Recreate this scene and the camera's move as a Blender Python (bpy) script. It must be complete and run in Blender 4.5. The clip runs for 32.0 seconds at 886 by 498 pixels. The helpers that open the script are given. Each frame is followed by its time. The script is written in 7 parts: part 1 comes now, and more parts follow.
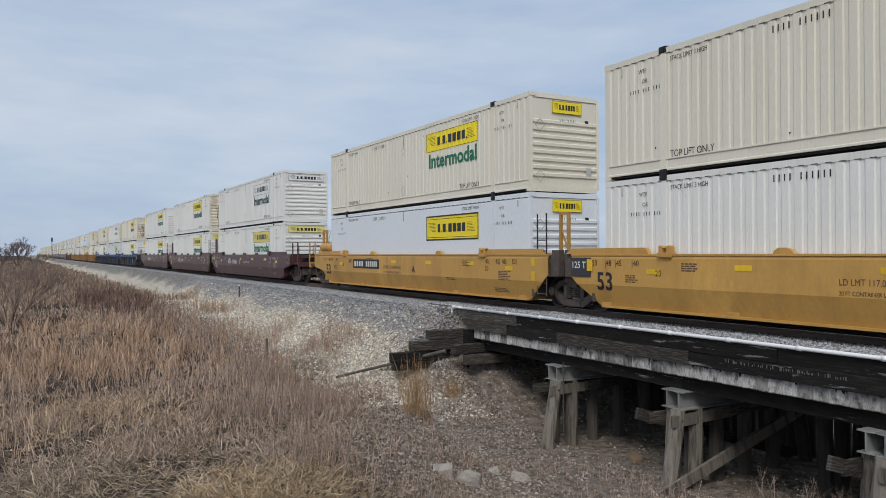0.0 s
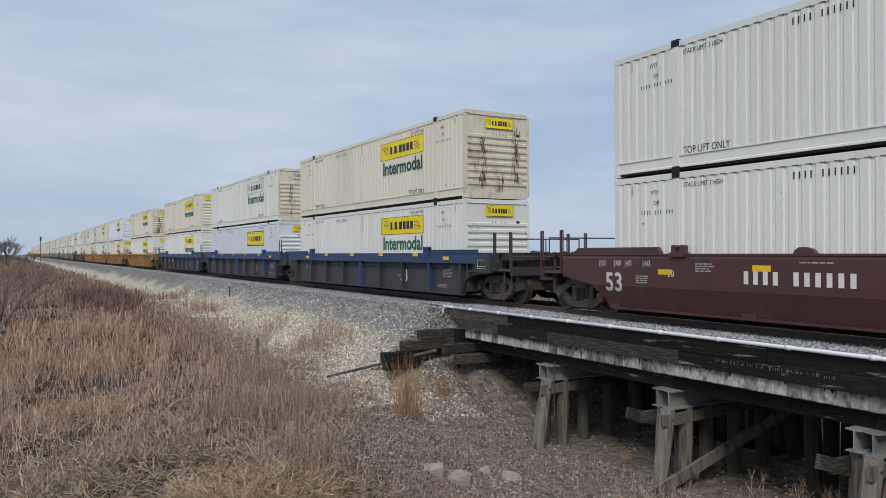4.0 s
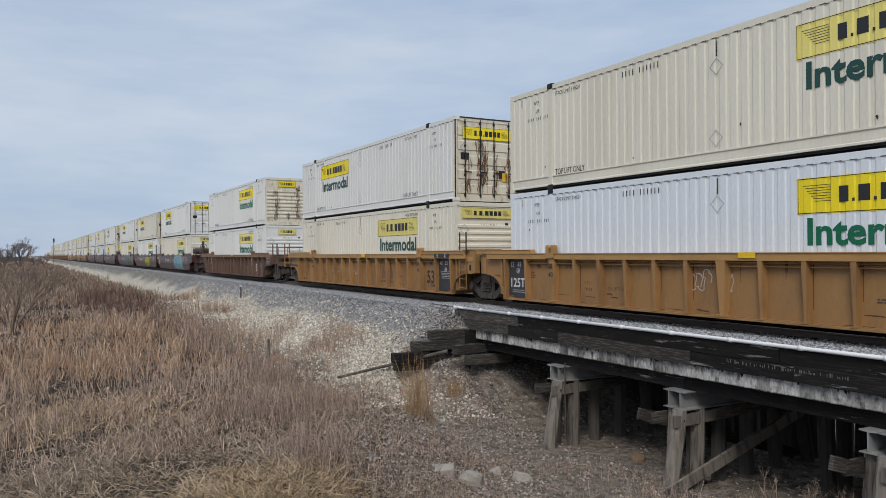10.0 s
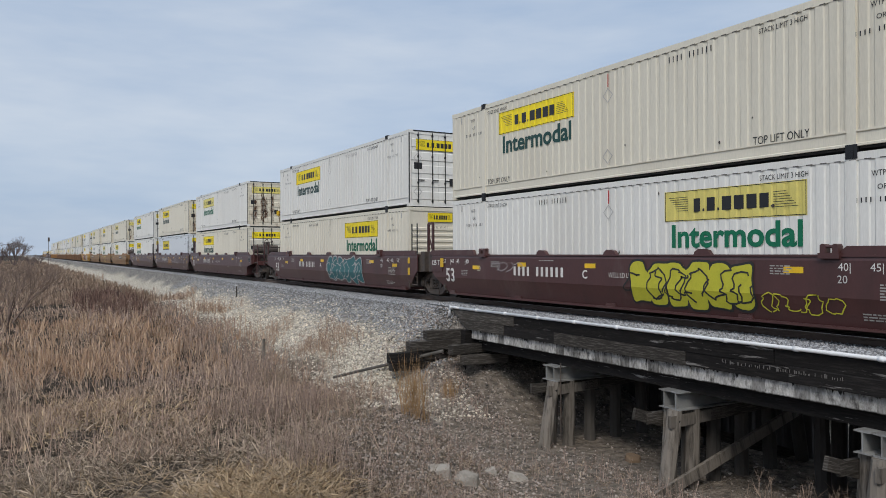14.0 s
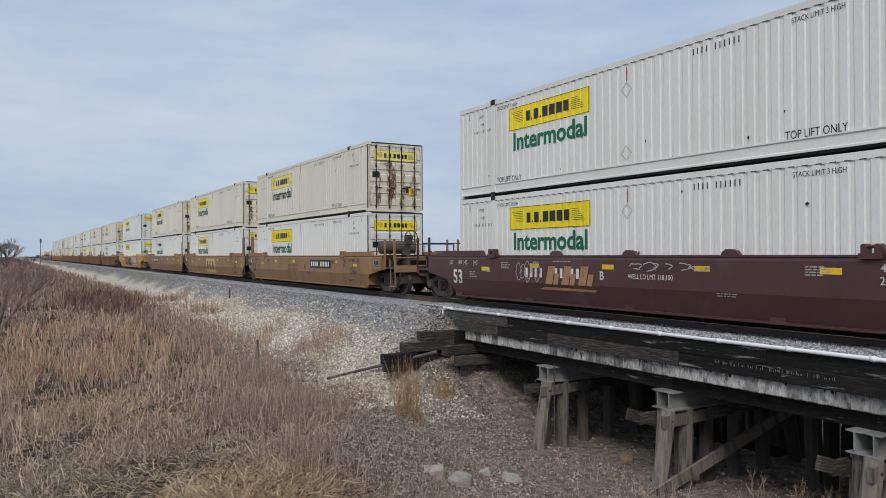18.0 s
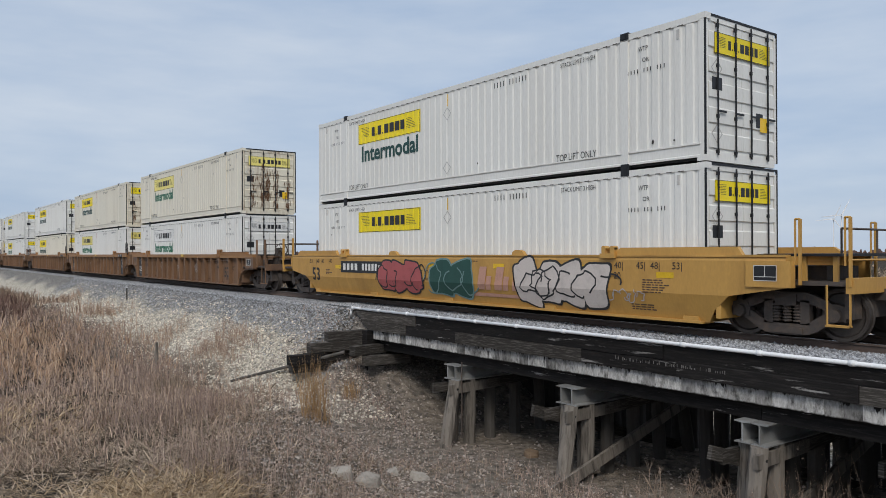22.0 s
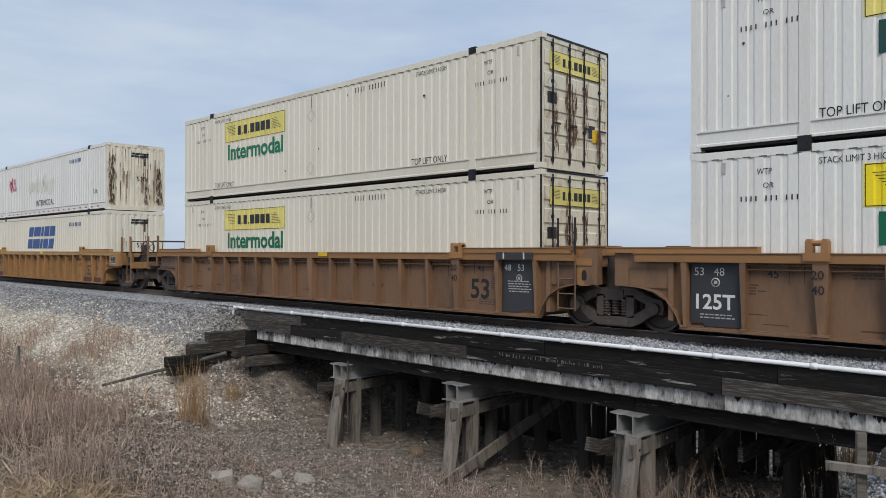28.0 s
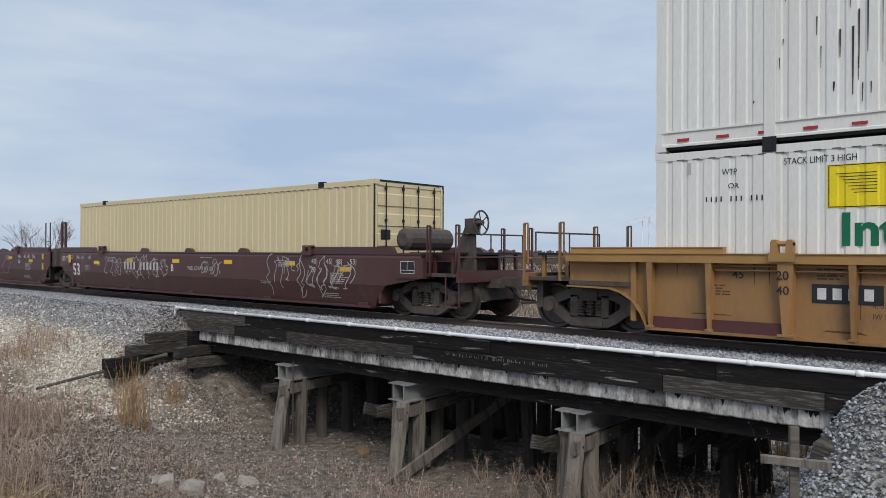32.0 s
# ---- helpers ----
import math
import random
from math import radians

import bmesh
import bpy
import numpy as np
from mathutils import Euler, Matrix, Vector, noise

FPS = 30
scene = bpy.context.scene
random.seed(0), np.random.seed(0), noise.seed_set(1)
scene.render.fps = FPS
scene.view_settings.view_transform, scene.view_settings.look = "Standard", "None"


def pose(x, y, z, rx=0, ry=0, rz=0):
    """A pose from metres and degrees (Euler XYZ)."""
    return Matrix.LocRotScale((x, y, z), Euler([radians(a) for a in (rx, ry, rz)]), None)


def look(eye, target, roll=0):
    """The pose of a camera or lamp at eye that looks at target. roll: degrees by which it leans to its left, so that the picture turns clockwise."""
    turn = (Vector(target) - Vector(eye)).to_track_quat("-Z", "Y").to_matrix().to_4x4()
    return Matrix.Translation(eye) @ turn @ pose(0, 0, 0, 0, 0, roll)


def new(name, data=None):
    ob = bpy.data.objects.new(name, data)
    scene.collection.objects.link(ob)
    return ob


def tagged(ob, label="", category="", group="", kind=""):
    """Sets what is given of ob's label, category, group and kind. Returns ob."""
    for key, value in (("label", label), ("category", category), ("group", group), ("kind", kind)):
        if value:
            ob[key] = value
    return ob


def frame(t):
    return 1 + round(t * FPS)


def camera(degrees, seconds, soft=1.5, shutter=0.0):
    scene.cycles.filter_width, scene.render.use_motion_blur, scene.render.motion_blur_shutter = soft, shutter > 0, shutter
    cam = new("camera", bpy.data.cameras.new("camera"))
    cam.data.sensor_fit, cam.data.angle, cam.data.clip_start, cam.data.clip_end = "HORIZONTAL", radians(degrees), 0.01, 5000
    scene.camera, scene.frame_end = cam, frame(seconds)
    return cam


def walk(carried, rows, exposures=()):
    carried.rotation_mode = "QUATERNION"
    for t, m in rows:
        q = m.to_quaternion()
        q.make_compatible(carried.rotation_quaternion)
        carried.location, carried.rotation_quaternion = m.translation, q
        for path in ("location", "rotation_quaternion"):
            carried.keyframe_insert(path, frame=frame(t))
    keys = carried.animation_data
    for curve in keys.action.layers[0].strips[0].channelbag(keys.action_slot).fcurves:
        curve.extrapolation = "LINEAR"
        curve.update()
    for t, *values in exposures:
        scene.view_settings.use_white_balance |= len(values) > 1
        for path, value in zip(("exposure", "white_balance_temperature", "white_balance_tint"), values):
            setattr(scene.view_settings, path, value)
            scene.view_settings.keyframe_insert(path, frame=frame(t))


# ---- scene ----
# x: across the track, away from the viewer; y: along the track; z = 0: top of rail
import functools
import itertools

EYE = (0.0, 0.0, 1.55)
cam = camera(60.6, 32.0, soft=0.5)
# seconds, degrees to the right of the track's direction, pitch, roll
TURNS = [(0, 29.10, 0.31, -0.23), (0.5, 29.12, 0.26, -0.22), (1, 29.18, 0.20, -0.21), (1.5, 29.16, 0.19, -0.20), (2, 28.97, 0.20, -0.19), (2.5, 28.81, 0.20, -0.18), (3, 29.33, 0.21, -0.19), (3.5, 29.67, 0.25, -0.19), (5.5, 30.17, 0.32, -0.20), (6, 30.50, 0.34, -0.21), (6.5, 30.21, 0.36, -0.22), (7, 30.06, 0.36, -0.23), (7.5, 29.86, 0.36, -0.24), (8, 29.60, 0.33, -0.26), (8.5, 29.38, 0.33, -0.28), (9, 29.14, 0.33, -0.29), (9.5, 29.00, 0.33, -0.30), (10, 28.99, 0.33, -0.31), (10.5, 29.00, 0.33, -0.30), (11, 28.99, 0.32, -0.29), (11.5, 28.95, 0.33, -0.27), (12, 29.11, 0.32, -0.25), (12.5, 29.18, 0.32, -0.23), (13, 29.24, 0.32, -0.21), (13.5, 29.23, 0.32, -0.19), (14, 29.29, 0.33, -0.17), (14.5, 29.34, 0.33, -0.18), (16.5, 30.00, 0.46, -0.18), (17, 29.82, 0.39, -0.19), (17.5, 29.69, 0.39, -0.20), (18, 29.77, 0.39, -0.23), (18.5, 30.12, 0.39, -0.23), (19, 30.46, 0.39, -0.25), (19.5, 31.16, 0.40, -0.26), (20, 31.85, 0.38, -0.26), (20.5, 32.99, 0.37, -0.25), (21, 33.99, 0.36, -0.21), (21.5, 35.45, 0.35, -0.18), (22, 36.69, 0.33, -0.16), (22.5, 37.53, 0.37, -0.14), (23, 38.59, 0.34, -0.12), (23.5, 39.56, 0.33, -0.12), (24, 40.57, 0.34, -0.10), (24.5, 41.52, 0.32, -0.06), (26.5, 44.58, 0.24, -0.02), (27, 44.74, 0.24, 0.03), (27.5, 45.03, 0.22, 0.06), (28, 45.21, 0.21, 0.09), (28.5, 45.43, 0.24, 0.11), (29, 45.75, 0.24, 0.13), (29.5, 46.43, 0.25, 0.14), (30, 47.43, 0.23, 0.17), (30.5, 48.00, 0.26, 0.20), (31, 48.42, 0.22, 0.21), (31.5, 48.77, 0.21, 0.21), (32, 49.22, 0.19, 0.21)]
walk(cam, [(t, pose(*EYE, 90 + p, -r, -a)) for t, a, p, r in TURNS], [(0, 0.0), (24.5, 0.0), (28, 0.05), (32, 0.05)])

# ---- light: a bright overcast afternoon ----
SUN_UP, SUN_ROT = radians(42), radians(235)
world = bpy.data.worlds.new("overcast_sky")
scene.world = world
world.use_nodes = True
wn, wl = world.node_tree.nodes, world.node_tree.links
wn.clear()
sky = wn.new("ShaderNodeTexSky")
sky.sky_type, sky.sun_disc, sky.sun_elevation, sky.sun_rotation = "NISHITA", False, SUN_UP, SUN_ROT
sky.dust_density, sky.air_density = 1.5, 1.0
coord = wn.new("ShaderNodeTexCoord")
stretch = wn.new("ShaderNodeMapping")
stretch.inputs["Scale"].default_value = (1.0, 1.0, 4.5)
cloud = wn.new("ShaderNodeTexNoise")
cloud.inputs["Scale"].default_value, cloud.inputs["Detail"].default_value = 2.3, 5.0
cloud.inputs["Roughness"].default_value = 0.55
ramp = wn.new("ShaderNodeValToRGB")
ramp.color_ramp.elements[0].position, ramp.color_ramp.elements[0].color = 0.34, (0.395, 0.51, 0.69, 1)
ramp.color_ramp.elements[1].position, ramp.color_ramp.elements[1].color = 0.66, (0.60, 0.675, 0.785, 1)
mixsky = wn.new("ShaderNodeMix")
mixsky.data_type = "RGBA"
mixsky.inputs[0].default_value = 0.88
scale_sky = wn.new("ShaderNodeVectorMath")
scale_sky.operation = "SCALE"
scale_sky.inputs["Scale"].default_value = 0.1
bg = wn.new("ShaderNodeBackground")
bg.inputs["Strength"].default_value = 1.0
out = wn.new("ShaderNodeOutputWorld")
wl.new(coord.outputs["Generated"], stretch.inputs["Vector"])
wl.new(stretch.outputs["Vector"], cloud.inputs["Vector"])
wl.new(cloud.outputs["Fac"], ramp.inputs["Fac"])
wl.new(sky.outputs["Color"], scale_sky.inputs[0])
wl.new(scale_sky.outputs["Vector"], mixsky.inputs[6])
wl.new(ramp.outputs["Color"], mixsky.inputs[7])
wl.new(mixsky.outputs[2], bg.inputs["Color"])
wl.new(bg.outputs["Background"], out.inputs["Surface"])
sun = new("sun", bpy.data.lights.new("sun", "SUN"))
sun.data.energy, sun.data.angle, sun.data.color = 1.8, radians(20), (1.0, 0.95, 0.88)
sun.matrix_world = look((-20, -22, 30), (0, 0, 0))

# ---- materials ----


def material(name, base, rough=0.6, metal=0.0, spread=0.12, dark=None, stain=0.3, grain=6.0, streak=1.0, bump=0.15,
             fine=40.0, per="object", soil=None, soil_amount=0.0, space="Object", soil_cut=(0.56, 0.68)):
    """Base colour varied by large stains, fine grain and a random shade for each piece, with relief."""
    m = bpy.data.materials.new(name)
    m.use_nodes = True
    n, l = m.node_tree.nodes, m.node_tree.links
    b = n["Principled BSDF"]
    b.inputs["Roughness"].default_value, b.inputs["Metallic"].default_value = rough, metal
    tc = n.new("ShaderNodeTexCoord")
    info = n.new("ShaderNodeObjectInfo")
    shift = n.new("ShaderNodeVectorMath")
    shift.operation = "MULTIPLY_ADD"
    shift.inputs[1].default_value = (1.0, 1.0, 1.0 / streak)
    jump = n.new("ShaderNodeMath")
    jump.operation = "MULTIPLY"
    jump.inputs[1].default_value = 37.0 if space == "Object" else 0.0
    l.new(info.outputs["Random"], jump.inputs[0])
    l.new(tc.outputs["Object"], shift.inputs[0])
    l.new(jump.outputs[0], shift.inputs[2])
    big = n.new("ShaderNodeTexNoise")
    big.inputs["Scale"].default_value, big.inputs["Detail"].default_value = grain, 6.0
    big.inputs["Roughness"].default_value = 0.65
    l.new(shift.outputs[0], big.inputs["Vector"])
    small = n.new("ShaderNodeTexNoise")
    small.inputs["Scale"].default_value, small.inputs["Detail"].default_value = fine, 4.0
    l.new(shift.outputs[0], small.inputs["Vector"])
    dark = dark or tuple(c * 0.45 for c in base)
    cut = n.new("ShaderNodeMapRange")
    cut.inputs["From Min"].default_value, cut.inputs["From Max"].default_value = 0.48, 0.72
    cut.inputs["To Max"].default_value = stain
    l.new(big.outputs["Fac"], cut.inputs["Value"])
    mix = n.new("ShaderNodeMix")
    mix.data_type = "RGBA"
    mix.inputs[6].default_value, mix.inputs[7].default_value = (*base, 1), (*dark, 1)
    l.new(cut.outputs["Result"], mix.inputs[0])
    last = mix.outputs[2]
    if soil:
        spot = n.new("ShaderNodeTexNoise")
        spot.inputs["Scale"].default_value, spot.inputs["Detail"].default_value = grain * 0.35, 8.0
        spot.inputs["Roughness"].default_value = 0.7
        l.new(shift.outputs[0], spot.inputs["Vector"])
        cut2 = n.new("ShaderNodeMapRange")
        cut2.inputs["From Min"].default_value, cut2.inputs["From Max"].default_value = soil_cut
        cut2.inputs["To Max"].default_value = soil_amount
        l.new(spot.outputs["Fac"], cut2.inputs["Value"])
        mix2 = n.new("ShaderNodeMix")
        mix2.data_type = "RGBA"
        mix2.inputs[7].default_value = (*soil, 1)
        l.new(last, mix2.inputs[6])
        l.new(cut2.outputs["Result"], mix2.inputs[0])
        last = mix2.outputs[2]
    hsv = n.new("ShaderNodeHueSaturation")
    pick = n.new("ShaderNodeMapRange")
    pick.inputs["To Min"].default_value, pick.inputs["To Max"].default_value = 1 - spread, 1 + spread
    if per == "island":
        geo = n.new("ShaderNodeNewGeometry")
        l.new(geo.outputs["Random Per Island"], pick.inputs["Value"])
    else:
        l.new(info.outputs["Random"], pick.inputs["Value"])
    grainy = n.new("ShaderNodeMath")
    grainy.operation = "MULTIPLY_ADD"
    grainy.inputs[1].default_value = 0.25
    l.new(small.outputs["Fac"], grainy.inputs[0])
    off = n.new("ShaderNodeMath")
    off.operation = "SUBTRACT"
    off.inputs[1].default_value = 0.125
    l.new(pick.outputs["Result"], off.inputs[0])
    l.new(off.outputs[0], grainy.inputs[2])
    l.new(grainy.outputs[0], hsv.inputs["Value"])
    l.new(last, hsv.inputs["Color"])
    l.new(hsv.outputs["Color"], b.inputs["Base Color"])
    if bump:
        bm_ = n.new("ShaderNodeBump")
        bm_.inputs["Strength"].default_value, bm_.inputs["Distance"].default_value = bump, 0.02
        l.new(small.outputs["Fac"], bm_.inputs["Height"])
        l.new(bm_.outputs["Normal"], b.inputs["Normal"])
    return m


RUST = (0.16, 0.075, 0.035)
M = {
    "white": material("white_container_paint", (0.81, 0.795, 0.745), 0.5, stain=0.22, dark=(0.55, 0.5, 0.42), grain=0.5, streak=6, bump=0.03, soil=(0.45, 0.40, 0.32), soil_amount=0.18, spread=0.03),
    "cream": material("cream_container_paint", (0.79, 0.738, 0.612), 0.5, stain=0.3, dark=(0.52, 0.46, 0.36), grain=0.5, streak=6, bump=0.03, soil=(0.40, 0.33, 0.24), soil_amount=0.25, spread=0.04),
    "blue_white": material("cool_white_panel_paint", (0.77, 0.80, 0.83), 0.4, stain=0.12, dark=(0.6, 0.6, 0.58), grain=0.4, streak=6, bump=0.02, spread=0.03),
    "tan_box": material("pale_tan_container_paint", (0.72, 0.60, 0.36), 0.5, stain=0.25, dark=(0.5, 0.4, 0.22), grain=0.5, streak=6, bump=0.03, spread=0.03),
    "rusty": material("rust_stained_white_paint", (0.75, 0.69, 0.55), 0.6, stain=0.5, dark=(0.55, 0.42, 0.26), grain=5.0, streak=3, bump=0.05, soil=(0.25, 0.125, 0.055), soil_amount=0.8, spread=0.05, soil_cut=(0.54, 0.70)),
    "gap": material("dark_gap_steel", (0.03, 0.028, 0.026), 0.7, metal=0.3),
    "black": material("black_steel", (0.025, 0.025, 0.027), 0.5, metal=0.4),
    "iron": material("grimy_cast_steel", (0.082, 0.067, 0.058), 0.7, metal=0.15, stain=0.8, dark=(0.15, 0.105, 0.075), soil=(0.03, 0.025, 0.022), soil_amount=0.7),
    "wheel": material("worn_wheel_steel", (0.09, 0.075, 0.065), 0.5, metal=0.6),
    "sign_yellow": material("yellow_sign_film", (0.95, 0.74, 0.012), 0.45, stain=0.08, grain=1.0, spread=0.08, bump=0),
    "sign_pale": material("faded_yellow_sign_film", (0.84, 0.72, 0.2), 0.4, stain=0.25, grain=1.0, spread=0.1, bump=0),
    "sign_white": material("white_sign_film", (0.74, 0.73, 0.70), 0.4, stain=0.15, grain=1.0, bump=0),
    "ink": material("black_lettering", (0.02, 0.02, 0.022), 0.5, bump=0),
    "green": material("green_lettering", (0.0, 0.16, 0.075), 0.5, bump=0, spread=0.2),
    "dark_green": material("dark_green_lettering", (0.01, 0.06, 0.05), 0.5, bump=0, spread=0.2),
    "blue": material("blue_lettering", (0.03, 0.09, 0.26), 0.5, bump=0),
    "pale_blue": material("worn_blue_lettering", (0.30, 0.45, 0.62), 0.5, bump=0, stain=0.5, grain=3),
    "worn_ink": material("worn_dark_lettering", (0.09, 0.055, 0.04), 0.6, bump=0),
    "stencil": material("white_stencil_paint", (0.70, 0.68, 0.64), 0.6, bump=0),
    "tape": material("yellow_reflector", (0.80, 0.50, 0.02), 0.35, bump=0, spread=0.15),
    "red_tape": material("red_reflector", (0.45, 0.03, 0.03), 0.35, bump=0),
}
CAR_PAINT = {
    "yellow": ((0.54, 0.302, 0.076), (0.34, 0.18, 0.045), 0.35),
    "orange": ((0.315, 0.17, 0.063), (0.15, 0.085, 0.045), 0.6),
    "brown": ((0.295, 0.168, 0.077), (0.17, 0.092, 0.05), 0.5),
    "rustbrown": ((0.205, 0.115, 0.062), (0.085, 0.05, 0.035), 0.7),
    "darkbrown": ((0.14, 0.086, 0.062), (0.075, 0.046, 0.038), 0.6),
    "maroon": ((0.088, 0.037, 0.035), (0.06, 0.03, 0.028), 0.5),
    "slate": ((0.052, 0.046, 0.047), (0.035, 0.045, 0.075), 0.5),
    "navy": ((0.03, 0.062, 0.15), (0.03, 0.05, 0.10), 0.4),
}
for key_, (c0, c1, st) in CAR_PAINT.items():
    M[key_] = material(key_ + "_freight_car_paint", c0, 0.36 if key_ == "maroon" else 0.55, stain=min(0.8, st + 0.25), dark=c1, grain=1.3, streak=2.5, bump=0.06, fine=25,
                       soil=(0.13, 0.092, 0.082) if key_ == "maroon" else tuple(1.45 * c for c in c0), soil_amount=0.6, spread=0.06)
# stakes use the car paint lightened, standing for light on their faces
for key_ in ("orange", "brown", "rustbrown", "darkbrown"):
    c0, c1, st = CAR_PAINT[key_]
    M[key_ + "_stake"] = material(key_ + "_lit_stake_paint", tuple(1.12 * c for c in c0), 0.5, stain=0.7, dark=c1, grain=2.0, streak=3, bump=0.05, fine=25, soil=(0.15, 0.075, 0.04), soil_amount=0.4, spread=0.15)
WOOD = {
    "creosote": material("creosoted_timber", (0.015, 0.0135, 0.013), 0.8, stain=0.6, dark=(0.045, 0.04, 0.036), grain=2.4, streak=0.09, bump=0.5, fine=14, spread=0.3, soil=(0.33, 0.31, 0.29), soil_amount=0.8, soil_cut=(0.605, 0.67)),
    "grey_wood": material("weathered_grey_timber", (0.20, 0.176, 0.15), 0.85, stain=1.0, dark=(0.04, 0.035, 0.03), grain=9.0, streak=9, bump=0.7, fine=22, spread=0.25),
    "stained": material("whitewashed_timber_ends", (0.42, 0.40, 0.37), 0.85, stain=0.95, dark=(0.05, 0.045, 0.04), grain=3.2, streak=1.5, bump=0.4, fine=20, spread=0.45),
    "plank": material("dark_weathered_plank", (0.05, 0.044, 0.038), 0.8, stain=0.95, dark=(0.19, 0.172, 0.155), grain=3.0, streak=0.07, bump=0.5, fine=16, spread=0.3),
}
for m_ in WOOD.values():
    m_.node_tree.nodes["Principled BSDF"].inputs["Specular IOR Level"].default_value = 0.15
M.update(WOOD)
M["pipe"] = material("white_plastic_conduit", (0.88, 0.88, 0.88), 0.6, stain=0.15, grain=2, bump=0.02)
M["galv"] = material("galvanised_steel_beam", (0.33, 0.33, 0.32), 0.55, metal=0.35, stain=0.5, grain=3, dark=(0.16, 0.13, 0.10), bump=0.1)
M["rail"] = material("brown_rail_steel", (0.12, 0.084, 0.067), 0.7, metal=0.1, grain=2, stain=0.5)
M["rail_top"] = material("bright_rail_head", (0.45, 0.44, 0.43), 0.25, metal=0.9, bump=0)
M["stone"] = material("crushed_ballast_stone", (0.325, 0.328, 0.338), 0.9, spread=0.6, per="island", stain=0.3, grain=3, space="World")
M["bank_stone"] = material("earthy_stone_chips", (0.315, 0.27, 0.235), 0.95, spread=0.7, per="island", stain=0.4, grain=2, space="World")
M["warm_stone"] = material("dusty_limestone_chips", (0.60, 0.54, 0.45), 0.9, spread=0.55, per="island", stain=0.4, grain=2, space="World")
M["dark_post"] = material("dark_round_timber", (0.06, 0.054, 0.047), 0.85, stain=0.9, dark=(0.12, 0.107, 0.095), grain=2.2, streak=6, bump=0.5, fine=16, spread=0.3)
M["bleached"] = material("bleached_lettering", (0.80, 0.775, 0.66), 0.5, bump=0, stain=0.3, grain=3)
# creosote raised above black, with haze under the deck put into its colour
M["old_creosote"] = material("haze_lifted_creosote", (0.036, 0.032, 0.029), 0.85, stain=0.7, dark=(0.075, 0.066, 0.058), grain=2, streak=6, bump=0.4, fine=16, spread=0.3)
M["clod"] = material("brown_earth_clod", (0.22, 0.15, 0.095), 0.95, stain=0.6, grain=4, bump=0.8, fine=25)
M["rock"] = material("pale_limestone_boulder", (0.38, 0.345, 0.30), 0.9, stain=0.85, dark=(0.16, 0.14, 0.115), grain=5, bump=0.8, fine=25)


def plant(name, colours, rough=0.85, scale=0.22):
    """Dry stems: a colour for each stem, and broad patches over the field."""
    colours = [(r * 1.0, g * 0.92, b * 0.895) for r, g, b in colours]
    m = bpy.data.materials.new(name)
    m.use_nodes = True
    n, l = m.node_tree.nodes, m.node_tree.links
    b = n["Principled BSDF"]
    b.inputs["Roughness"].default_value = rough
    b.inputs["Specular IOR Level"].default_value = 0.15
    geo = n.new("ShaderNodeNewGeometry")
    tc = n.new("ShaderNodeTexCoord")
    noi = n.new("ShaderNodeTexNoise")
    noi.inputs["Scale"].default_value, noi.inputs["Detail"].default_value = scale, 4.0
    l.new(tc.outputs["Object"], noi.inputs["Vector"])
    add = n.new("ShaderNodeMath")
    add.operation = "MULTIPLY_ADD"
    add.inputs[1].default_value = 0.55
    sub = n.new("ShaderNodeMath")
    sub.operation = "MULTIPLY_ADD"
    sub.inputs[1].default_value, sub.inputs[2].default_value = 1.5, -0.5
    l.new(noi.outputs["Fac"], sub.inputs[0])
    l.new(geo.outputs["Random Per Island"], add.inputs[0])
    l.new(sub.outputs[0], add.inputs[2])
    r = n.new("ShaderNodeValToRGB")
    els = r.color_ramp.elements
    els[0].color, els[1].color = (*colours[0], 1), (*colours[-1], 1)
    for i, c in enumerate(colours[1:-1]):
        els.new((i + 1) / (len(colours) - 1)).color = (*c, 1)
    tone = n.new("ShaderNodeAttribute")
    tone.attribute_name = "tone"
    mixed = n.new("ShaderNodeMath")
    mixed.operation = "MULTIPLY_ADD"
    mixed.inputs[1].default_value = 0.5
    l.new(tone.outputs["Fac"], mixed.inputs[0])
    l.new(add.outputs[0], mixed.inputs[2])
    wrap = n.new("ShaderNodeMath")
    wrap.operation = "PINGPONG"
    wrap.inputs[1].default_value = 1.0
    l.new(mixed.outputs[0], wrap.inputs[0])
    l.new(wrap.outputs[0], r.inputs["Fac"])
    l.new(r.outputs["Color"], b.inputs["Base Color"])
    return m


M["straw"] = plant("dry_straw_grass", [(0.055, 0.044, 0.033), (0.25, 0.21, 0.155), (0.40, 0.34, 0.255), (0.12, 0.098, 0.074), (0.58, 0.50, 0.385)])
M["pale_gold"] = plant("pale_golden_grass", [(0.13, 0.095, 0.055), (0.36, 0.275, 0.165), (0.52, 0.42, 0.27), (0.25, 0.185, 0.11), (0.66, 0.55, 0.37)])
M["creek_twig"] = plant("brown_seeded_weeds", [(0.12, 0.095, 0.075), (0.30, 0.245, 0.19), (0.20, 0.155, 0.12), (0.46, 0.38, 0.30)])
M["gold"] = plant("golden_dry_grass", [(0.24, 0.16, 0.08), (0.40, 0.28, 0.145), (0.32, 0.22, 0.12), (0.52, 0.38, 0.21)])
M["weeds"] = plant("grey_brown_weeds", [(0.16, 0.12, 0.10), (0.38, 0.295, 0.235), (0.56, 0.455, 0.345), (0.22, 0.165, 0.14), (0.66, 0.54, 0.41)])
M["purple_weeds"] = plant("grey_purple_weed_stems", [(0.14, 0.11, 0.096), (0.35, 0.285, 0.245), (0.23, 0.18, 0.154), (0.54, 0.45, 0.38)])
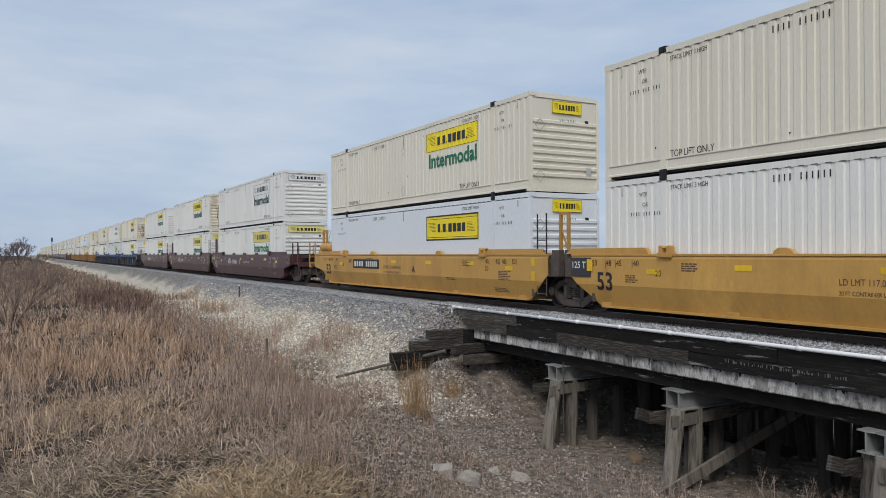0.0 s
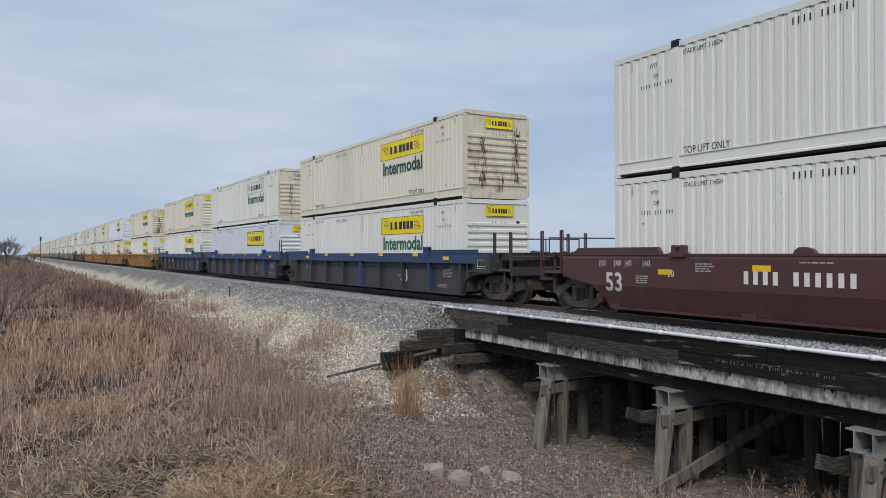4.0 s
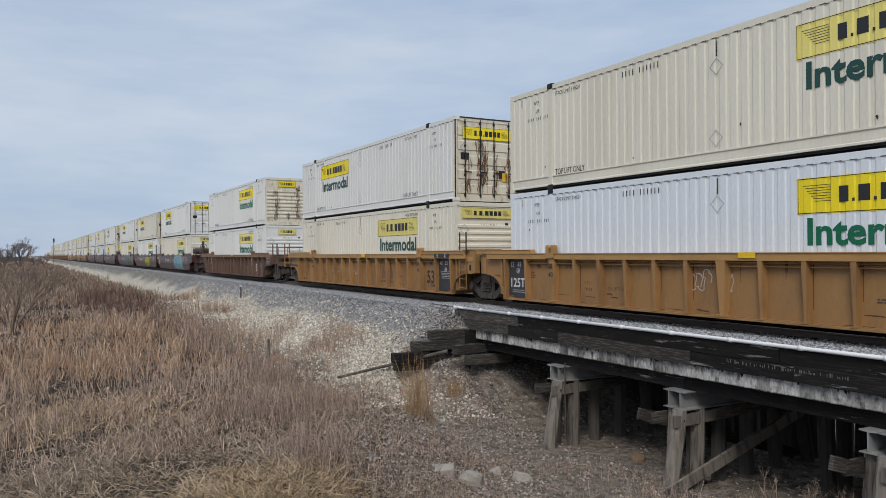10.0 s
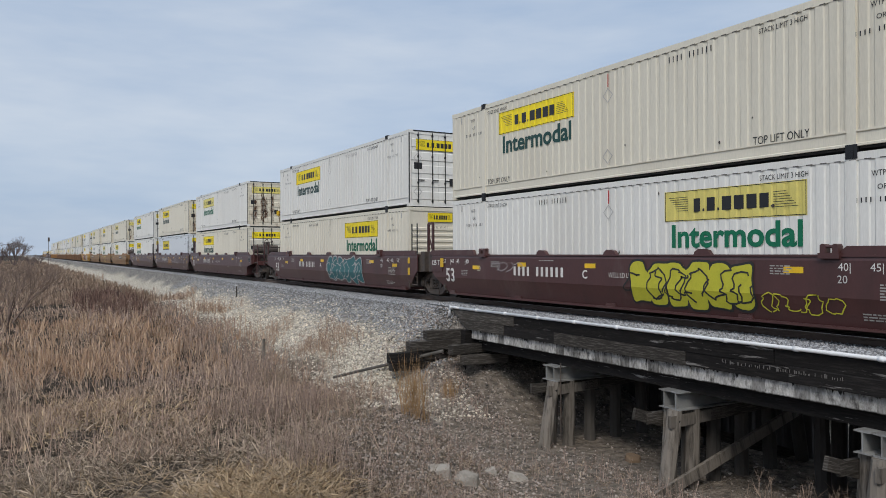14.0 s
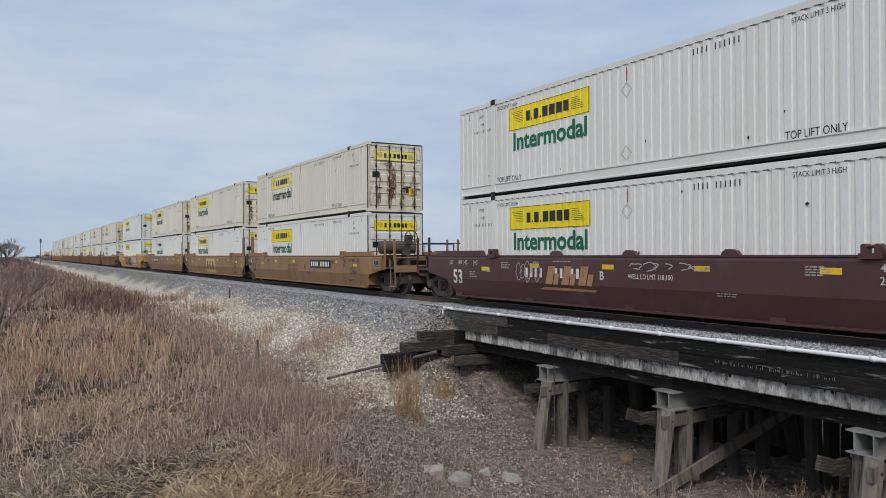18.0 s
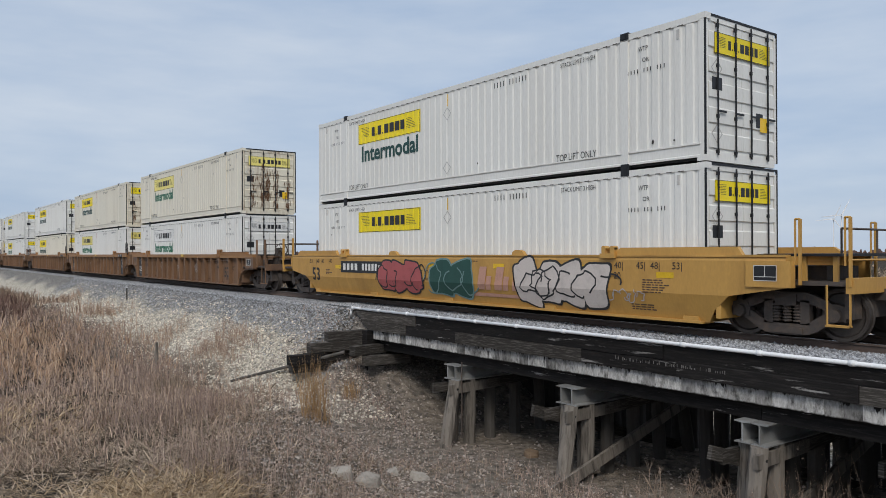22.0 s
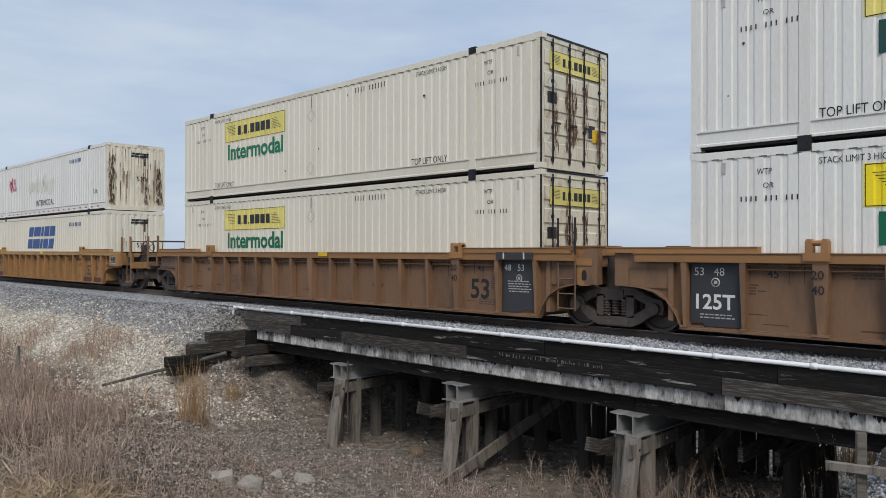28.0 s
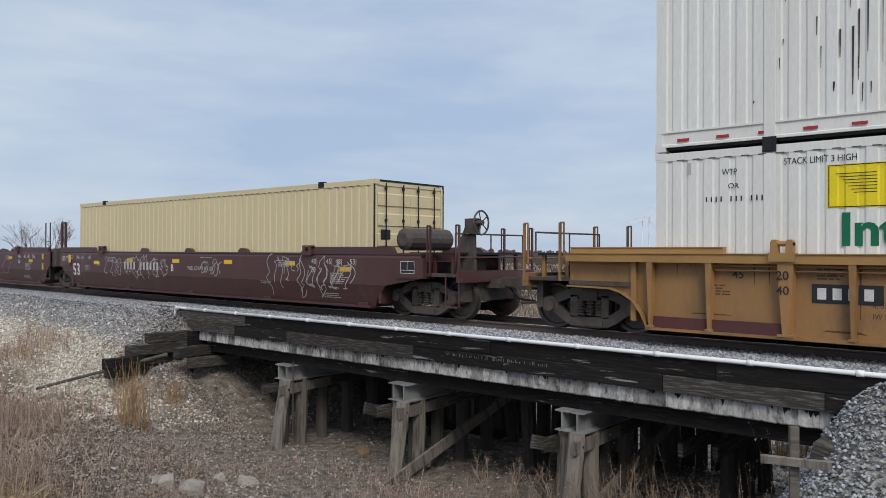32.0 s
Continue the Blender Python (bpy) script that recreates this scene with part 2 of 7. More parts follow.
M["litter"] = plant("pale_plant_litter", [(0.12, 0.09, 0.07), (0.30, 0.24, 0.185), (0.20, 0.15, 0.115), (0.46, 0.38, 0.29)])
M["red_brush"] = plant("red_brown_brush", [(0.085, 0.058, 0.05), (0.17, 0.113, 0.094), (0.12, 0.082, 0.07), (0.26, 0.18, 0.145)])
M["orange_grass"] = plant("russet_grass", [(0.26, 0.175, 0.12), (0.50, 0.365, 0.25), (0.36, 0.25, 0.17), (0.64, 0.50, 0.355)])
M["twig"] = plant("bare_twigs", [(0.13, 0.105, 0.092), (0.24, 0.195, 0.165), (0.17, 0.135, 0.118), (0.34, 0.28, 0.235)])
# twig colours greyed to put distance haze into the far trees
M["hazy_twig"] = plant("haze_greyed_twigs", [(0.13, 0.11, 0.105), (0.19, 0.16, 0.15), (0.15, 0.125, 0.12), (0.23, 0.195, 0.18)])


def stained_ends():
    """Timber ends under a pale mineral crust, with dark runs from above and grey weathered wood between."""
    m = bpy.data.materials.new("crusted_timber_ends")
    m.use_nodes = True
    n, l = m.node_tree.nodes, m.node_tree.links
    b = n["Principled BSDF"]
    b.inputs["Roughness"].default_value, b.inputs["Specular IOR Level"].default_value = 0.9, 0.2
    tc, info = n.new("ShaderNodeTexCoord"), n.new("ShaderNodeObjectInfo")

    def math_(op, a, c, d=None):
        x = n.new("ShaderNodeMath")
        x.operation = op
        for k, val in enumerate((a, c, d)):
            if val is not None and isinstance(val, (int, float)):
                x.inputs[k].default_value = val
            elif val is not None:
                l.new(val, x.inputs[k])
        return x.outputs[0]

    def range_(src, a, c, lo=0.0, hi=1.0):
        x = n.new("ShaderNodeMapRange")
        for key, val in (("From Min", a), ("From Max", c), ("To Min", lo), ("To Max", hi)):
            x.inputs[key].default_value = val
        l.new(src, x.inputs["Value"])
        return x.outputs["Result"]

    def grain_(scale, stretch, detail=5.0):
        v = n.new("ShaderNodeVectorMath")
        v.operation = "MULTIPLY_ADD"
        v.inputs[1].default_value = stretch
        l.new(tc.outputs["Object"], v.inputs[0])
        l.new(math_("MULTIPLY", info.outputs["Random"], 91.0), v.inputs[2])
        t = n.new("ShaderNodeTexNoise")
        t.inputs["Scale"].default_value, t.inputs["Detail"].default_value, t.inputs["Roughness"].default_value = scale, detail, 0.65
        l.new(v.outputs[0], t.inputs["Vector"])
        return t.outputs["Fac"]

    sep = n.new("ShaderNodeSeparateXYZ")
    l.new(tc.outputs["Object"], sep.inputs[0])
    run = range_(grain_(9.0, (1.0, 0.0, 0.03), 3.0), 0.54, 0.80, 0.006, 0.16)
    clear = range_(math_("SUBTRACT", math_("SUBTRACT", 0.137, sep.outputs["Z"]), run), -0.008, 0.012)
    foot = range_(math_("ADD", sep.outputs["Z"], math_("MULTIPLY", grain_(6.0, (1.0, 0.0, 0.1), 3.0), 0.07)), -0.10, -0.075)
    worn = range_(grain_(7.0, (1.0, 1.0, 0.5), 8.0), 0.33, 0.52, 0.15, 1.0)
    share = math_("MULTIPLY", math_("MULTIPLY", clear, foot), math_("MULTIPLY", worn, range_(info.outputs["Random"], -0.1, 0.75, 0.25, 1.0)))
    r = n.new("ShaderNodeValToRGB")
    r.color_ramp.elements[0].position, r.color_ramp.elements[0].color = 0.30, (0.33, 0.31, 0.285, 1)
    r.color_ramp.elements[1].position, r.color_ramp.elements[1].color = 0.62, (0.66, 0.64, 0.605, 1)
    l.new(grain_(22.0, (1.0, 1.0, 0.35)), r.inputs["Fac"])
    mix = n.new("ShaderNodeMix")
    mix.data_type = "RGBA"
    mix.inputs[6].default_value = (0.022, 0.019, 0.017, 1)
    l.new(r.outputs["Color"], mix.inputs[7])
    l.new(share, mix.inputs[0])
    l.new(mix.outputs[2], b.inputs["Base Color"])
    return m


M["stained"] = stained_ends()

# ---- building blocks ----


class Shape:
    """Collects simple solids into one mesh."""

    def __init__(self):
        self.v, self.f = [], []

    def box(self, x0, x1, y0, y1, z0, z1):
        return self.hexa([(x0, y0, z0), (x1, y0, z0), (x1, y1, z0), (x0, y1, z0), (x0, y0, z1), (x1, y0, z1), (x1, y1, z1), (x0, y1, z1)])

    def hexa(self, p):
        k = len(self.v)
        self.v += p
        self.f += [tuple(k + i for i in q) for q in ((0, 3, 2, 1), (4, 5, 6, 7), (0, 1, 5, 4), (1, 2, 6, 5), (2, 3, 7, 6), (3, 0, 4, 7))]
        return self

    def prism(self, outline, axis, a, b):
        """outline: 2D points; axis 'x': points are (y, z); 'y': (x, z); 'z': (x, y)."""
        k, n = len(self.v), len(outline)
        for d in (a, b):
            for p, q in outline:
                self.v.append({"x": (d, p, q), "y": (p, d, q), "z": (p, q, d)}[axis])
        area = sum(outline[i - 1][0] * outline[i][1] - outline[i][0] * outline[i - 1][1] for i in range(n))
        flip = (area > 0) != (axis != "y") if b > a else (area > 0) == (axis != "y")
        low, high = list(range(k, k + n)), list(range(k + n, k + 2 * n))
        self.f.append(tuple(low if flip else reversed(low)))
        self.f.append(tuple(reversed(high) if flip else high))
        for i in range(n):
            j = (i + 1) % n
            q = (low[i], low[j], high[j], high[i])
            self.f.append(tuple(reversed(q)) if flip else q)
        return self

    def tube(self, p0, p1, r0, r1=None, n=8, caps=True):
        r1 = r0 if r1 is None else r1
        p0, p1 = Vector(p0), Vector(p1)
        d = (p1 - p0).normalized()
        u = d.orthogonal().normalized()
        w = d.cross(u)
        k = len(self.v)
        for p, r in ((p0, r0), (p1, r1)):
            for i in range(n):
                a = 2 * math.pi * i / n
                self.v.append(tuple(p + r * (math.cos(a) * u + math.sin(a) * w)))
        for i in range(n):
            j = (i + 1) % n
            self.f.append((k + i, k + j, k + n + j, k + n + i))
        if caps:
            self.f.append(tuple(k + i for i in reversed(range(n))))
            self.f.append(tuple(k + n + i for i in range(n)))
        return self

    def path(self, pts, r, n=6):
        for a, b in zip(pts, pts[1:]):
            self.tube(a, b, r, n=n)
        return self

    def ring(self, c, axis, R, r, n=20, m=5):
        k = len(self.v)
        for i in range(n):
            a = 2 * math.pi * i / n
            for j in range(m):
                b = 2 * math.pi * j / m
                q, h = R + r * math.cos(b), r * math.sin(b)
                p = {"x": (h, q * math.cos(a), q * math.sin(a)), "y": (q * math.cos(a), h, q * math.sin(a)), "z": (q * math.cos(a), q * math.sin(a), h)}[axis]
                self.v.append((c[0] + p[0], c[1] + p[1], c[2] + p[2]))
        for i in range(n):
            for j in range(m):
                i2, j2 = (i + 1) % n, (j + 1) % m
                self.f.append((k + i * m + j, k + i2 * m + j, k + i2 * m + j2, k + i * m + j2))
        return self

    def quad(self, a, b, c, d):
        k = len(self.v)
        self.v += [a, b, c, d]
        self.f.append((k, k + 1, k + 2, k + 3))
        return self

    def mesh(self, name, mat, smooth=False):
        me = bpy.data.meshes.new(name)
        me.from_pydata(self.v, [], self.f)
        me.materials.append(M[mat] if isinstance(mat, str) else mat)
        if smooth:
            me.polygons.foreach_set("use_smooth", [True] * len(me.polygons))
        me.update()
        return me


MESHES = {}


def shared(key, make):
    if key not in MESHES:
        MESHES[key] = make()
    return MESHES[key]


def part(name, data, parent, label="", m=None):
    ob = new(name, data)
    ob.parent = parent
    if m is not None:
        ob.matrix_basis = m
    if label:
        ob["label"] = label
    return ob


def shift(x=0.0, y=0.0, z=0.0):
    return Matrix.Translation((x, y, z))


def raw_mesh(name, verts, faces, mat):
    """A mesh from arrays: verts (n, 3), faces (m, k)."""
    verts, faces = np.asarray(verts, np.float32), np.asarray(faces, np.int32)
    me = bpy.data.meshes.new(name)
    me.vertices.add(len(verts))
    me.vertices.foreach_set("co", verts.ravel())
    k = faces.shape[1]
    me.loops.add(faces.size)
    me.loops.foreach_set("vertex_index", faces.ravel())
    me.polygons.add(len(faces))
    me.polygons.foreach_set("loop_start", np.arange(0, faces.size, k, dtype=np.int32))
    me.materials.append(M[mat] if isinstance(mat, str) else mat)
    me.update(calc_edges=True)
    return me


@functools.lru_cache(None)
def letters(text, size, bold=0.0):
    """Flat lettering in the built-in font: (mesh, width)."""
    cu = bpy.data.curves.new("text", "FONT")
    cu.body, cu.size, cu.align_x = text, size, "LEFT"
    cu.resolution_u, cu.offset = 3, bold * size
    ob = bpy.data.objects.new("text", cu)
    scene.collection.objects.link(ob)
    bpy.context.view_layer.update()
    me = bpy.data.meshes.new_from_object(ob.evaluated_get(bpy.context.evaluated_depsgraph_get()))
    bpy.data.objects.remove(ob)
    xs = [v.co.x for v in me.vertices]
    return me, max(xs) - min(xs)


def lettering(text, size, mat, bold=0.0):
    me = letters(text, size, bold)[0].copy()
    me.materials.clear()
    me.materials.append(M[mat])
    return me


# writing on the side that faces the viewer runs towards -y; on an end it runs towards +x
SIDE = Matrix(((0, 0, -1, 0), (-1, 0, 0, 0), (0, 1, 0, 0), (0, 0, 0, 1)))
END = Matrix(((1, 0, 0, 0), (0, 0, -1, 0), (0, 1, 0, 0), (0, 0, 0, 1)))

# ---- the ground ----
TC = 14.23          # centre of the track
FASCIA = 12.0       # outer face of the trestle
BED, FIELD = -3.4, -2.3


def ease(t):
    t = np.clip(t, 0, 1)
    return t * t * (3 - 2 * t)


def bumps(x, y, s, seed):
    """Cheap smooth unevenness from a few sines."""
    rng = np.random.RandomState(seed)
    z = 0
    for k in range(6):
        a, f, p = rng.rand() * 6.28, s * (0.6 + 1.4 * rng.rand()), rng.rand() * 6.28
        z = z + np.sin((x * np.cos(a) + y * np.sin(a)) * f + p)
    return z / 6


def bank_line(x):
    """Where the left bank of the washed-out creek begins."""
    return 16.2 + 1.1 * (np.minimum(x, 12) - 7) + 1.2 * ease((x - 8.5) / 2)


def height(x, y):
    x, y = np.asarray(x, float), np.asarray(y, float)
    far = ease((y - 26) / 16)
    foot = FIELD + 0.75 * far + 0.16 * bumps(x, y, 0.35, 1) + 0.05 * bumps(x, y, 1.7, 2)
    beyond = -1.15 + 0.1 * bumps(x, y, 0.2, 3)
    ground_ = np.where(x < TC, foot, beyond)
    fall = np.where(x < TC, -0.24 - np.maximum(0, 11.75 - x) / (1.6 - 0.38 * ease((25.5 - y) / 3) * (y > 5)), -0.24 - np.maximum(0, x - 16.8) / 1.6)
    z = np.maximum(ground_, fall) + 0.03 * bumps(x, y, 3.0, 4) * (np.abs(x - TC) > 2.2)
    z = z - 0.75 * ease((21.2 - y) / 0.8) * ease((x - 9.0) / 0.8) * (x < TC) * (1 - ease((x - 11.85) / 0.3)) * (y > 5)
    r = np.hypot(x, y + 1.0)
    z = np.maximum(z, np.minimum(-0.02, -0.02 - (r - 3.0) / 2.0))
    left = ease((bank_line(x) - y) / (5.0 + 1.5 * ease((x - 8.5) / 2)))
    held = ease((x - 11.85) / 0.3) * ease((y - 19.75) / 0.3)
    left = left * (1 - held)
    right = ease((y - 2.1 - 0.1 * np.maximum(0, 10 - x)) / 2.6)
    hollow = BED + 0.08 * bumps(x, y, 0.9, 5)
    inside = left * right * ease((x + 1.5) / 6.0) * (1 - ease((x - 20.0) / 4.0))
    return z + (np.minimum(hollow, z) - z) * inside


def spaced(edges):
    """Grid lines from (start, end, step) runs."""
    vals = []
    for a, b, s in edges:
        vals += list(np.arange(a, b - 1e-6, s))
    return np.array(vals + [edges[-1][1]])


gx = spaced([(-2500, -300, 220), (-300, -40, 26), (-40, -4, 2.0), (-4, 20, 0.3), (20, 60, 2.5), (60, 300, 24), (300, 2500, 220)])
gy = spaced([(-1500, -200, 130), (-200, -20, 15), (-20, -4, 1.2), (-4, 34, 0.3), (34, 90, 1.0), (90, 300, 8), (300, 3000, 180)])
GX, GY = np.meshgrid(gx, gy, indexing="ij")
GZ = height(GX, GY)
nx, ny = len(gx), len(gy)
idx = np.arange(nx * ny).reshape(nx, ny)
gf = np.stack([idx[:-1, :-1], idx[1:, :-1], idx[1:, 1:], idx[:-1, 1:]], -1).reshape(-1, 4)


def soil_material():
    """Bare soil, dry thatch and stone chips, mixed by a mask laid over the sheet."""
    m = bpy.data.materials.new("soil_thatch_and_chips")
    m.use_nodes = True
    n, l = m.node_tree.nodes, m.node_tree.links
    b = n["Principled BSDF"]
    b.inputs["Roughness"].default_value = 0.95
    b.inputs["Specular IOR Level"].default_value = 0.1
    tc = n.new("ShaderNodeTexCoord")

    def noise_(s, d=6):
        t = n.new("ShaderNodeTexNoise")
        t.inputs["Scale"].default_value, t.inputs["Detail"].default_value = s, d
        l.new(tc.outputs["Object"], t.inputs["Vector"])
        return t.outputs["Fac"]

    def ramp_(src, *stops):
        r = n.new("ShaderNodeValToRGB")
        els = r.color_ramp.elements
        els[0].position, els[0].color = stops[0][0], (*stops[0][1], 1)
        els[1].position, els[1].color = stops[-1][0], (*stops[-1][1], 1)
        for p, c in stops[1:-1]:
            els.new(p).color = (*c, 1)
        l.new(src, r.inputs["Fac"])
        return r.outputs["Color"]

    def blend(f, a, c):
        x = n.new("ShaderNodeMix")
        x.data_type = "RGBA"
        l.new(f, x.inputs[0]), l.new(a, x.inputs[6]), l.new(c, x.inputs[7])
        return x.outputs[2]

    # thatch is kept near black, standing for the shade between tufts
    thatch = ramp_(noise_(3.5, 12), (0.3, (0.02, 0.016, 0.012)), (0.5, (0.055, 0.043, 0.032)), (0.7, (0.13, 0.102, 0.075)))
    soil = ramp_(noise_(4.5, 14), (0.3, (0.075, 0.06, 0.048)), (0.5, (0.185, 0.15, 0.118)), (0.72, (0.34, 0.285, 0.23)))
    vor = n.new("ShaderNodeTexVoronoi")
    vor.inputs["Scale"].default_value = 17.0
    l.new(tc.outputs["Object"], vor.inputs["Vector"])
    sep = n.new("ShaderNodeSeparateColor")
    l.new(vor.outputs["Color"], sep.inputs["Color"])
    # chips are darkened so gaps among the loose stones read as shaded
    chips = ramp_(sep.outputs["Red"], (0.0, (0.06, 0.056, 0.052)), (0.5, (0.19, 0.18, 0.168)), (1.0, (0.40, 0.38, 0.345)))
    at = n.new("ShaderNodeAttribute")
    at.attribute_name = "cover"
    sp = n.new("ShaderNodeSeparateXYZ")
    l.new(at.outputs["Vector"], sp.inputs[0])
    c1 = blend(sp.outputs["X"], thatch, soil)
    pale = ramp_(sep.outputs["Green"], (0.0, (0.2, 0.178, 0.146)), (0.5, (0.48, 0.432, 0.355)), (1.0, (0.72, 0.66, 0.55)))
    c2 = blend(sp.outputs["Y"], c1, blend(sp.outputs["Z"], chips, pale))
    l.new(c2, b.inputs["Base Color"])
    bump = n.new("ShaderNodeBump")
    bump.inputs["Strength"].default_value, bump.inputs["Distance"].default_value = 0.7, 0.05
    l.new(vor.outputs["Distance"], bump.inputs["Height"])
    l.new(bump.outputs["Normal"], b.inputs["Normal"])
    return m


def cover(x, y):
    """(bare soil, stone chips) shares at a place."""
    x, y = np.asarray(x, float), np.asarray(y, float)
    bank = bank_line(x)
    wob = 1.4 * bumps(x, y, 0.8, 8) + 0.8 * bumps(x, y, 2.5, 9)
    soil = ease((bank + 2.0 - y + wob) / 3.5) * ease((y - 1) / 2) * ease((x - 3.6) / 4)
    edge = 8.15 + 0.5 * ease((19 - y) / 3)
    stone = ease((x - edge + 0.8 * wob) / 1.1) * (1 - 0.8 * ease((bank - 1.2 - y + wob) / 2.4) * (y > 4.5)) * (1 - ease((x - 22) / 2))
    beyond = ease((x - 16.4) / 0.5) * (1 - ease((x - 24) / 3))
    return soil * (1 - beyond), np.maximum(stone, beyond)


def pale_chips(x, y):
    """Share of dusty limestone among the stones: a strip at the foot of the ballast."""
    return (1 - ease((x - 10.3 + 0.5 * bumps(x, y, 0.6, 15) + 0.25 * bumps(x, y, 2.2, 16)) / 0.7)) * ease((y - 15) / 4) + ease((x - 16.9) / 0.5) * ease((y - 5.6) / 0.5) * (1 - ease((y - 14) / 2))


ground_me = raw_mesh("ground", np.stack([GX, GY, GZ], -1).reshape(-1, 3), gf, soil_material())
ground_me.polygons.foreach_set("use_smooth", [True] * len(ground_me.polygons))
cs, cc = cover(GX.ravel(), GY.ravel())
cs = np.maximum(cs, 0.85 * ease((GX.ravel() - 5.8) / 1.6) * (GX.ravel() < TC) * (GY.ravel() > 8))
att = ground_me.attributes.new("cover", "FLOAT_VECTOR", "POINT")
att.data.foreach_set("vector", np.stack([cs, cc, pale_chips(GX.ravel(), GY.ravel())], -1).astype(np.float32).ravel())
ground = tagged(new("ground", ground_me), "bare soil, dry thatch and stone chips around a washed-out creek bed", "ground", kind="structure")

# ---- the track ----
track = tagged(new("railway_track"), "single ballasted railway track with brown rails on timber sleepers", "track", kind="structure")


def rail_mesh():
    s = Shape()
    prof = [(-0.075, -0.18), (0.075, -0.18), (0.075, -0.165), (0.012, -0.14), (0.012, -0.045), (0.037, -0.035), (0.037, -0.004), (-0.037, -0.004), (-0.037, -0.035), (-0.012, -0.045), (-0.012, -0.14), (-0.075, -0.165)]
    s.prism(prof, "y", -300, 1500)
    return s.mesh("rail", "rail")


for side in (-0.7525, 0.7525):
    rl = part("rail", shared("rail", rail_mesh), track, m=shift(TC + side))
    part("rail_head", shared("rail_head", lambda: Shape().box(-0.036, 0.036, -300, 1500, -0.004, 0.0).mesh("rail_head", "rail_top")), rl, "bright worn running surface")
tie_me = Shape().box(-1.3, 1.3, -0.11, 0.11, -0.36, -0.185).mesh("sleeper", "plank")
for i in range(150):
    part("sleeper", tie_me, track, m=shift(TC, -12 + i * 0.56))


def ballast_bed():
    """Low stone shoulder under and beside the rails, outside the trestle deck."""
    xs = np.array([-2.1, -1.95, -1.5, -1.0, -0.6, 0.6, 1.0, 1.5, 2.2, 2.8])
    zs = np.array([-0.235, -0.175, -0.155, -0.175, -0.215, -0.215, -0.205, -0.21, -0.24, -0.34])
    ys = spaced([(-300, -8, 20), (-8, 45, 0.35), (45, 200, 3), (200, 1500, 50)])
    v = np.array([[TC + x, y, z + 0.012 * math.sin(7 * y + 5 * x)] for x, z in zip(xs, zs) for y in ys])
    ii = np.arange(len(xs) * len(ys)).reshape(len(xs), len(ys))
    f = np.stack([ii[:-1, :-1], ii[1:, :-1], ii[1:, 1:], ii[:-1, 1:]], -1).reshape(-1, 4)
    return raw_mesh("ballast_bed", v, f, "stone_bed")


def stone_bed_material():
    m = material("packed_grey_ballast", (0.30, 0.30, 0.305), 0.95, stain=0.2, grain=1, space="World", bump=0)
    n, l = m.node_tree.nodes, m.node_tree.links
    b = n["Principled BSDF"]
    vor = n.new("ShaderNodeTexVoronoi")
    vor.inputs["Scale"].default_value = 18.0
    tc = n.new("ShaderNodeTexCoord")
    l.new(tc.outputs["Object"], vor.inputs["Vector"])
    sep = n.new("ShaderNodeSeparateColor")
    l.new(vor.outputs["Color"], sep.inputs["Color"])
    r = n.new("ShaderNodeValToRGB")
    r.color_ramp.elements[0].color, r.color_ramp.elements[1].color = (0.12, 0.12, 0.125, 1), (0.46, 0.455, 0.45, 1)
    l.new(sep.outputs["Red"], r.inputs["Fac"])
    l.new(r.outputs["Color"], b.inputs["Base Color"])
    bump = n.new("ShaderNodeBump")
    bump.inputs["Strength"].default_value, bump.inputs["Distance"].default_value = 0.8, 0.05
    bump.invert = True
    l.new(vor.outputs["Distance"], bump.inputs["Height"])
    l.new(bump.outputs["Normal"], b.inputs["Normal"])
    return m


M["stone_bed"] = stone_bed_material()
part("ballast_bed", ballast_bed(), track, "grey crushed stone between and beside the rails")

# ---- the trestle ----
trestle = tagged(new("trestle_bridge"), "old black creosoted timber trestle carrying the ballasted track", "bridge")
Y0, Y1 = 1.6, 20.9


def timber(l, h, w, mat, seed, ends=0.0):
    """A beam along y with slightly worn, uneven edges; ends: slant of its far end."""
    rng = random.Random(seed)
    s = Shape()
    n = max(3, int(l / 0.6))
    sec = [(-w / 2, -h / 2), (w / 2 - 0.01, -h / 2), (w / 2, -h / 2 + 0.01), (w / 2, h / 2 - 0.01), (w / 2 - 0.01, h / 2), (-w / 2 + 0.015, h / 2), (-w / 2, h / 2 - 0.015)]
    k = len(sec)
    for i in range(n + 1):
        y = -l / 2 + l * i / n
        for x, z in sec:
            yy = y + (ends * (z / h + 0.5) if i == n else 0)
            s.v.append((x + rng.uniform(-1, 1) * 0.006, yy, z + rng.uniform(-1, 1) * 0.006))
    for i in range(n):
        for j in range(k):
            a, b = i * k + j, i * k + (j + 1) % k
            s.f.append((a, a + k, b + k, b))
    s.f.append(tuple(range(k)))
    s.f.append(tuple(reversed(range(n * k, n * k + k))))
    return s.mesh("timber", mat)


for row, (zt_, zb_, cuts, grey) in enumerate((
        (-0.20, -0.485, (Y0, 4.6, 9.1, 13.6, 17.4, 20.35), (4,)),
        (-0.49, -0.775, (Y0, 3.0, 5.5, 8.8, 11.2, 15.6, 17.9, 19.95), (1, 4, 6)))):
    for i, (a, b) in enumerate(zip(cuts, cuts[1:])):
        me = timber(b - a - 0.012, zt_ - zb_, 0.2, "plank" if i in grey else "creosote", 10 * row + i, 0.45 if b == cuts[-1] else 0.0)
        part("fascia_timber", me, trestle, m=shift(FASCIA + 0.1 + 0.012 * (i % 2), (a + b) / 2, (zt_ + zb_) / 2))
end_me = [timber(4.45, 0.275, 0.292, "stained", 40 + i) for i in range(4)]
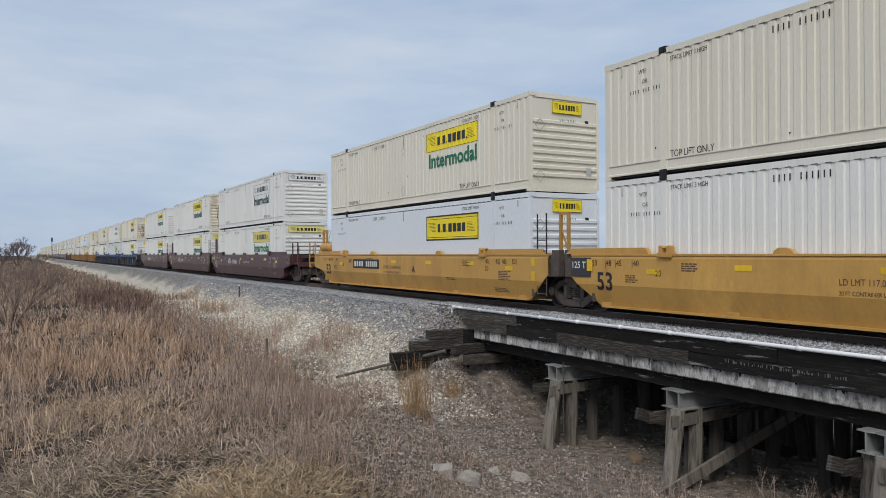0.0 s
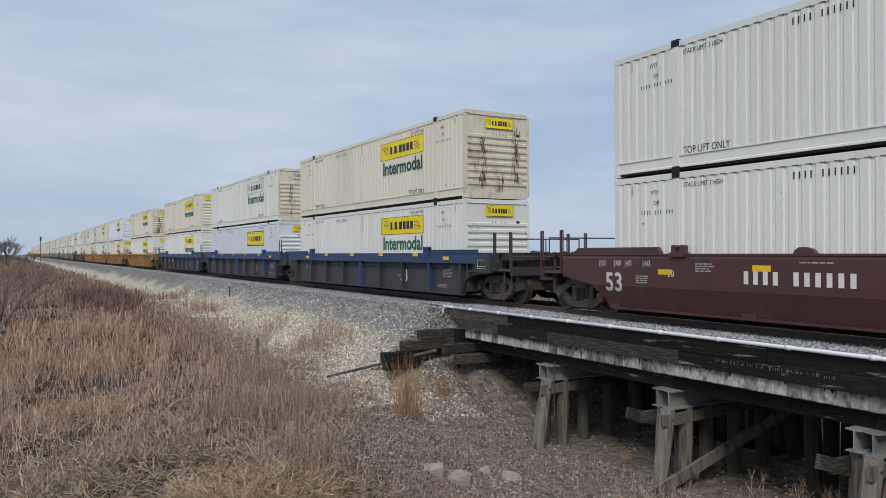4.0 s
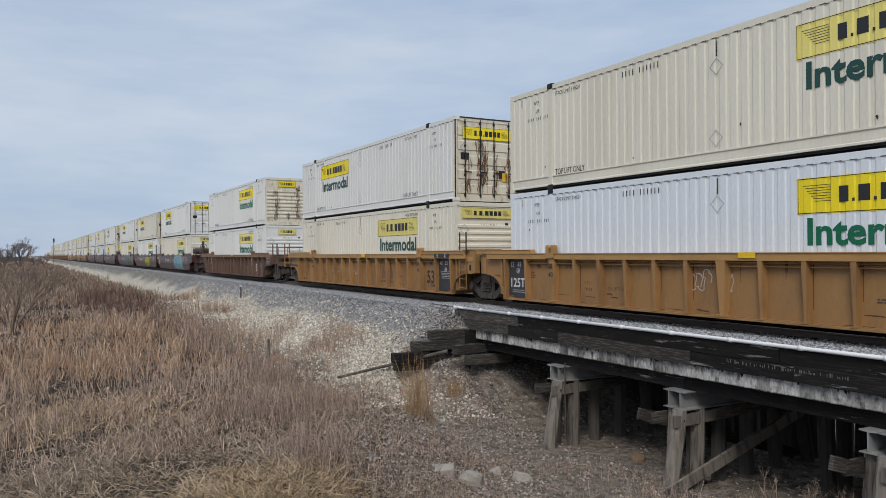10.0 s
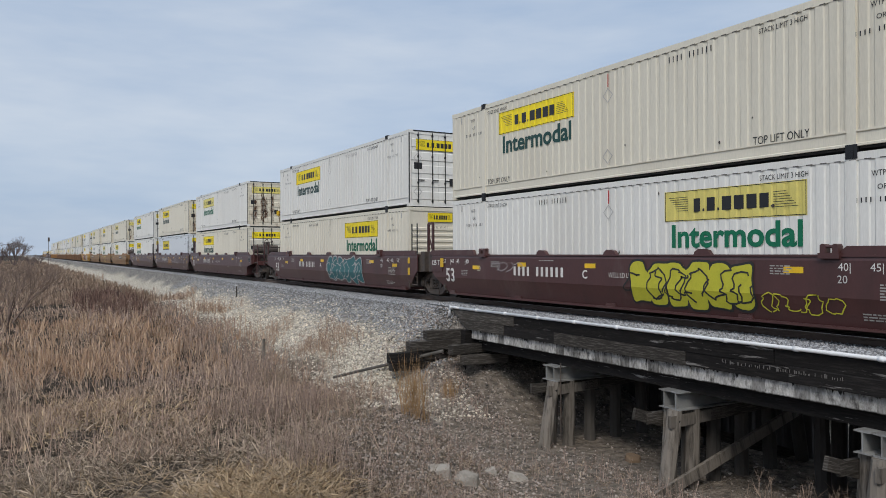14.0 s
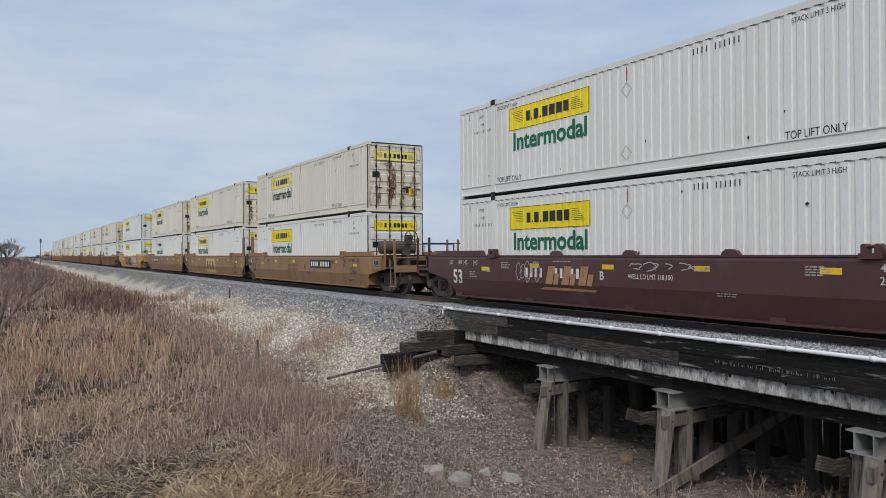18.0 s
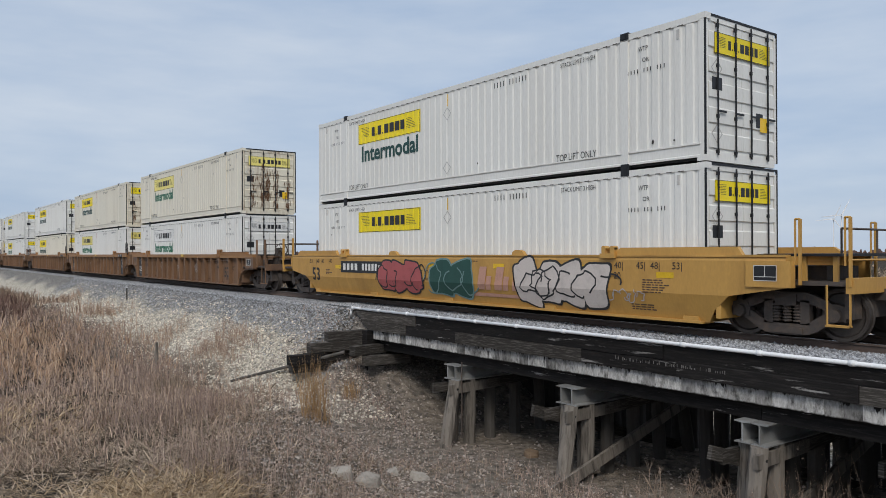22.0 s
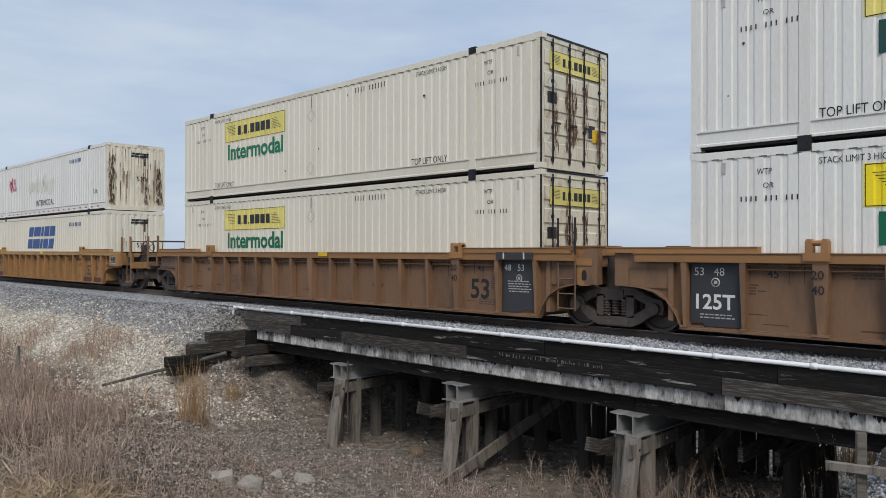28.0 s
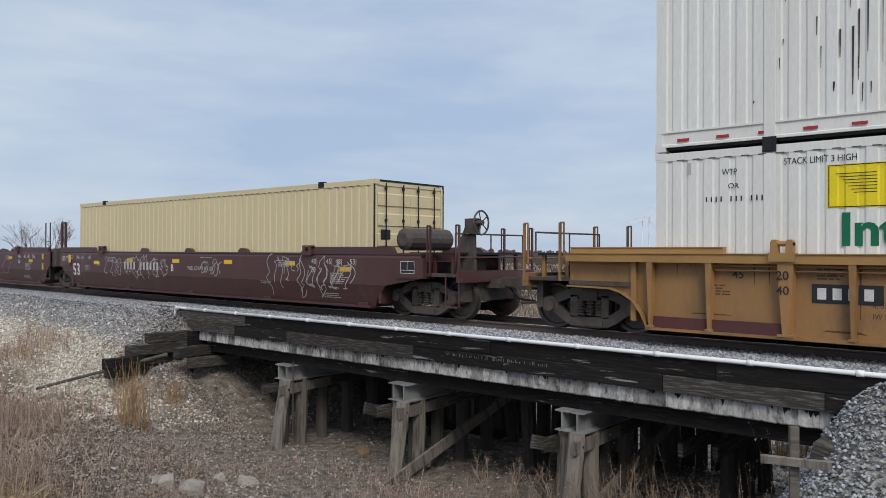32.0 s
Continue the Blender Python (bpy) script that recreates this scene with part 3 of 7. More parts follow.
for i in range(61):
    y = Y0 + 0.15 + i * 0.298
    if y < 19.7:
        part("deck_timber", end_me[i % 4], trestle, m=shift(FASCIA + 0.07 + 2.225 + random.uniform(0, 0.03), y, -0.918) @ pose(0, 0, 0, 0, 0, -90))
for j, x in enumerate((12.4, 12.75, 13.3, 13.7, 14.3, 14.9, 15.4, 15.9, 16.2)):
    for a, b in ((1.8, 7.25), (7.26, 11.6), (11.61, 15.72), (15.73, 19.7)):
        part("stringer", shared(("stringer", round(b - a, 2)), lambda: timber(b - a, 0.3, 0.25, "creosote", 77)), trestle, m=shift(x, (a + b) / 2, -1.21))
# far side of the deck
for a, b in ((Y0, 10.9), (10.91, 20.3)):
    part("fascia_timber", timber(b - a, 0.57, 0.2, "creosote", 5), trestle, m=shift(16.5, (a + b) / 2, -0.49))


def i_beam():
    half = [(0.15, 0.0), (0.15, -0.02), (0.012, -0.03), (0.012, -0.35), (0.15, -0.36), (0.15, -0.38)]
    return Shape().prism(half + [(-y, z) for y, z in reversed(half)], "x", -0.14, 4.6).mesh("steel_cap_beam", "galv")


def pile(h, lean_x, r, mat, seed):
    rng = random.Random(seed)
    s = Shape()
    n, m = 9, 7
    for i in range(m + 1):
        t = i / m
        for j in range(n):
            a = 2 * math.pi * j / n
            rr = r * (1 + 0.07 * rng.uniform(-1, 1)) * (1.06 - 0.1 * (1 - t))
            s.v.append((rr * math.cos(a) - lean_x * t + rng.uniform(-1, 1) * 0.006, rr * math.sin(a), -h * t))
    for i in range(m):
        for j in range(n):
            a, b = i * n + j, i * n + (j + 1) % n
            s.f.append((a, b, b + n, a + n))
    s.f.append(tuple(range(n)))
    s.f.append(tuple(reversed(range(m * n, m * n + n))))
    return s.mesh("trestle_post", mat)


BENTS = (15.74, 11.62, 7.28, 5.2, 3.1)
for k, by in enumerate(BENTS):
    bent = part("bent", None, trestle, m=shift(0, by, 0))
    old = k > 2
    for yo in () if old else (-0.16, 0.16):
        part("steel_cap_beam", shared("i_beam", i_beam), bent, "grey steel H-beam cap", m=shift(FASCIA + 0.12, yo, -1.36))
    for i, x in enumerate((11.98, 12.5, 13.3, 14.2, 15.1, 16.0)):
        if old and (i == 0 or (k == 3 and i < 3)):
            continue
        for j, yo in enumerate((-0.16, 0.2) if i in (0, 1) else (0.0,)):
            lean = (0.34, 0.06, 0.0, 0.0, -0.1, -0.4)[i] * (1 if j == 0 else 0.3)
            gz = float(height(x - lean, by))
            h = -1.74 - min(gz, -2.2) + 0.3
            # the two outer piles are grey, the inner ones darker
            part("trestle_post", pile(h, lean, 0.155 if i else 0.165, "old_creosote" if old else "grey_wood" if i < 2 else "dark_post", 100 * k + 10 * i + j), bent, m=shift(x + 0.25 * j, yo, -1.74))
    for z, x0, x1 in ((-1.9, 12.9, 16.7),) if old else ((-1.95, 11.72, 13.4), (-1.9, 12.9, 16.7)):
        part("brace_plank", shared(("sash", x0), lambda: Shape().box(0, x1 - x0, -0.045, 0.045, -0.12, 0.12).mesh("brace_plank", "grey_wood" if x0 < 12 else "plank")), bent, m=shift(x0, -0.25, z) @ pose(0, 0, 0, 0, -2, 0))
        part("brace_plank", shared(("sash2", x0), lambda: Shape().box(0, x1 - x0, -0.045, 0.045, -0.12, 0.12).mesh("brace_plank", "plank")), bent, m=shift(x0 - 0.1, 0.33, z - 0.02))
    if k == 0:
        part("steel_rod", Shape().tube((0, 0, 0), (0, 0, 1.95), 0.018, n=6).mesh("steel_rod", "iron"), bent, "thin grey steel rod", m=shift(12.05, -0.36, -3.2))
    if k in (1, 2):
        L = math.hypot(5.2, 1.55)
        part("diagonal_brace", shared("diag", lambda: Shape().box(-0.2, L, -0.04, 0.04, -0.12, 0.12).mesh("diagonal_brace", "grey_wood")), bent, m=shift(11.35, -0.34, -3.38) @ pose(0, 0, 0, 0, -math.degrees(math.atan2(1.55, 5.2)), 0))
        part("diagonal_brace", shared("diag2", lambda: Shape().box(-0.2, L, -0.04, 0.04, -0.12, 0.12).mesh("diagonal_brace", "plank")), bent, m=shift(16.5, 0.34, -3.38) @ pose(0, 0, 0, 0, 180 + math.degrees(math.atan2(1.55, 5.2)), 0))
    if old:
        continue
    part("bolt", shared("bolt", lambda: Shape().tube((0, 0, 0), (0, -0.03, 0), 0.03, n=6).mesh("bolt", "gap")), bent, m=shift(11.95, -0.29, -1.95))
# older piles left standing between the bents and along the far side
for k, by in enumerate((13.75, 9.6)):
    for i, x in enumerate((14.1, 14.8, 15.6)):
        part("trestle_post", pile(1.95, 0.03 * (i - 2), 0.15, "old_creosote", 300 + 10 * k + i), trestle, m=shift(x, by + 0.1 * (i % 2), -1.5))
# this row is spaced tightly to darken the view through the trestle
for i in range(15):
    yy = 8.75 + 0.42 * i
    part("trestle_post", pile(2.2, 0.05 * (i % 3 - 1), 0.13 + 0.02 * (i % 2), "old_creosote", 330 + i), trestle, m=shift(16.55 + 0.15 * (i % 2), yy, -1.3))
# vertical sheeting along the far side, with slits between the planks
plank_rng = random.Random(12)
# the run past y 14.6 is added to shut off light from behind
sy = 5.6
while sy < 19.2:
    wide = plank_rng.choice((0.26, 0.32, 0.34))
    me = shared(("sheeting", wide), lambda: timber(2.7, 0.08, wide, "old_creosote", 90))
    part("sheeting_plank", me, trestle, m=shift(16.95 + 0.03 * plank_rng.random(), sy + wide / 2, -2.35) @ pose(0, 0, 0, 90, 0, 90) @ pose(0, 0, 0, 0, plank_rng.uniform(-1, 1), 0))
    if 8.2 < sy < 14.6:
        sy = 14.6
    sy += wide + (plank_rng.choice((0.03, 0.05, 0.09)) if sy < 12 else plank_rng.choice((0.0, 0.004, 0.01, 0.03)))
# bulkheads at both ends and their stepped wing timbers
for by in (19.95, 2.75):
    for i in range(5):
        part("bulkhead_timber", shared("bulk", lambda: Shape().box(-2.35, 2.45, -0.14, 0.14, -0.15, 0.15).mesh("bulkhead_timber", "creosote")), trestle, m=shift(TC, by, -0.95 - 0.305 * i))
wing = ((10.81, 12.05, 20.35, -0.94, "plank"), (10.16, 12.1, 20.25, -1.23, "plank"), (10.1, 12.4, 20.45, -1.53, "plank"), (9.5, 10.6, 20.2, -1.53, "creosote"), (9.7, 12.2, 20.5, -1.82, "plank"), (11.2, 13.2, 19.6, -1.32, "plank"), (11.5, 13.0, 19.3, -1.62, "plank"))
for i, (x0, x1, y, z, mt) in enumerate(wing):
    part("wing_timber", timber(x1 - x0, 0.28, 0.28, mt, 60 + i), trestle, m=shift((x0 + x1) / 2, y, z) @ pose(0, 0, 0, 0, 0, -90 + 4 * (i % 3 - 1)))
part("wing_timber", timber(1.3, 0.28, 0.26, "plank", 71), trestle, m=shift(11.5, 2.75, -1.12) @ pose(0, 0, 0, 0, 12, -90))


def conduit():
    s = Shape()
    pts = [(0, -2.0, -0.03), (0, 20.3, -0.03), (0.0, 20.75, -0.02), (0.02, 20.95, -0.10), (0.05, 21.05, -0.32)]
    s.path(pts, 0.038, 8)
    return s.mesh("conduit", "pipe", True)


pipe = tagged(new("conduit_pipe", conduit()), "white plastic conduit strapped along the top of the trestle", "pipe")
pipe.location = (FASCIA - 0.02, 0, -0.125)
for i in range(15):
    part("coupling", shared("coupling", lambda: Shape().tube((0, -0.05, 0), (0, 0.05, 0), 0.05, n=8).mesh("coupling", "pipe", True)), pipe, m=shift(0, -0.1 + 1.525 * i - 0.42, -0.03))

# ---- the train ----
SPEED = 20.587
LEN, HIGH, HALF = 16.15, 2.9, 1.295
PITCH = 0.28


def ribs(y0, y1, x_out=-HALF, depth=0.019, phase=0.0):
    """Outline (y, x) of a corrugated sheet from y0 to y1."""
    pts, y = [], math.floor((y0 - phase) / PITCH) * PITCH + phase
    while y < y1:
        for dy, x in ((0.0, x_out), (0.15, x_out), (0.18, x_out + depth), (0.25, x_out + depth)):
            pts.append((y + dy, x))
        y += PITCH
    pts = [p for p in pts if y0 < p[0] < y1]
    return [(y0, pts[0][1])] + pts + [(y1, pts[-1][1])]


def sheet(y0, y1, z0, z1, off=0.0, mat="white", name="side_panel"):
    s = Shape()
    for y, x in ribs(y0, y1):
        s.v += [(x - off, y, z0), (x - off, y, z1)]
    for i in range(len(s.v) // 2 - 1):
        s.f.append((2 * i, 2 * i + 1, 2 * i + 3, 2 * i + 2))
    return s.mesh(name, mat)


def plain_side(mat):
    s = Shape()
    s.box(-HALF, -HALF + 0.04, 0.12, LEN - 0.12, 0.35, 2.74)
    return s.mesh("side_panel", mat)


def louvre_end(mat):
    prof = [(0.07, 0.2), (0.03, 0.2)]
    for i in range(8):
        z = 0.42 + i * 0.225
        prof += [(0.03, z), (-0.014, z + 0.03), (-0.014, z + 0.11), (0.03, z + 0.14)]
    return Shape().prism(prof + [(0.03, 2.75), (0.07, 2.75)], "x", -1.19, 1.19).mesh("end_wall", mat)


def flat_end(mat):
    prof = [(-1.19, 0.07), (-1.19, 0.03)]
    for i in range(8):
        x = -1.1 + i * 0.28
        prof += [(x, 0.03), (x + 0.03, 0.0), (x + 0.17, 0.0), (x + 0.2, 0.03)]
    return Shape().prism(prof + [(1.19, 0.03), (1.19, 0.07)], "z", 0.2, 2.76).mesh("end_wall", mat)


def streaks(seed, w, h, n, mat, tall=(0.1, 0.7), top=False):
    """Vertical runs of rust or bare primer, uneven in width."""
    r = random.Random(seed)
    s = Shape()
    for _ in range(n):
        x, L, wd = r.uniform(0, w), r.uniform(*tall), r.uniform(0.008, 0.03)
        y = h - L if top else r.uniform(0, h - L)
        s.quad((x, y, 0), (x + wd * 0.5, y, 0), (x + wd, y + L, 0), (x - wd * 0.2, y + L, 0))
    return s.mesh("streak", mat)


def scuffs(seed):
    """Small dents and chips of bare dark primer on a side."""
    r = random.Random(seed)
    s = Shape()
    for _ in range(r.randint(3, 8)):
        x, y, q = r.uniform(0.3, LEN - 0.3), r.choice((r.uniform(0.25, 0.7), r.uniform(0.3, 2.7))), r.uniform(0.012, 0.045)
        n = r.randint(4, 6)
        k = len(s.v)
        s.v += [(x + q * r.uniform(0.5, 1.1) * math.cos(6.28 * i / n), y + q * r.uniform(0.6, 1.8) * math.sin(6.28 * i / n), 0) for i in range(n)]
        s.f.append(tuple(range(k, k + n)))
    return s.mesh("paint_chip", "chip")


M["chip"] = material("bare_primer_chips", (0.06, 0.05, 0.045), 0.7, bump=0, spread=0.4)
M["dark_rust"] = material("dark_rust_stain", (0.12, 0.062, 0.034), 0.85, bump=0, stain=0.6, dark=(0.16, 0.09, 0.05), grain=5, spread=0.3)
M["rust_run"] = material("rust_runs", (0.17, 0.085, 0.04), 0.8, bump=0, spread=0.3)


def door_leaf(mat):
    prof = [(0.06, 0.2), (0.02, 0.2)]
    for z in (0.25, 0.75, 1.25, 1.75, 2.25):
        prof += [(0.02, z), (-0.008, z + 0.02), (-0.008, z + 0.3), (0.02, z + 0.33)]
    return Shape().prism(prof + [(0.02, 2.76), (0.06, 2.76)], "x", -0.585, 0.585).mesh("door", mat)


def blotches(seed, columns, mat):
    """Clusters of thin rust runs down an end wall."""
    r = random.Random(seed)
    s = Shape()
    for cx, z0, z1, n, q in columns:
        for _ in range(n * 3):
            x, z, w, h = cx + r.gauss(0, 0.07), z0 + (z1 - z0) * r.random() ** 1.2, r.uniform(0.006, 0.028), r.uniform(0.05, 0.34)
            d, k = 0.0001 * len(s.f), len(s.v)
            s.v += [(x + w * r.uniform(0.2, 0.6), z, d), (x + w, z + h * r.uniform(0.4, 0.7), d), (x + w * r.uniform(0.5, 0.9), z + h, d), (x, z + h * 0.8, d), (x - 0.3 * w, z + 0.4 * h, d)]
            s.f.append((k, k + 1, k + 2, k + 3, k + 4))
    return s.mesh("rust_stain", mat)


def lock_rod():
    s = Shape()
    s.tube((0, -0.035, 0.12), (0, -0.035, 2.82), 0.019, n=6)
    for z in (0.2, 0.9, 1.9, 2.7):
        s.box(-0.032, 0.032, -0.045, 0.0, z - 0.035, z + 0.035)
    s.box(-0.02, 0.26, -0.055, -0.04, 0.98, 1.02)
    return s.mesh("lock_rod", "black")


def diamond():
    s = Shape()
    r, w = 0.19, 0.022
    pts = [(0, r), (r, 0), (0, -r), (-r, 0)]
    for i in range(4):
        (a, b), (c, d) = pts[i], pts[(i + 1) % 4]
        k = 1 - w / r * 1.4
        s.quad((a, b, 0), (a * k, b * k, 0), (c * k, d * k, 0), (c, d, 0))
    return s.mesh("placard_holder", "gap_soft")


M["dash_dark"] = material("dark_rail_dashes", (0.12, 0.11, 0.10), 0.8, bump=0)
M["gap_soft"] = material("grey_placard_frame", (0.52, 0.50, 0.47), 0.6, bump=0)


def flat_bars(rows, mat, name="marking"):
    """Unreadable or unlettered writing: bars (x, y, w, h) on a plane."""
    s = Shape()
    for x, y, w, h in rows:
        s.quad((x, y, 0), (x + w, y, 0), (x + w, y + h, 0), (x, y + h, 0))
    return s.mesh(name, mat)


def brand_bars(w, h, mat):
    """The carrier's name on its sign as plain dark blocks, with the scroll device at both ends."""
    rows, x = [], 0.235 * w
    for k, bw in enumerate((0.05, 0.014, 0.06, 0.014, 0.068, 0.068, 0.068, 0.06)):
        tall = 0.44 if bw > 0.02 else 0.09
        rows.append((x, 0.28 * h, bw * w, tall * h))
        x += bw * w + 0.019 * w
    for i in range(7):
        rows.append((0.03 * w + 0.012 * w * i, (0.78 - 0.075 * i) * h, 0.16 * w - 0.012 * w * i, 0.018 * h))
        rows.append((0.80 * w, (0.72 - 0.075 * i) * h, 0.08 * w + 0.012 * w * i, 0.018 * h))
    t = 0.022 * h
    rows += [(0, 0, w, t), (0, h - t, w, t), (0, 0, t, h), (w - t, 0, t, h)]
    return flat_bars(rows, mat, "sign_device")


def number_bars(n, size, mat):
    heavy = 0.42 if size > 0.15 else 0.2
    return flat_bars([(i * size * 0.85, 0, size * heavy, size) for i in range(n) if i != 4], mat, "number_marking")


def swoosh_bars(w, h, mat, worn=False):
    """Slanted heavy blocks in the place of a carrier's name; worn: peeled into narrow strips."""
    s = Shape()
    r = random.Random(6)
    x = 0.0
    for bw in (0.18, 0.26, 0.09, 0.18, 0.18):
        a, b, k = x * w, (x + bw) * w, 0.3 * h
        if worn:
            n = max(2, int(bw * 30))
            for i in range(n):
                lo, hi = r.uniform(0, 0.35), r.uniform(0.6, 1.0)
                p, q = a + (b - a) * i / n, a + (b - a) * (i + r.uniform(0.4, 0.9)) / n
                s.quad((p + k * lo, lo * h, 0), (q + k * lo, lo * h, 0), (q + k * hi, hi * h, 0), (p + k * hi, hi * h, 0))
        else:
            s.quad((a, 0, 0), (b, 0, 0), (b + k * 0.44, 0.44 * h, 0), (a + k * 0.44, 0.44 * h, 0))
            s.quad((a + k * 0.56, 0.56 * h, 0), (b + k * 0.56, 0.56 * h, 0), (b + k, h, 0), (a + k, h, 0))
        x += bw + 0.025
    return s.mesh("carrier_lettering", mat)


def end_frame(mat):
    s = Shape()
    for x in (-HALF, HALF - 0.1):
        s.box(x, x + 0.1, 0.0, 0.12, 0.1, 2.8)
    s.box(-HALF + 0.1, HALF - 0.1, 0.0, 0.1, 2.76, 2.9)
    s.box(-HALF + 0.1, HALF - 0.1, 0.0, 0.1, 0.0, 0.2)
    return s.mesh("end_frame", mat)


def container(tone, style, end, sign, y, z, label, word="green", extra="", lift_word=True):
    """A 53-foot box; its near end stands at y. end: louvre or door; sign: offset side and look."""
    ob = tagged(new("intermodal_container"), label, "container", group="containers on the train")
    mt = tone
    if style == "ribbed":
        side = shared(("ribside", mt), lambda: sheet(0.1, LEN - 0.1, 0.35, 2.76, mat=mt))
    else:
        side = shared(("plainside", mt), lambda: plain_side(mt))
    part("side_panel", side, ob)
    part("side_panel", side, ob, m=shift(0, LEN, 0) @ pose(0, 0, 0, 0, 0, 180))
    part("roof", shared(("roof", mt), lambda: Shape().box(-HALF + 0.02, HALF - 0.02, 0.1, LEN - 0.1, 2.84, 2.885).mesh("roof", mt)), ob)
    # near-black floor: the shade in the gap below a box is in its colour
    part("floor", shared("cfloor", lambda: Shape().box(-HALF + 0.05, HALF - 0.05, 0.1, LEN - 0.1, 0.03, 0.16).mesh("floor", "gap")), ob)
    toprail = shared(("toprail", mt), lambda: Shape().box(-HALF - 0.006, -HALF + 0.06, 0.1, LEN - 0.1, 2.76, 2.9).mesh("top_rail", mt))
    lowrail = shared(("lowrail", mt), lambda: Shape().prism([(-HALF - 0.006, 0.075), (-HALF - 0.006, 0.115), (-HALF + 0.016, 0.13), (-HALF + 0.016, 0.315), (-HALF - 0.008, 0.33), (-HALF - 0.008, 0.36), (-HALF + 0.06, 0.36), (-HALF + 0.06, 0.075)], "y", 0.1, LEN - 0.1).mesh("bottom_rail", mt))
    for r in (toprail, lowrail):
        nm = "top_rail" if r is toprail else "bottom_rail"
        part(nm, r, ob)
        part(nm, r, ob, m=shift(0, LEN, 0) @ pose(0, 0, 0, 0, 0, 180))

    # dark dashes along the lower edge of the top rail, one a rib
    def dashes():
        s = Shape()
        yy = 0.5
        while yy < LEN - 0.4:
            s.box(-HALF - 0.009, -HALF, yy, yy + 0.13, 2.756, 2.773)
            yy += PITCH
        return s.mesh("rail_slot", "dash_dark")
    part("rail_slot", shared("dashes", dashes), ob)["kind"] = "stuff"
    ef = "rusty" if "rust" in extra else mt
    part("end_frame", shared(("endf", ef), lambda: end_frame(ef)), ob)
    part("end_frame", shared(("endf", mt), lambda: end_frame(mt)), ob, m=shift(0, LEN, 0) @ pose(0, 0, 0, 0, 0, 180))
    cast = shared(("casting", mt), lambda: Shape().box(-0.09, 0.09, -0.1, 0.1, -0.06, 0.06).mesh("corner_casting", mt))
    for yy in (0.08, LEN - 0.08):
        for zz in (0.06, 2.85):
            part("corner_casting", cast, ob, m=shift(-HALF + 0.085, yy, zz))
    post = shared(("liftpost", mt), lambda: Shape().box(-HALF - 0.012, -HALF + 0.05, -0.09, 0.09, 0.09, 2.76).mesh("lift_post", mt))
    shoe = shared("shoe", lambda: Shape().box(-HALF - 0.02, -HALF + 0.08, -0.11, 0.11, -0.075, 0.075).box(-HALF - 0.03, -HALF + 0.02, -0.045, 0.045, -0.05, 0.05).mesh("lift_casting", "black"))
    for yy in (1.98, LEN - 1.98):
        lp = part("lift_post", post, ob, m=shift(0, yy, 0))
        for zz in (0.03, 2.86):
            part("lift_casting", shoe, lp, "black lift casting", m=shift(0, 0, zz))
    # ends
    for near in (True, False):
        kind = end if near else ("door" if end == "louvre" else "louvre")
        m0 = Matrix() if near else shift(0, LEN, 0) @ pose(0, 0, 0, 0, 0, 180)
        tint = "rusty" if near and "rust" in extra else mt
        if kind == "louvre" and "slanted" in sign:
            part("end_wall", shared(("flatend", tint), lambda: flat_end(tint)), ob, m=m0)
            if near:
                part("streak", shared(("runs", "rust" in extra), lambda: streaks(3, 2.3, 2.5, 44 if "rust" in extra else 9, "rust_run", (0.3, 1.6))), ob, "brown rust runs", m=shift(-1.15, -0.006, 0.2) @ END)["kind"] = "stuff"
                if "rust" in extra:
                    part("rust_stain", shared("edgeblot", lambda: blotches(9, ((-1.08, 0.2, 2.3, 60, 0.05), (1.0, 0.2, 1.8, 50, 0.05), (0.4, 0.2, 1.2, 16, 0.05)), "dark_rust")), ob, "dark rust stains", m=shift(0, -0.01, 0) @ END)["kind"] = "stuff"
                part("carrier_lettering", shared("endswoosh", lambda: swoosh_bars(0.75, 0.2, "ink")), ob, m=shift(-0.25, -0.008, 2.35) @ END)
                part("vent", shared("endvent", lambda: Shape().box(0, 0.06, -0.02, 0.0, 0, 0.55).mesh("vent", "black")), ob, m=shift(0.35, 0.01, 2.0))
                part("lettering", shared("ft53", lambda: lettering("53ft.", 0.3, "ink")), ob, m=shift(0.0, -0.008, 1.3) @ END)
        elif kind == "louvre":
            part("end_wall", shared(("louvre", tint), lambda: louvre_end(tint)), ob, m=m0)
            if near and sign in SIGNS:
                wide = "wide" in extra
                sg = part("end_sign", shared(("esign", sign, wide), lambda: flat_bars([(0, 0, 2.1 if wide else 1.1, 0.36)], "sign_" + SIGNS[sign], "end_sign")), ob, m=m0 @ shift(-1.05 if wide else -0.5, -0.016, 2.34) @ END)
                part("sign_device", shared(("ebars", wide), lambda: brand_bars(2.1 if wide else 1.1, 0.36, "ink")), sg, m=shift(0, 0, 0.004))
                part("vent", shared("vent", lambda: Shape().box(0, 0.12, -0.02, 0.0, 0, 0.09).mesh("vent", "black")), ob, m=shift(0.75, 0.01, 2.1))
                part("number_marking", shared("enum", lambda: number_bars(11, 0.07, "ink")), ob, m=shift(-0.25, -0.016, 2.1) @ END)["kind"] = "stuff"
                for zz in (0.45, 1.95):
                    part("placard_holder", shared("diamond", diamond), ob, m=shift(-0.95, -0.02, zz) @ END)
                if "rust" in extra:
                    v_ = int(y) % 3
                    part("rust_stain", shared(("blot", v_), lambda: blotches(v_, ((-0.62, 0.25, 1.9, 16 + 8 * v_, 0.055), (0.72, 0.35, 2.2, 22 + 6 * v_, 0.06), (0.1, 0.2, 0.6, 6, 0.04)), "dark_rust")), ob, "dark rust stains", m=shift(0, -0.019, 0) @ END)["kind"] = "stuff"
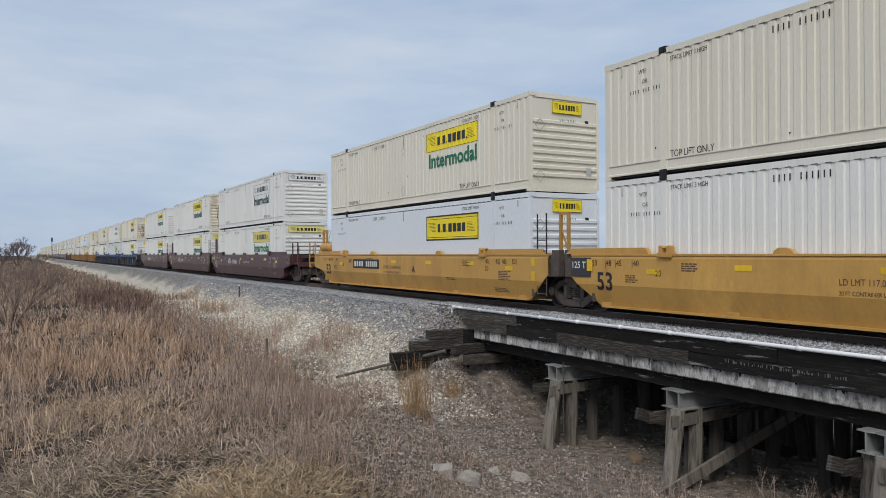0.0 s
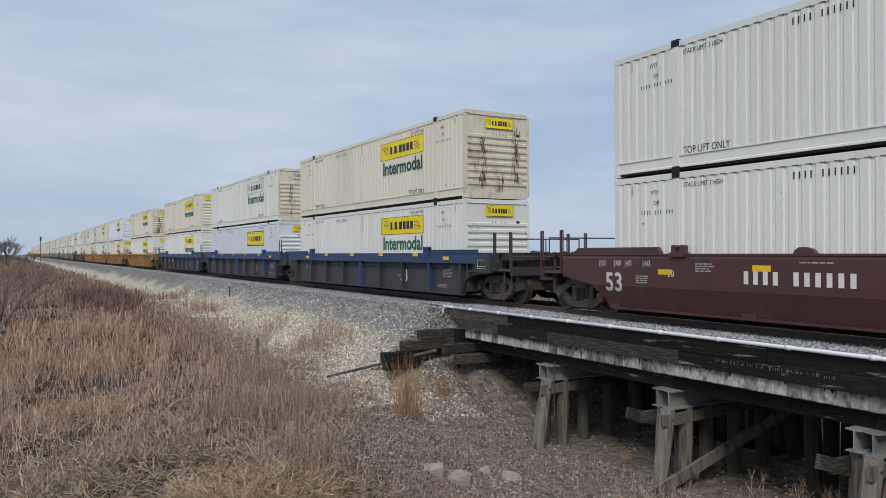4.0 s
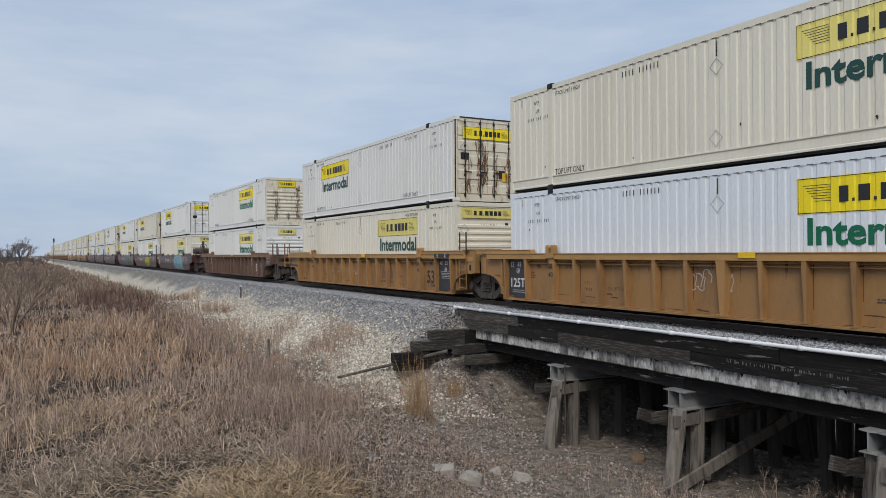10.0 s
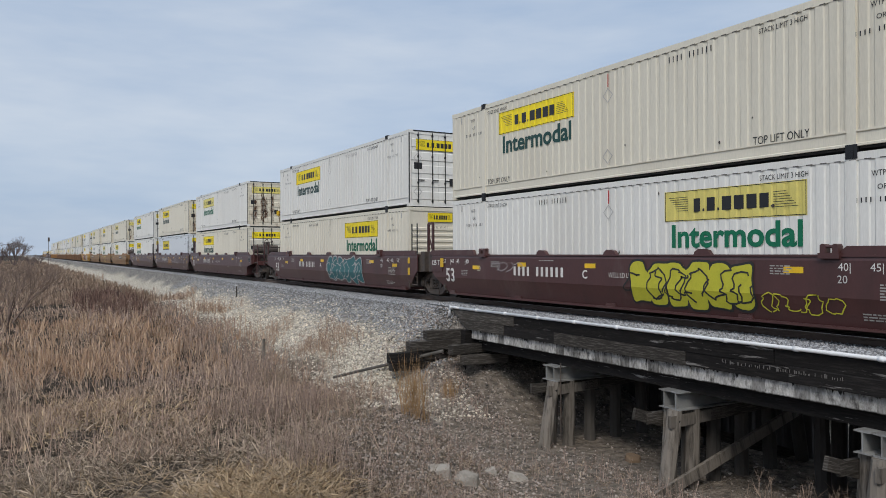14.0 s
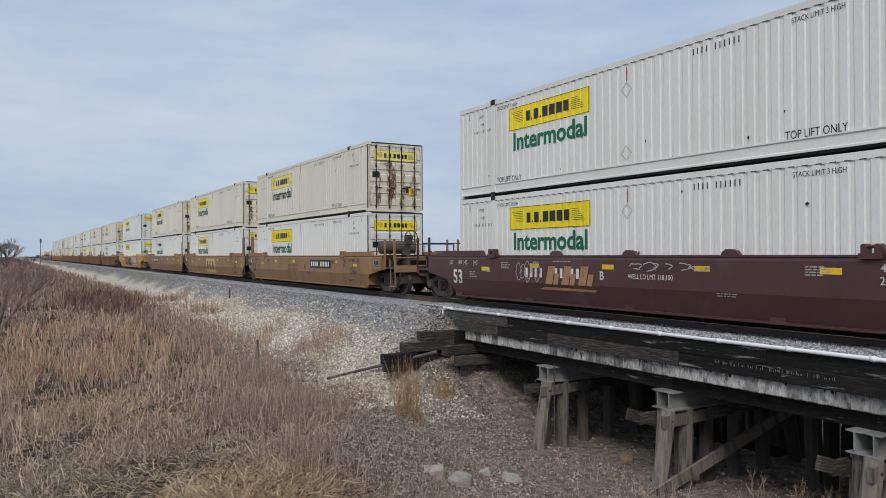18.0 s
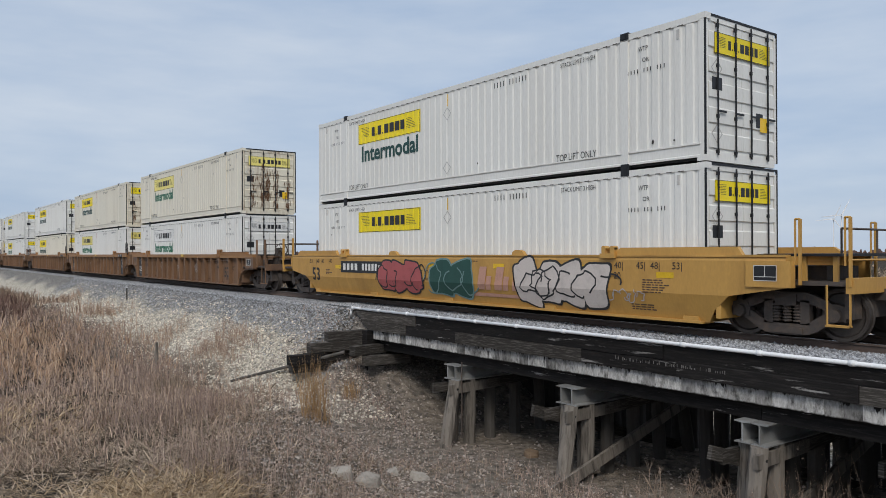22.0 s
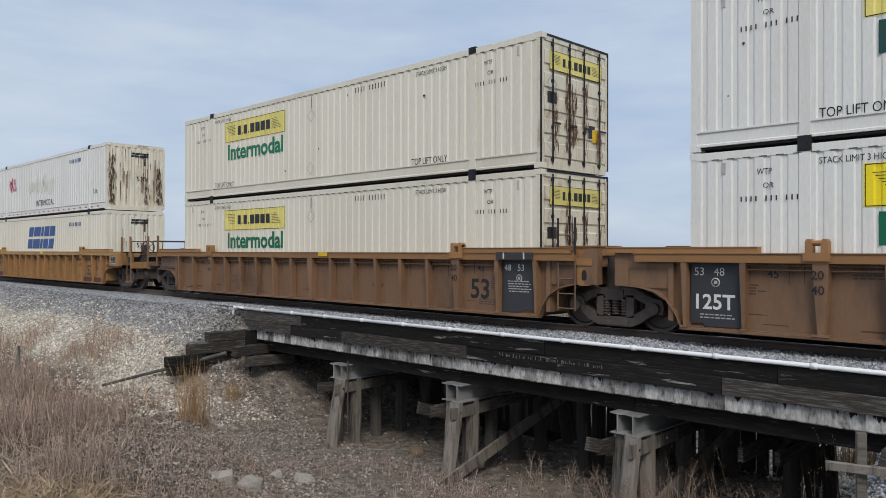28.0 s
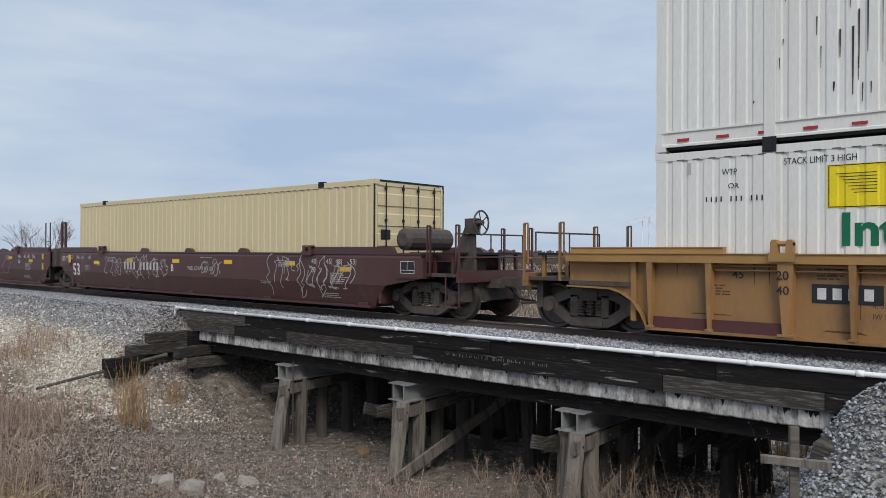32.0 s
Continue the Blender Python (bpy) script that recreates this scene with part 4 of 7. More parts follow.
                part("notice_plate", shared("plate", lambda: flat_bars([(0, 0, 0.2, 0.26)], "gap_soft", "notice_plate")), ob, m=shift(0.78, -0.016, 0.5) @ END)
        else:
            for x in (-0.59, 0.59):
                d = part("door", shared(("leaf", tint), lambda: door_leaf(tint)), ob, m=m0 @ shift(x))
                if near:
                    for rx in (-0.32, 0.30):
                        part("lock_rod", shared("rod", lock_rod), d, "black locking rod", m=shift(rx))
            if near:
                part("door_frame_edge", shared("dedge", lambda: Shape().box(-HALF - 0.004, -HALF + 0.03, -0.012, 0.02, 0.1, 2.88).box(-HALF, HALF, -0.012, 0.01, 2.86, 2.905).box(HALF - 0.03, HALF + 0.004, -0.012, 0.02, 0.1, 2.88).mesh("door_frame_edge", "black")), ob)
                if sign in SIGNS:
                    sg = part("end_sign", shared(("dsign", sign), lambda: flat_bars([(0, 0, 2.0, 0.42)], "sign_" + SIGNS[sign], "end_sign")), ob, m=shift(-1.0, -0.012, 2.15) @ END)
                    part("sign_device", shared("dbars", lambda: brand_bars(2.0, 0.42, "ink")), sg, m=shift(0, 0, 0.004))
                part("notice_plate", shared("bplate", lambda: flat_bars([(0, 0, 0.34, 0.25)], "ink", "notice_plate")), ob, m=shift(-1.08, -0.012, 1.42) @ END)
                part("notice_plate", shared("bplate2", lambda: flat_bars([(0, 0, 0.26, 0.3)], "ink", "notice_plate")), ob, m=shift(0.47, -0.012, 0.8) @ END)
                part("notice_plate", shared("yplate", lambda: flat_bars([(0, 0, 0.26, 0.3)], "tape", "notice_plate")), ob, "yellow notice", m=shift(0.62, -0.014, 0.72) @ END)
                if "rust" in extra:
                    v_ = 4 + int(y) % 3
                    part("rust_stain", shared(("blot", v_), lambda: blotches(v_, ((-0.8, 0.25, 1.5, 20, 0.045), (-0.32, 0.25, 2.1, 44, 0.05), (-0.12, 0.5, 1.7, 34, 0.05), (0.3, 0.2, 1.9, 26, 0.05), (0.85, 0.2, 1.5, 22, 0.05)), "rust_run" if v_ != 5 else "dark_rust")), ob, "brown rust stains", m=shift(0, -0.011, 0) @ END)["kind"] = "stuff"
                for zz in (0.55, 1.85):
                    part("placard_holder", shared("diamond", diamond), ob, m=shift(-0.92, -0.012, zz) @ END)
    # side markings
    f0 = 2.85 if end == "louvre" else LEN - 6.45
    SX = -HALF - (0.0065 if style == "ribbed" else 0.009)
    if sign in SIGNS:
        z0 = 1.83
        if style == "ribbed":
            pm = shared(("ssign", sign, f0), lambda: sheet(f0, f0 + 3.6, z0, z0 + 0.68, 0.004, "sign_" + SIGNS[sign], "sign_panel"))
            sg = part("sign_panel", pm, ob)
        else:
            sg = part("sign_panel", shared(("psign", sign, f0), lambda: Shape().box(-HALF - 0.005, -HALF, f0, f0 + 3.6, z0 - 0.25, z0 + 0.63).mesh("sign_panel", "sign_" + SIGNS[sign])), ob)
        dz = 0 if style == "ribbed" else -0.16
        part("sign_device", shared("sbars", lambda: brand_bars(3.56, 0.66, "ink")), sg, m=shift(SX, f0 + 3.58, z0 + 0.01 + dz) @ SIDE)
        if style != "ribbed":
            part("sign_border", shared(("border"), lambda: flat_bars([(0, 0, 3.6, 0.05), (0, 0.83, 3.6, 0.05), (0, 0.05, 0.05, 0.78), (3.55, 0.05, 0.05, 0.78)], "ink", "sign_border")), sg, m=shift(SX - 0.003, f0 + 3.6, z0 - 0.25) @ SIDE)
        elif word:
            part("lettering", shared(("word", word), lambda: lettering("Intermodal", 0.70, word, 0.028)), ob, word.replace("_", " ") + " painted word", m=shift(SX, f0 + 3.42, z0 - 0.57) @ SIDE @ Matrix.Diagonal((1.08, 1, 1, 1)))
    if sign == "slanted":
        part("carrier_lettering", shared(("swoosh", word), lambda: swoosh_bars(3.9, 1.1, word, True)), ob, m=shift(SX, 10.45, 1.0) @ SIDE)
        part("lettering", shared("im_ink", lambda: lettering("INTERMODAL", 0.42, "ink")), ob, m=shift(SX, 9.1, 0.5) @ SIDE)
        part("number_marking", shared("bluenum", lambda: number_bars(10, 0.18, "blue")), ob, m=shift(SX, 4.4, 2.3) @ SIDE)["kind"] = "stuff"
        part("reflector_strip", shared("redtape", lambda: flat_bars([(0.7 * i, 0, 0.22, 0.05) for i in range(22)], "red_tape", "reflector_strip")), ob, m=shift(SX - 0.004, LEN - 0.4, 0.16) @ SIDE)["kind"] = "stuff"
    if sign == "slanted_plain":
        part("carrier_lettering", shared(("swoosh", word), lambda: swoosh_bars(3.9, 1.1, word)), ob, m=shift(SX, 10.45, 1.27) @ SIDE)
        if end == "door":
            part("carrier_lettering", shared("doorswoosh", lambda: swoosh_bars(1.75, 0.42, "blue")), ob, m=shift(-1.0, -0.014, 2.0) @ END)
        part("number_marking", shared("bluenum", lambda: number_bars(10, 0.18, "blue")), ob, m=shift(SX, 4.4, 2.3) @ SIDE)["kind"] = "stuff"
    for yy in (8.35, 8.37) if sign in SIGNS and style == "ribbed" else ():
        part("placard_holder", shared("diamond", diamond), ob, m=shift(SX, yy, 2.15 if yy < 8.36 else 0.62) @ SIDE)
    if lift_word:
        tl = shared("tlo", lambda: lettering("TOP LIFT ONLY", 0.23, "ink"))
        st_ = shared("stk", lambda: lettering("STACK LIMIT 3 HIGH", 0.15, "ink"))
        wt = shared("wtp", lambda: lettering("WTP", 0.15, "ink"))
        part("lettering", tl, ob, m=shift(SX, 4.05, 0.36) @ SIDE @ Matrix.Diagonal((0.78, 1, 1, 1)))
        part("lettering", tl, ob, m=shift(SX, LEN - 2.2, 0.36) @ SIDE @ Matrix.Diagonal((0.78, 1, 1, 1)))
        part("lettering", st_, ob, m=shift(SX, 3.9, 2.56) @ SIDE @ Matrix.Diagonal((0.78, 1, 1, 1)))
        part("lettering", st_, ob, m=shift(SX, LEN - 2.2, 2.56) @ SIDE @ Matrix.Diagonal((0.78, 1, 1, 1)))
        part("lettering", wt, ob, m=shift(SX, 1.62, 2.45) @ SIDE @ Matrix.Diagonal((0.78, 1, 1, 1)))
        part("lettering", wt, ob, m=shift(SX, LEN - 1.2, 2.45) @ SIDE @ Matrix.Diagonal((0.78, 1, 1, 1)))
        orl = shared("orl", lambda: lettering("OR", 0.13, "ink"))
        pin = shared("pinl", lambda: flat_bars([(0.085 * i, 0, 0.022, 0.09) for i in range(12) if i not in (4, 8)], "ink", "stencilling"))
        for yy in (1.62, LEN - 1.2):
            part("lettering", orl, ob, m=shift(SX, yy - 0.1, 2.22) @ SIDE)
            part("stencilling", pin, ob, m=shift(SX, yy + 0.28, 2.0) @ SIDE)["kind"] = "stuff"
        tick = "red_tape" if int(y) % 3 == 0 else "ink" if int(y) % 3 == 1 else "tape"
        part("height_mark", shared(("tick", tick), lambda: flat_bars([(0, 0, 0.035, 0.34)], tick, "height_mark")), ob, m=shift(SX, 8.36, 2.36) @ SIDE)
        nb = shared("num", lambda: number_bars(11, 0.14, "ink"))
        if end == "door":
            part("number_marking", nb, ob, m=shift(SX, 6.3, 2.5) @ SIDE)["kind"] = "stuff"
        else:
            part("number_marking", nb, ob, m=shift(SX, LEN - 4.9, 2.5) @ SIDE)["kind"] = "stuff"
        hk = shared("hook", lambda: Shape().box(-HALF - 0.012, -HALF, -0.03, 0.03, 0, 0.2).mesh("tie_eye", "gap_soft"))
        for yy in (0.62, LEN - 0.62):
            part("tie_eye", hk, ob, m=shift(0, yy, 2.5))
    k = int(y * 7 + z) % 6
    ch = part("paint_chip", shared(("chips", k), lambda: scuffs(k)), ob, m=shift(SX - 0.002, LEN, 0) @ SIDE)
    ch["kind"] = "stuff"
    if sign == "slanted" and "rust" in extra and word == "pale_blue":
        part("streak", shared("peel", lambda: streaks(8, 11.0, 2.4, 70, "chip", (0.05, 0.45))), ob, "peeling paint with dark runs", m=shift(SX - 0.003, LEN - 2.0, 0.25) @ SIDE)["kind"] = "stuff"
        part("streak", shared("peel2", lambda: streaks(9, 0.9, 1.5, 7, "chip", (0.7, 1.4))), ob, m=shift(SX - 0.003, LEN - 3.2, 0.6) @ SIDE)["kind"] = "stuff"
    if sign == "slanted":
        part("lettering", shared("ft53s", lambda: lettering("53ft.", 0.3, "ink")), ob, m=shift(SX, 1.5, 0.75) @ SIDE)
    ob.location = (TC, y, z)
    return ob


SIGNS = {"yellow": "yellow", "pale": "pale", "outline": "white", "small": "yellow", "framed": "yellow"}

# -- well cars --


def truck_mesh_frame():
    """Cast side frame in the y-z plane: rounded top and belly, two windows, boxes over the axles."""
    s = Shape()
    w0, w1 = -0.07, 0.07
    belly = [(-0.98, 0.40), (-0.78, 0.31), (-0.58, 0.17), (-0.40, 0.09), (-0.2, 0.07)]
    inner = [(-0.2, 0.27), (-0.36, 0.28), (-0.52, 0.37), (-0.66, 0.46), (-0.8, 0.5)]
    s.prism(belly + [(-y, z) for y, z in reversed(belly)] + [(-y, z) for y, z in reversed(inner)] + inner, "x", w0, w1)
    top = [(-1.0, 0.60), (-0.82, 0.66), (-0.55, 0.78), (-0.36, 0.84)]
    under = [(-0.34, 0.67), (-0.52, 0.61), (-0.66, 0.55), (-0.8, 0.50)]
    s.prism([(-y, z) for y, z in top] + top[::-1] + under[::-1] + [(-y, z) for y, z in under], "x", w0, w1)
    for y in (-0.34, 0.34):
        s.box(w0, w1, y - 0.085, y + 0.085, 0.26, 0.70)
    for y in (-0.89, 0.89):
        s.prism([(y - 0.17, 0.36), (y - 0.19, 0.5), (y - 0.15, 0.62), (y, 0.66), (y + 0.15, 0.62), (y + 0.19, 0.5), (y + 0.17, 0.36)], "x", w0 - 0.02, w1)
    s.box(w0 - 0.03, w0, -0.3, 0.3, 0.10, 0.2)
    return s.mesh("side_frame", "iron")


def wheel_mesh():
    s = Shape()
    n = 28
    prof = [(0.0, 0.05), (0.0, 0.12), (-0.055, 0.13), (-0.055, 0.16), (-0.015, 0.18), (-0.012, 0.37), (-0.055, 0.40), (-0.055, 0.46), (0.065, 0.46), (0.075, 0.485), (0.09, 0.485), (0.09, 0.40), (0.02, 0.37), (0.02, 0.05)]
    for x, r in prof:
        for i in range(n):
            a = 2 * math.pi * i / n
            s.v.append((x, r * math.cos(a), r * math.sin(a)))
    k = len(prof)
    for j in range(k):
        for i in range(n):
            a, b = j * n + i, j * n + (i + 1) % n
            c, d = ((j + 1) % k) * n + (i + 1) % n, ((j + 1) % k) * n + i
            s.f.append((a, b, c, d))
    return s.mesh("wheel", "wheel", False)


def axle_cap():
    s = Shape()
    s.tube((0, 0, 0), (-0.10, 0, 0), 0.125, 0.11, n=14)
    for i in range(3):
        a = 2.09 * i + 0.5
        s.tube((-0.09, 0.045 * math.cos(a), 0.045 * math.sin(a)), (-0.105, 0.045 * math.cos(a), 0.045 * math.sin(a)), 0.014, n=5)
    return s.mesh("axle_cap", "iron")


def spring():
    s = Shape()
    n, prof = 10, []
    for i in range(6):
        z = 0.30 + 0.055 * i
        prof += [(0.06, z), (0.088, z + 0.014), (0.088, z + 0.03), (0.06, z + 0.044)]
    for r_, z in prof:
        for i in range(n):
            a = 2 * math.pi * i / n
            s.v.append((r_ * math.cos(a), r_ * math.sin(a), z))
    for j in range(len(prof) - 1):
        for i in range(n):
            a, b = j * n + i, j * n + (i + 1) % n
            s.f.append((a, b, b + n, a + n))
    return s.mesh("spring", "iron")


WHEELS = []


def truck(car, y):
    t = part("truck", shared("bolster", lambda: Shape().box(-1.1, 1.1, -0.2, 0.2, 0.60, 0.80).box(-0.2, 0.2, -0.25, 0.25, 0.78, 0.95).mesh("bolster", "iron")), car, "grimy two-axle truck", m=shift(0, y, 0))
    for sx in (-1, 1):
        part("side_frame", shared("sframe", truck_mesh_frame), t, m=shift(sx * 1.0))
        for yy in ((-0.2, 0.0, 0.2) if sx < 0 else (0.0,)):
            part("spring", shared("spring", spring), t, m=shift(sx * 1.02, yy))
        for yy in (-0.89, 0.89):
            w = part("wheel", shared("wheel", wheel_mesh), t, m=shift(sx * 0.80, yy, 0.46) @ (Matrix() if sx < 0 else pose(0, 0, 0, 0, 0, 180)))
            WHEELS.append((w, sx, yy))
            part("axle_cap", shared("cap", axle_cap), t, m=shift(sx * 1.06, yy, 0.46) @ (Matrix() if sx < 0 else pose(0, 0, 0, 0, 0, 180)))
    for yy in (-0.89, 0.89):
        part("axle", shared("axle", lambda: Shape().tube((-0.8, 0, 0), (0.8, 0, 0), 0.08).mesh("axle", "iron")), t, m=shift(0, yy, 0.46))


REACH = {"coupler": 1.75, "joint": 1.0}


def arch(kind):
    """Lower edge of a side plate at its near end, from the sill up over the truck."""
    pts = [(-0.1, 0.2), (-0.2, 0.42), (-0.38, 0.66), (-0.62, 0.80), (-0.85, 0.86)]
    return pts + [(-REACH[kind], 0.88)]


def rib_side(mat, near, far):
    s = Shape()
    n_, f_ = arch(near), [(LEN - a, b) for a, b in arch(far)]
    outline = n_ + [(-REACH[near], 1.43), (LEN + REACH[far], 1.43)] + f_[::-1]
    s.prism(outline, "x", -1.36, -1.335)
    for pts in (n_, f_):
        for (a, b), (c, d) in zip(pts[:-1], pts[1:]):
            s.hexa([(-1.51, a, b), (-1.36, a, b), (-1.36, c, d), (-1.51, c, d), (-1.51, a, b + 0.03), (-1.36, a, b + 0.03), (-1.36, c, d + 0.03), (-1.51, c, d + 0.03)])
    return s.mesh("side_plate", mat)


def smooth_side(mat, near, far):
    rn, rf = (1.75 if near == "coupler" else 1.1), (1.75 if far == "coupler" else 1.1)
    # x, height, share of the overhang at a coupler end and at a joint
    rows = [(-1.50, 1.47, 1, 1), (-1.52, 1.40, 1, 1), (-1.52, 0.92, 1, 1), (-1.52, 0.74, 0.36, 0.8), (-1.43, 0.45, 0.16, 0.4), (-1.345, 0.2, 0.06, 0.1)]
    s = Shape()
    ys = [0.0, 0.04, 0.3, 0.5, 0.7, 0.96, 1.0]
    for off in (0.0, 0.035):
        for x, z, kc, kj in rows:
            a, b = -rn * (kc if near == "coupler" else kj), LEN + rf * (kc if far == "coupler" else kj)
            for t in ys:
                s.v.append((x + off, a + (b - a) * t, z))
    n, m = len(ys), len(rows)
    for i in range(m - 1):
        for j in range(n - 1):
            a = i * n + j
            s.f.append((a, a + 1, a + n + 1, a + n))
            b = a + n * m
            s.f.append((b, b + n, b + n + 1, b + 1))
    for j in (0, n - 1):
        for i in range(m - 1):
            a = i * n + j
            q = (a, a + n, a + n + n * m, a + n * m)
            s.f.append(q if j == 0 else q[::-1])
    return s.mesh("side_plate", mat)


def stake(mat, w=1.0):
    s = Shape()
    s.hexa([(-1.50, -0.025 * w, 0.24), (-1.36, -0.03 * w, 0.24), (-1.36, 0.03 * w, 0.24), (-1.50, 0.025 * w, 0.24), (-1.545, -0.055 * w, 1.41), (-1.36, -0.06 * w, 1.41), (-1.36, 0.06 * w, 1.41), (-1.545, 0.055 * w, 1.41)])
    s.box(-1.54, -1.36, -0.055 * w, 0.055 * w, 0.205, 0.24)
    return s.mesh("side_stake", mat)


def guide(mat):
    """Clamp at the top of a side: a bracket with two lugs and a roller between them."""
    s = Shape()
    s.box(-1.585, -1.40, -0.24, 0.24, -0.14, 0.03)
    for y in (-0.2, 0.08):
        s.prism([(y, 0.03), (y, 0.24), (y + 0.03, 0.3), (y + 0.1, 0.3), (y + 0.13, 0.25), (y + 0.13, 0.03)], "x", -1.56, -1.41)
    s.tube((-1.5, -0.2, 0.22), (-1.5, 0.2, 0.22), 0.055, n=8)
    return s.mesh("container_guide", mat)


def hood(mat):
    """Low rounded guide hood along a smooth side."""
    s = Shape()
    s.prism([(-0.24, 0), (-0.16, 0.09), (-0.05, 0.12), (0.1, 0.12), (0.2, 0.06), (0.22, 0)], "x", -1.5, -1.40)
    return s.mesh("guide_hood", mat)


def ladder(mat, h=1.15, w=0.42):
    s = Shape()
    for y in (0, w):
        s.tube((0, y, 0), (0, y, h), 0.018, n=5)
    k = int(h / 0.3)
    for i in range(k + 1):
        s.tube((0, 0, 0.05 + 0.3 * i), (0, w, 0.05 + 0.3 * i), 0.014, n=5)
    return s.mesh("ladder", mat)


def hand_post(mat, h=1.25):
    s = Shape()
    s.path([(0, 0, 0), (0, 0, h), (0, 0.09, h), (0, 0.09, h * 0.3)], 0.02, 5)
    s.box(-0.024, 0.024, -0.022, 0.022, 0, h)
    return s.mesh("hand_post", mat)


def brake_wheel():
    s = Shape()
    s.ring((0, 0, 0), "x", 0.27, 0.022, 20, 5)
    for i in range(5):
        a = 1.2566 * i
        s.tube((0, 0, 0), (0, 0.27 * math.cos(a), 0.27 * math.sin(a)), 0.014, n=5)
    s.tube((-0.05, 0, 0), (0.12, 0, 0), 0.06, n=8)
    return s.mesh("brake_wheel", "iron")


END_PARTS = (("body_bolster", (-1.42, 1.42, -1.75, -0.42, 0.92, 1.0)), ("end_bulkhead", (-1.45, 1.45, -0.42, -0.32, 0.3, 1.5)), ("draft_sill", (-0.35, 0.35, -3.1, -0.42, 0.72, 0.92)),
             ("end_platform", (-1.38, 1.38, -2.72, -1.75, 0.98, 1.05)), ("end_beam", (-1.42, 1.42, -2.86, -2.72, 0.86, 1.12)), ("valve_box", (-0.6, 0.6, -2.0, -0.5, 1.05, 1.3)))


def coupler():
    s = Shape()
    s.box(-0.12, 0.12, -3.5, -3.0, 0.76, 0.95)
    s.box(-0.2, 0.18, -3.72, -3.48, 0.70, 1.0)
    s.path([(0.3, -2.9, 0.75), (0.33, -3.2, 0.45), (0.3, -3.65, 0.42)], 0.03)
    return s.mesh("coupler", "iron")


def joint_end(mat):
    """Articulated end: a deep casting that sits on the shared truck (runs to -y)."""
    s = Shape()
    s.box(-1.45, 1.45, -0.36, -0.26, 0.3, 1.5)
    s.box(-1.42, 1.42, -1.25, -0.36, 1.25, 1.48)
    s.box(-0.5, 0.5, -1.6, -0.36, 0.88, 1.28)
    s.box(-1.40, -1.28, -1.3, -0.3, 0.88, 1.25)
    s.box(1.28, 1.40, -1.3, -0.3, 0.88, 1.25)
    for x in (-1.34, 1.34):
        s.box(x - 0.09, x + 0.09, -1.5, -1.2, 0.9, 1.62)
    return s.mesh("joint_end", mat)


def well_floor(mat):
    s = Shape()
    for y in (0.1, 4.0, 8.0, 12.0, LEN - 0.3):
        s.box(-1.4, 1.4, y, y + 0.35, 0.18, 0.30)
    s.box(-1.42, -1.05, 0, LEN, 0.17, 0.22)
    s.box(1.05, 1.42, 0, LEN, 0.17, 0.22)
    return s.mesh("well_floor", mat)


def stencils(kind, seed):
    """Blocks of small unreadable stencilling near both ends of a car side."""
    rng = random.Random(seed)
    rows = []
    for x, y, n, w in ((2.72, 1.28, 4, 0.42), (0.95, 0.98, 4, 0.34), (LEN - 3.5, 1.28, 4, 0.45), (LEN - 1.35, 0.98, 6, 0.62), (LEN - 1.7, 0.46, 3, 0.75), (rng.uniform(4, 9), 1.33, 1, 0.7), (rng.uniform(9, 12), 0.7, 2, 0.5)):
        for i in range(n):
            a = x
            while a < x + w * rng.uniform(0.7, 1.0):
                b = rng.uniform(0.05, 0.16)
                rows.append((a, y - 0.05 * i, b, 0.024))
                a += b + 0.025
    return flat_bars(rows, kind, "stencilling")


def folded(me, z0):
    """Bends flat paint on a smooth side back along its lower fold; z0: the height of the mesh's own zero."""
    bm = bmesh.new()
    bm.from_mesh(me)
    for z in (0.74, 0.45):
        bmesh.ops.bisect_plane(bm, geom=bm.verts[:] + bm.edges[:] + bm.faces[:], plane_co=(0, z - z0, 0), plane_no=(0, 1, 0))
    for v in bm.verts:
        z = v.co.y + z0
        v.co.z -= 0.0 if z > 0.74 else (0.74 - z) * 0.09 / 0.29 if z > 0.45 else 0.09 + (0.45 - z) * 0.085 / 0.25
    bm.to_mesh(me)
    bm.free()
    return me


GRAFFITI_INK = {}


def tag_ink(rgb):
    if rgb not in GRAFFITI_INK:
        GRAFFITI_INK[rgb] = material("sprayed_paint", rgb, 0.6, bump=0, stain=0.3, grain=4, spread=0.05)
    return GRAFFITI_INK[rgb]


def bands(lines, wd, z, col, name="graffiti"):
    s = Shape()
    for q, pts in enumerate(lines):
        k0 = len(s.v)
        for i, (x, y) in enumerate(pts):
            (x0, y0), (x1, y1) = pts[max(0, i - 1)], pts[min(len(pts) - 1, i + 1)]
            d = math.hypot(x1 - x0, y1 - y0) or 1
            nx_, ny_ = -(y1 - y0) / d * wd / 2, (x1 - x0) / d * wd / 2
            s.v += [(x + nx_, y + ny_, z + 0.0003 * q), (x - nx_, y - ny_, z + 0.0003 * q)]
        for i in range(len(pts) - 1):
            s.f.append((k0 + 2 * i, k0 + 2 * i + 1, k0 + 2 * i + 3, k0 + 2 * i + 2))
    return s.mesh(name, tag_ink(col))


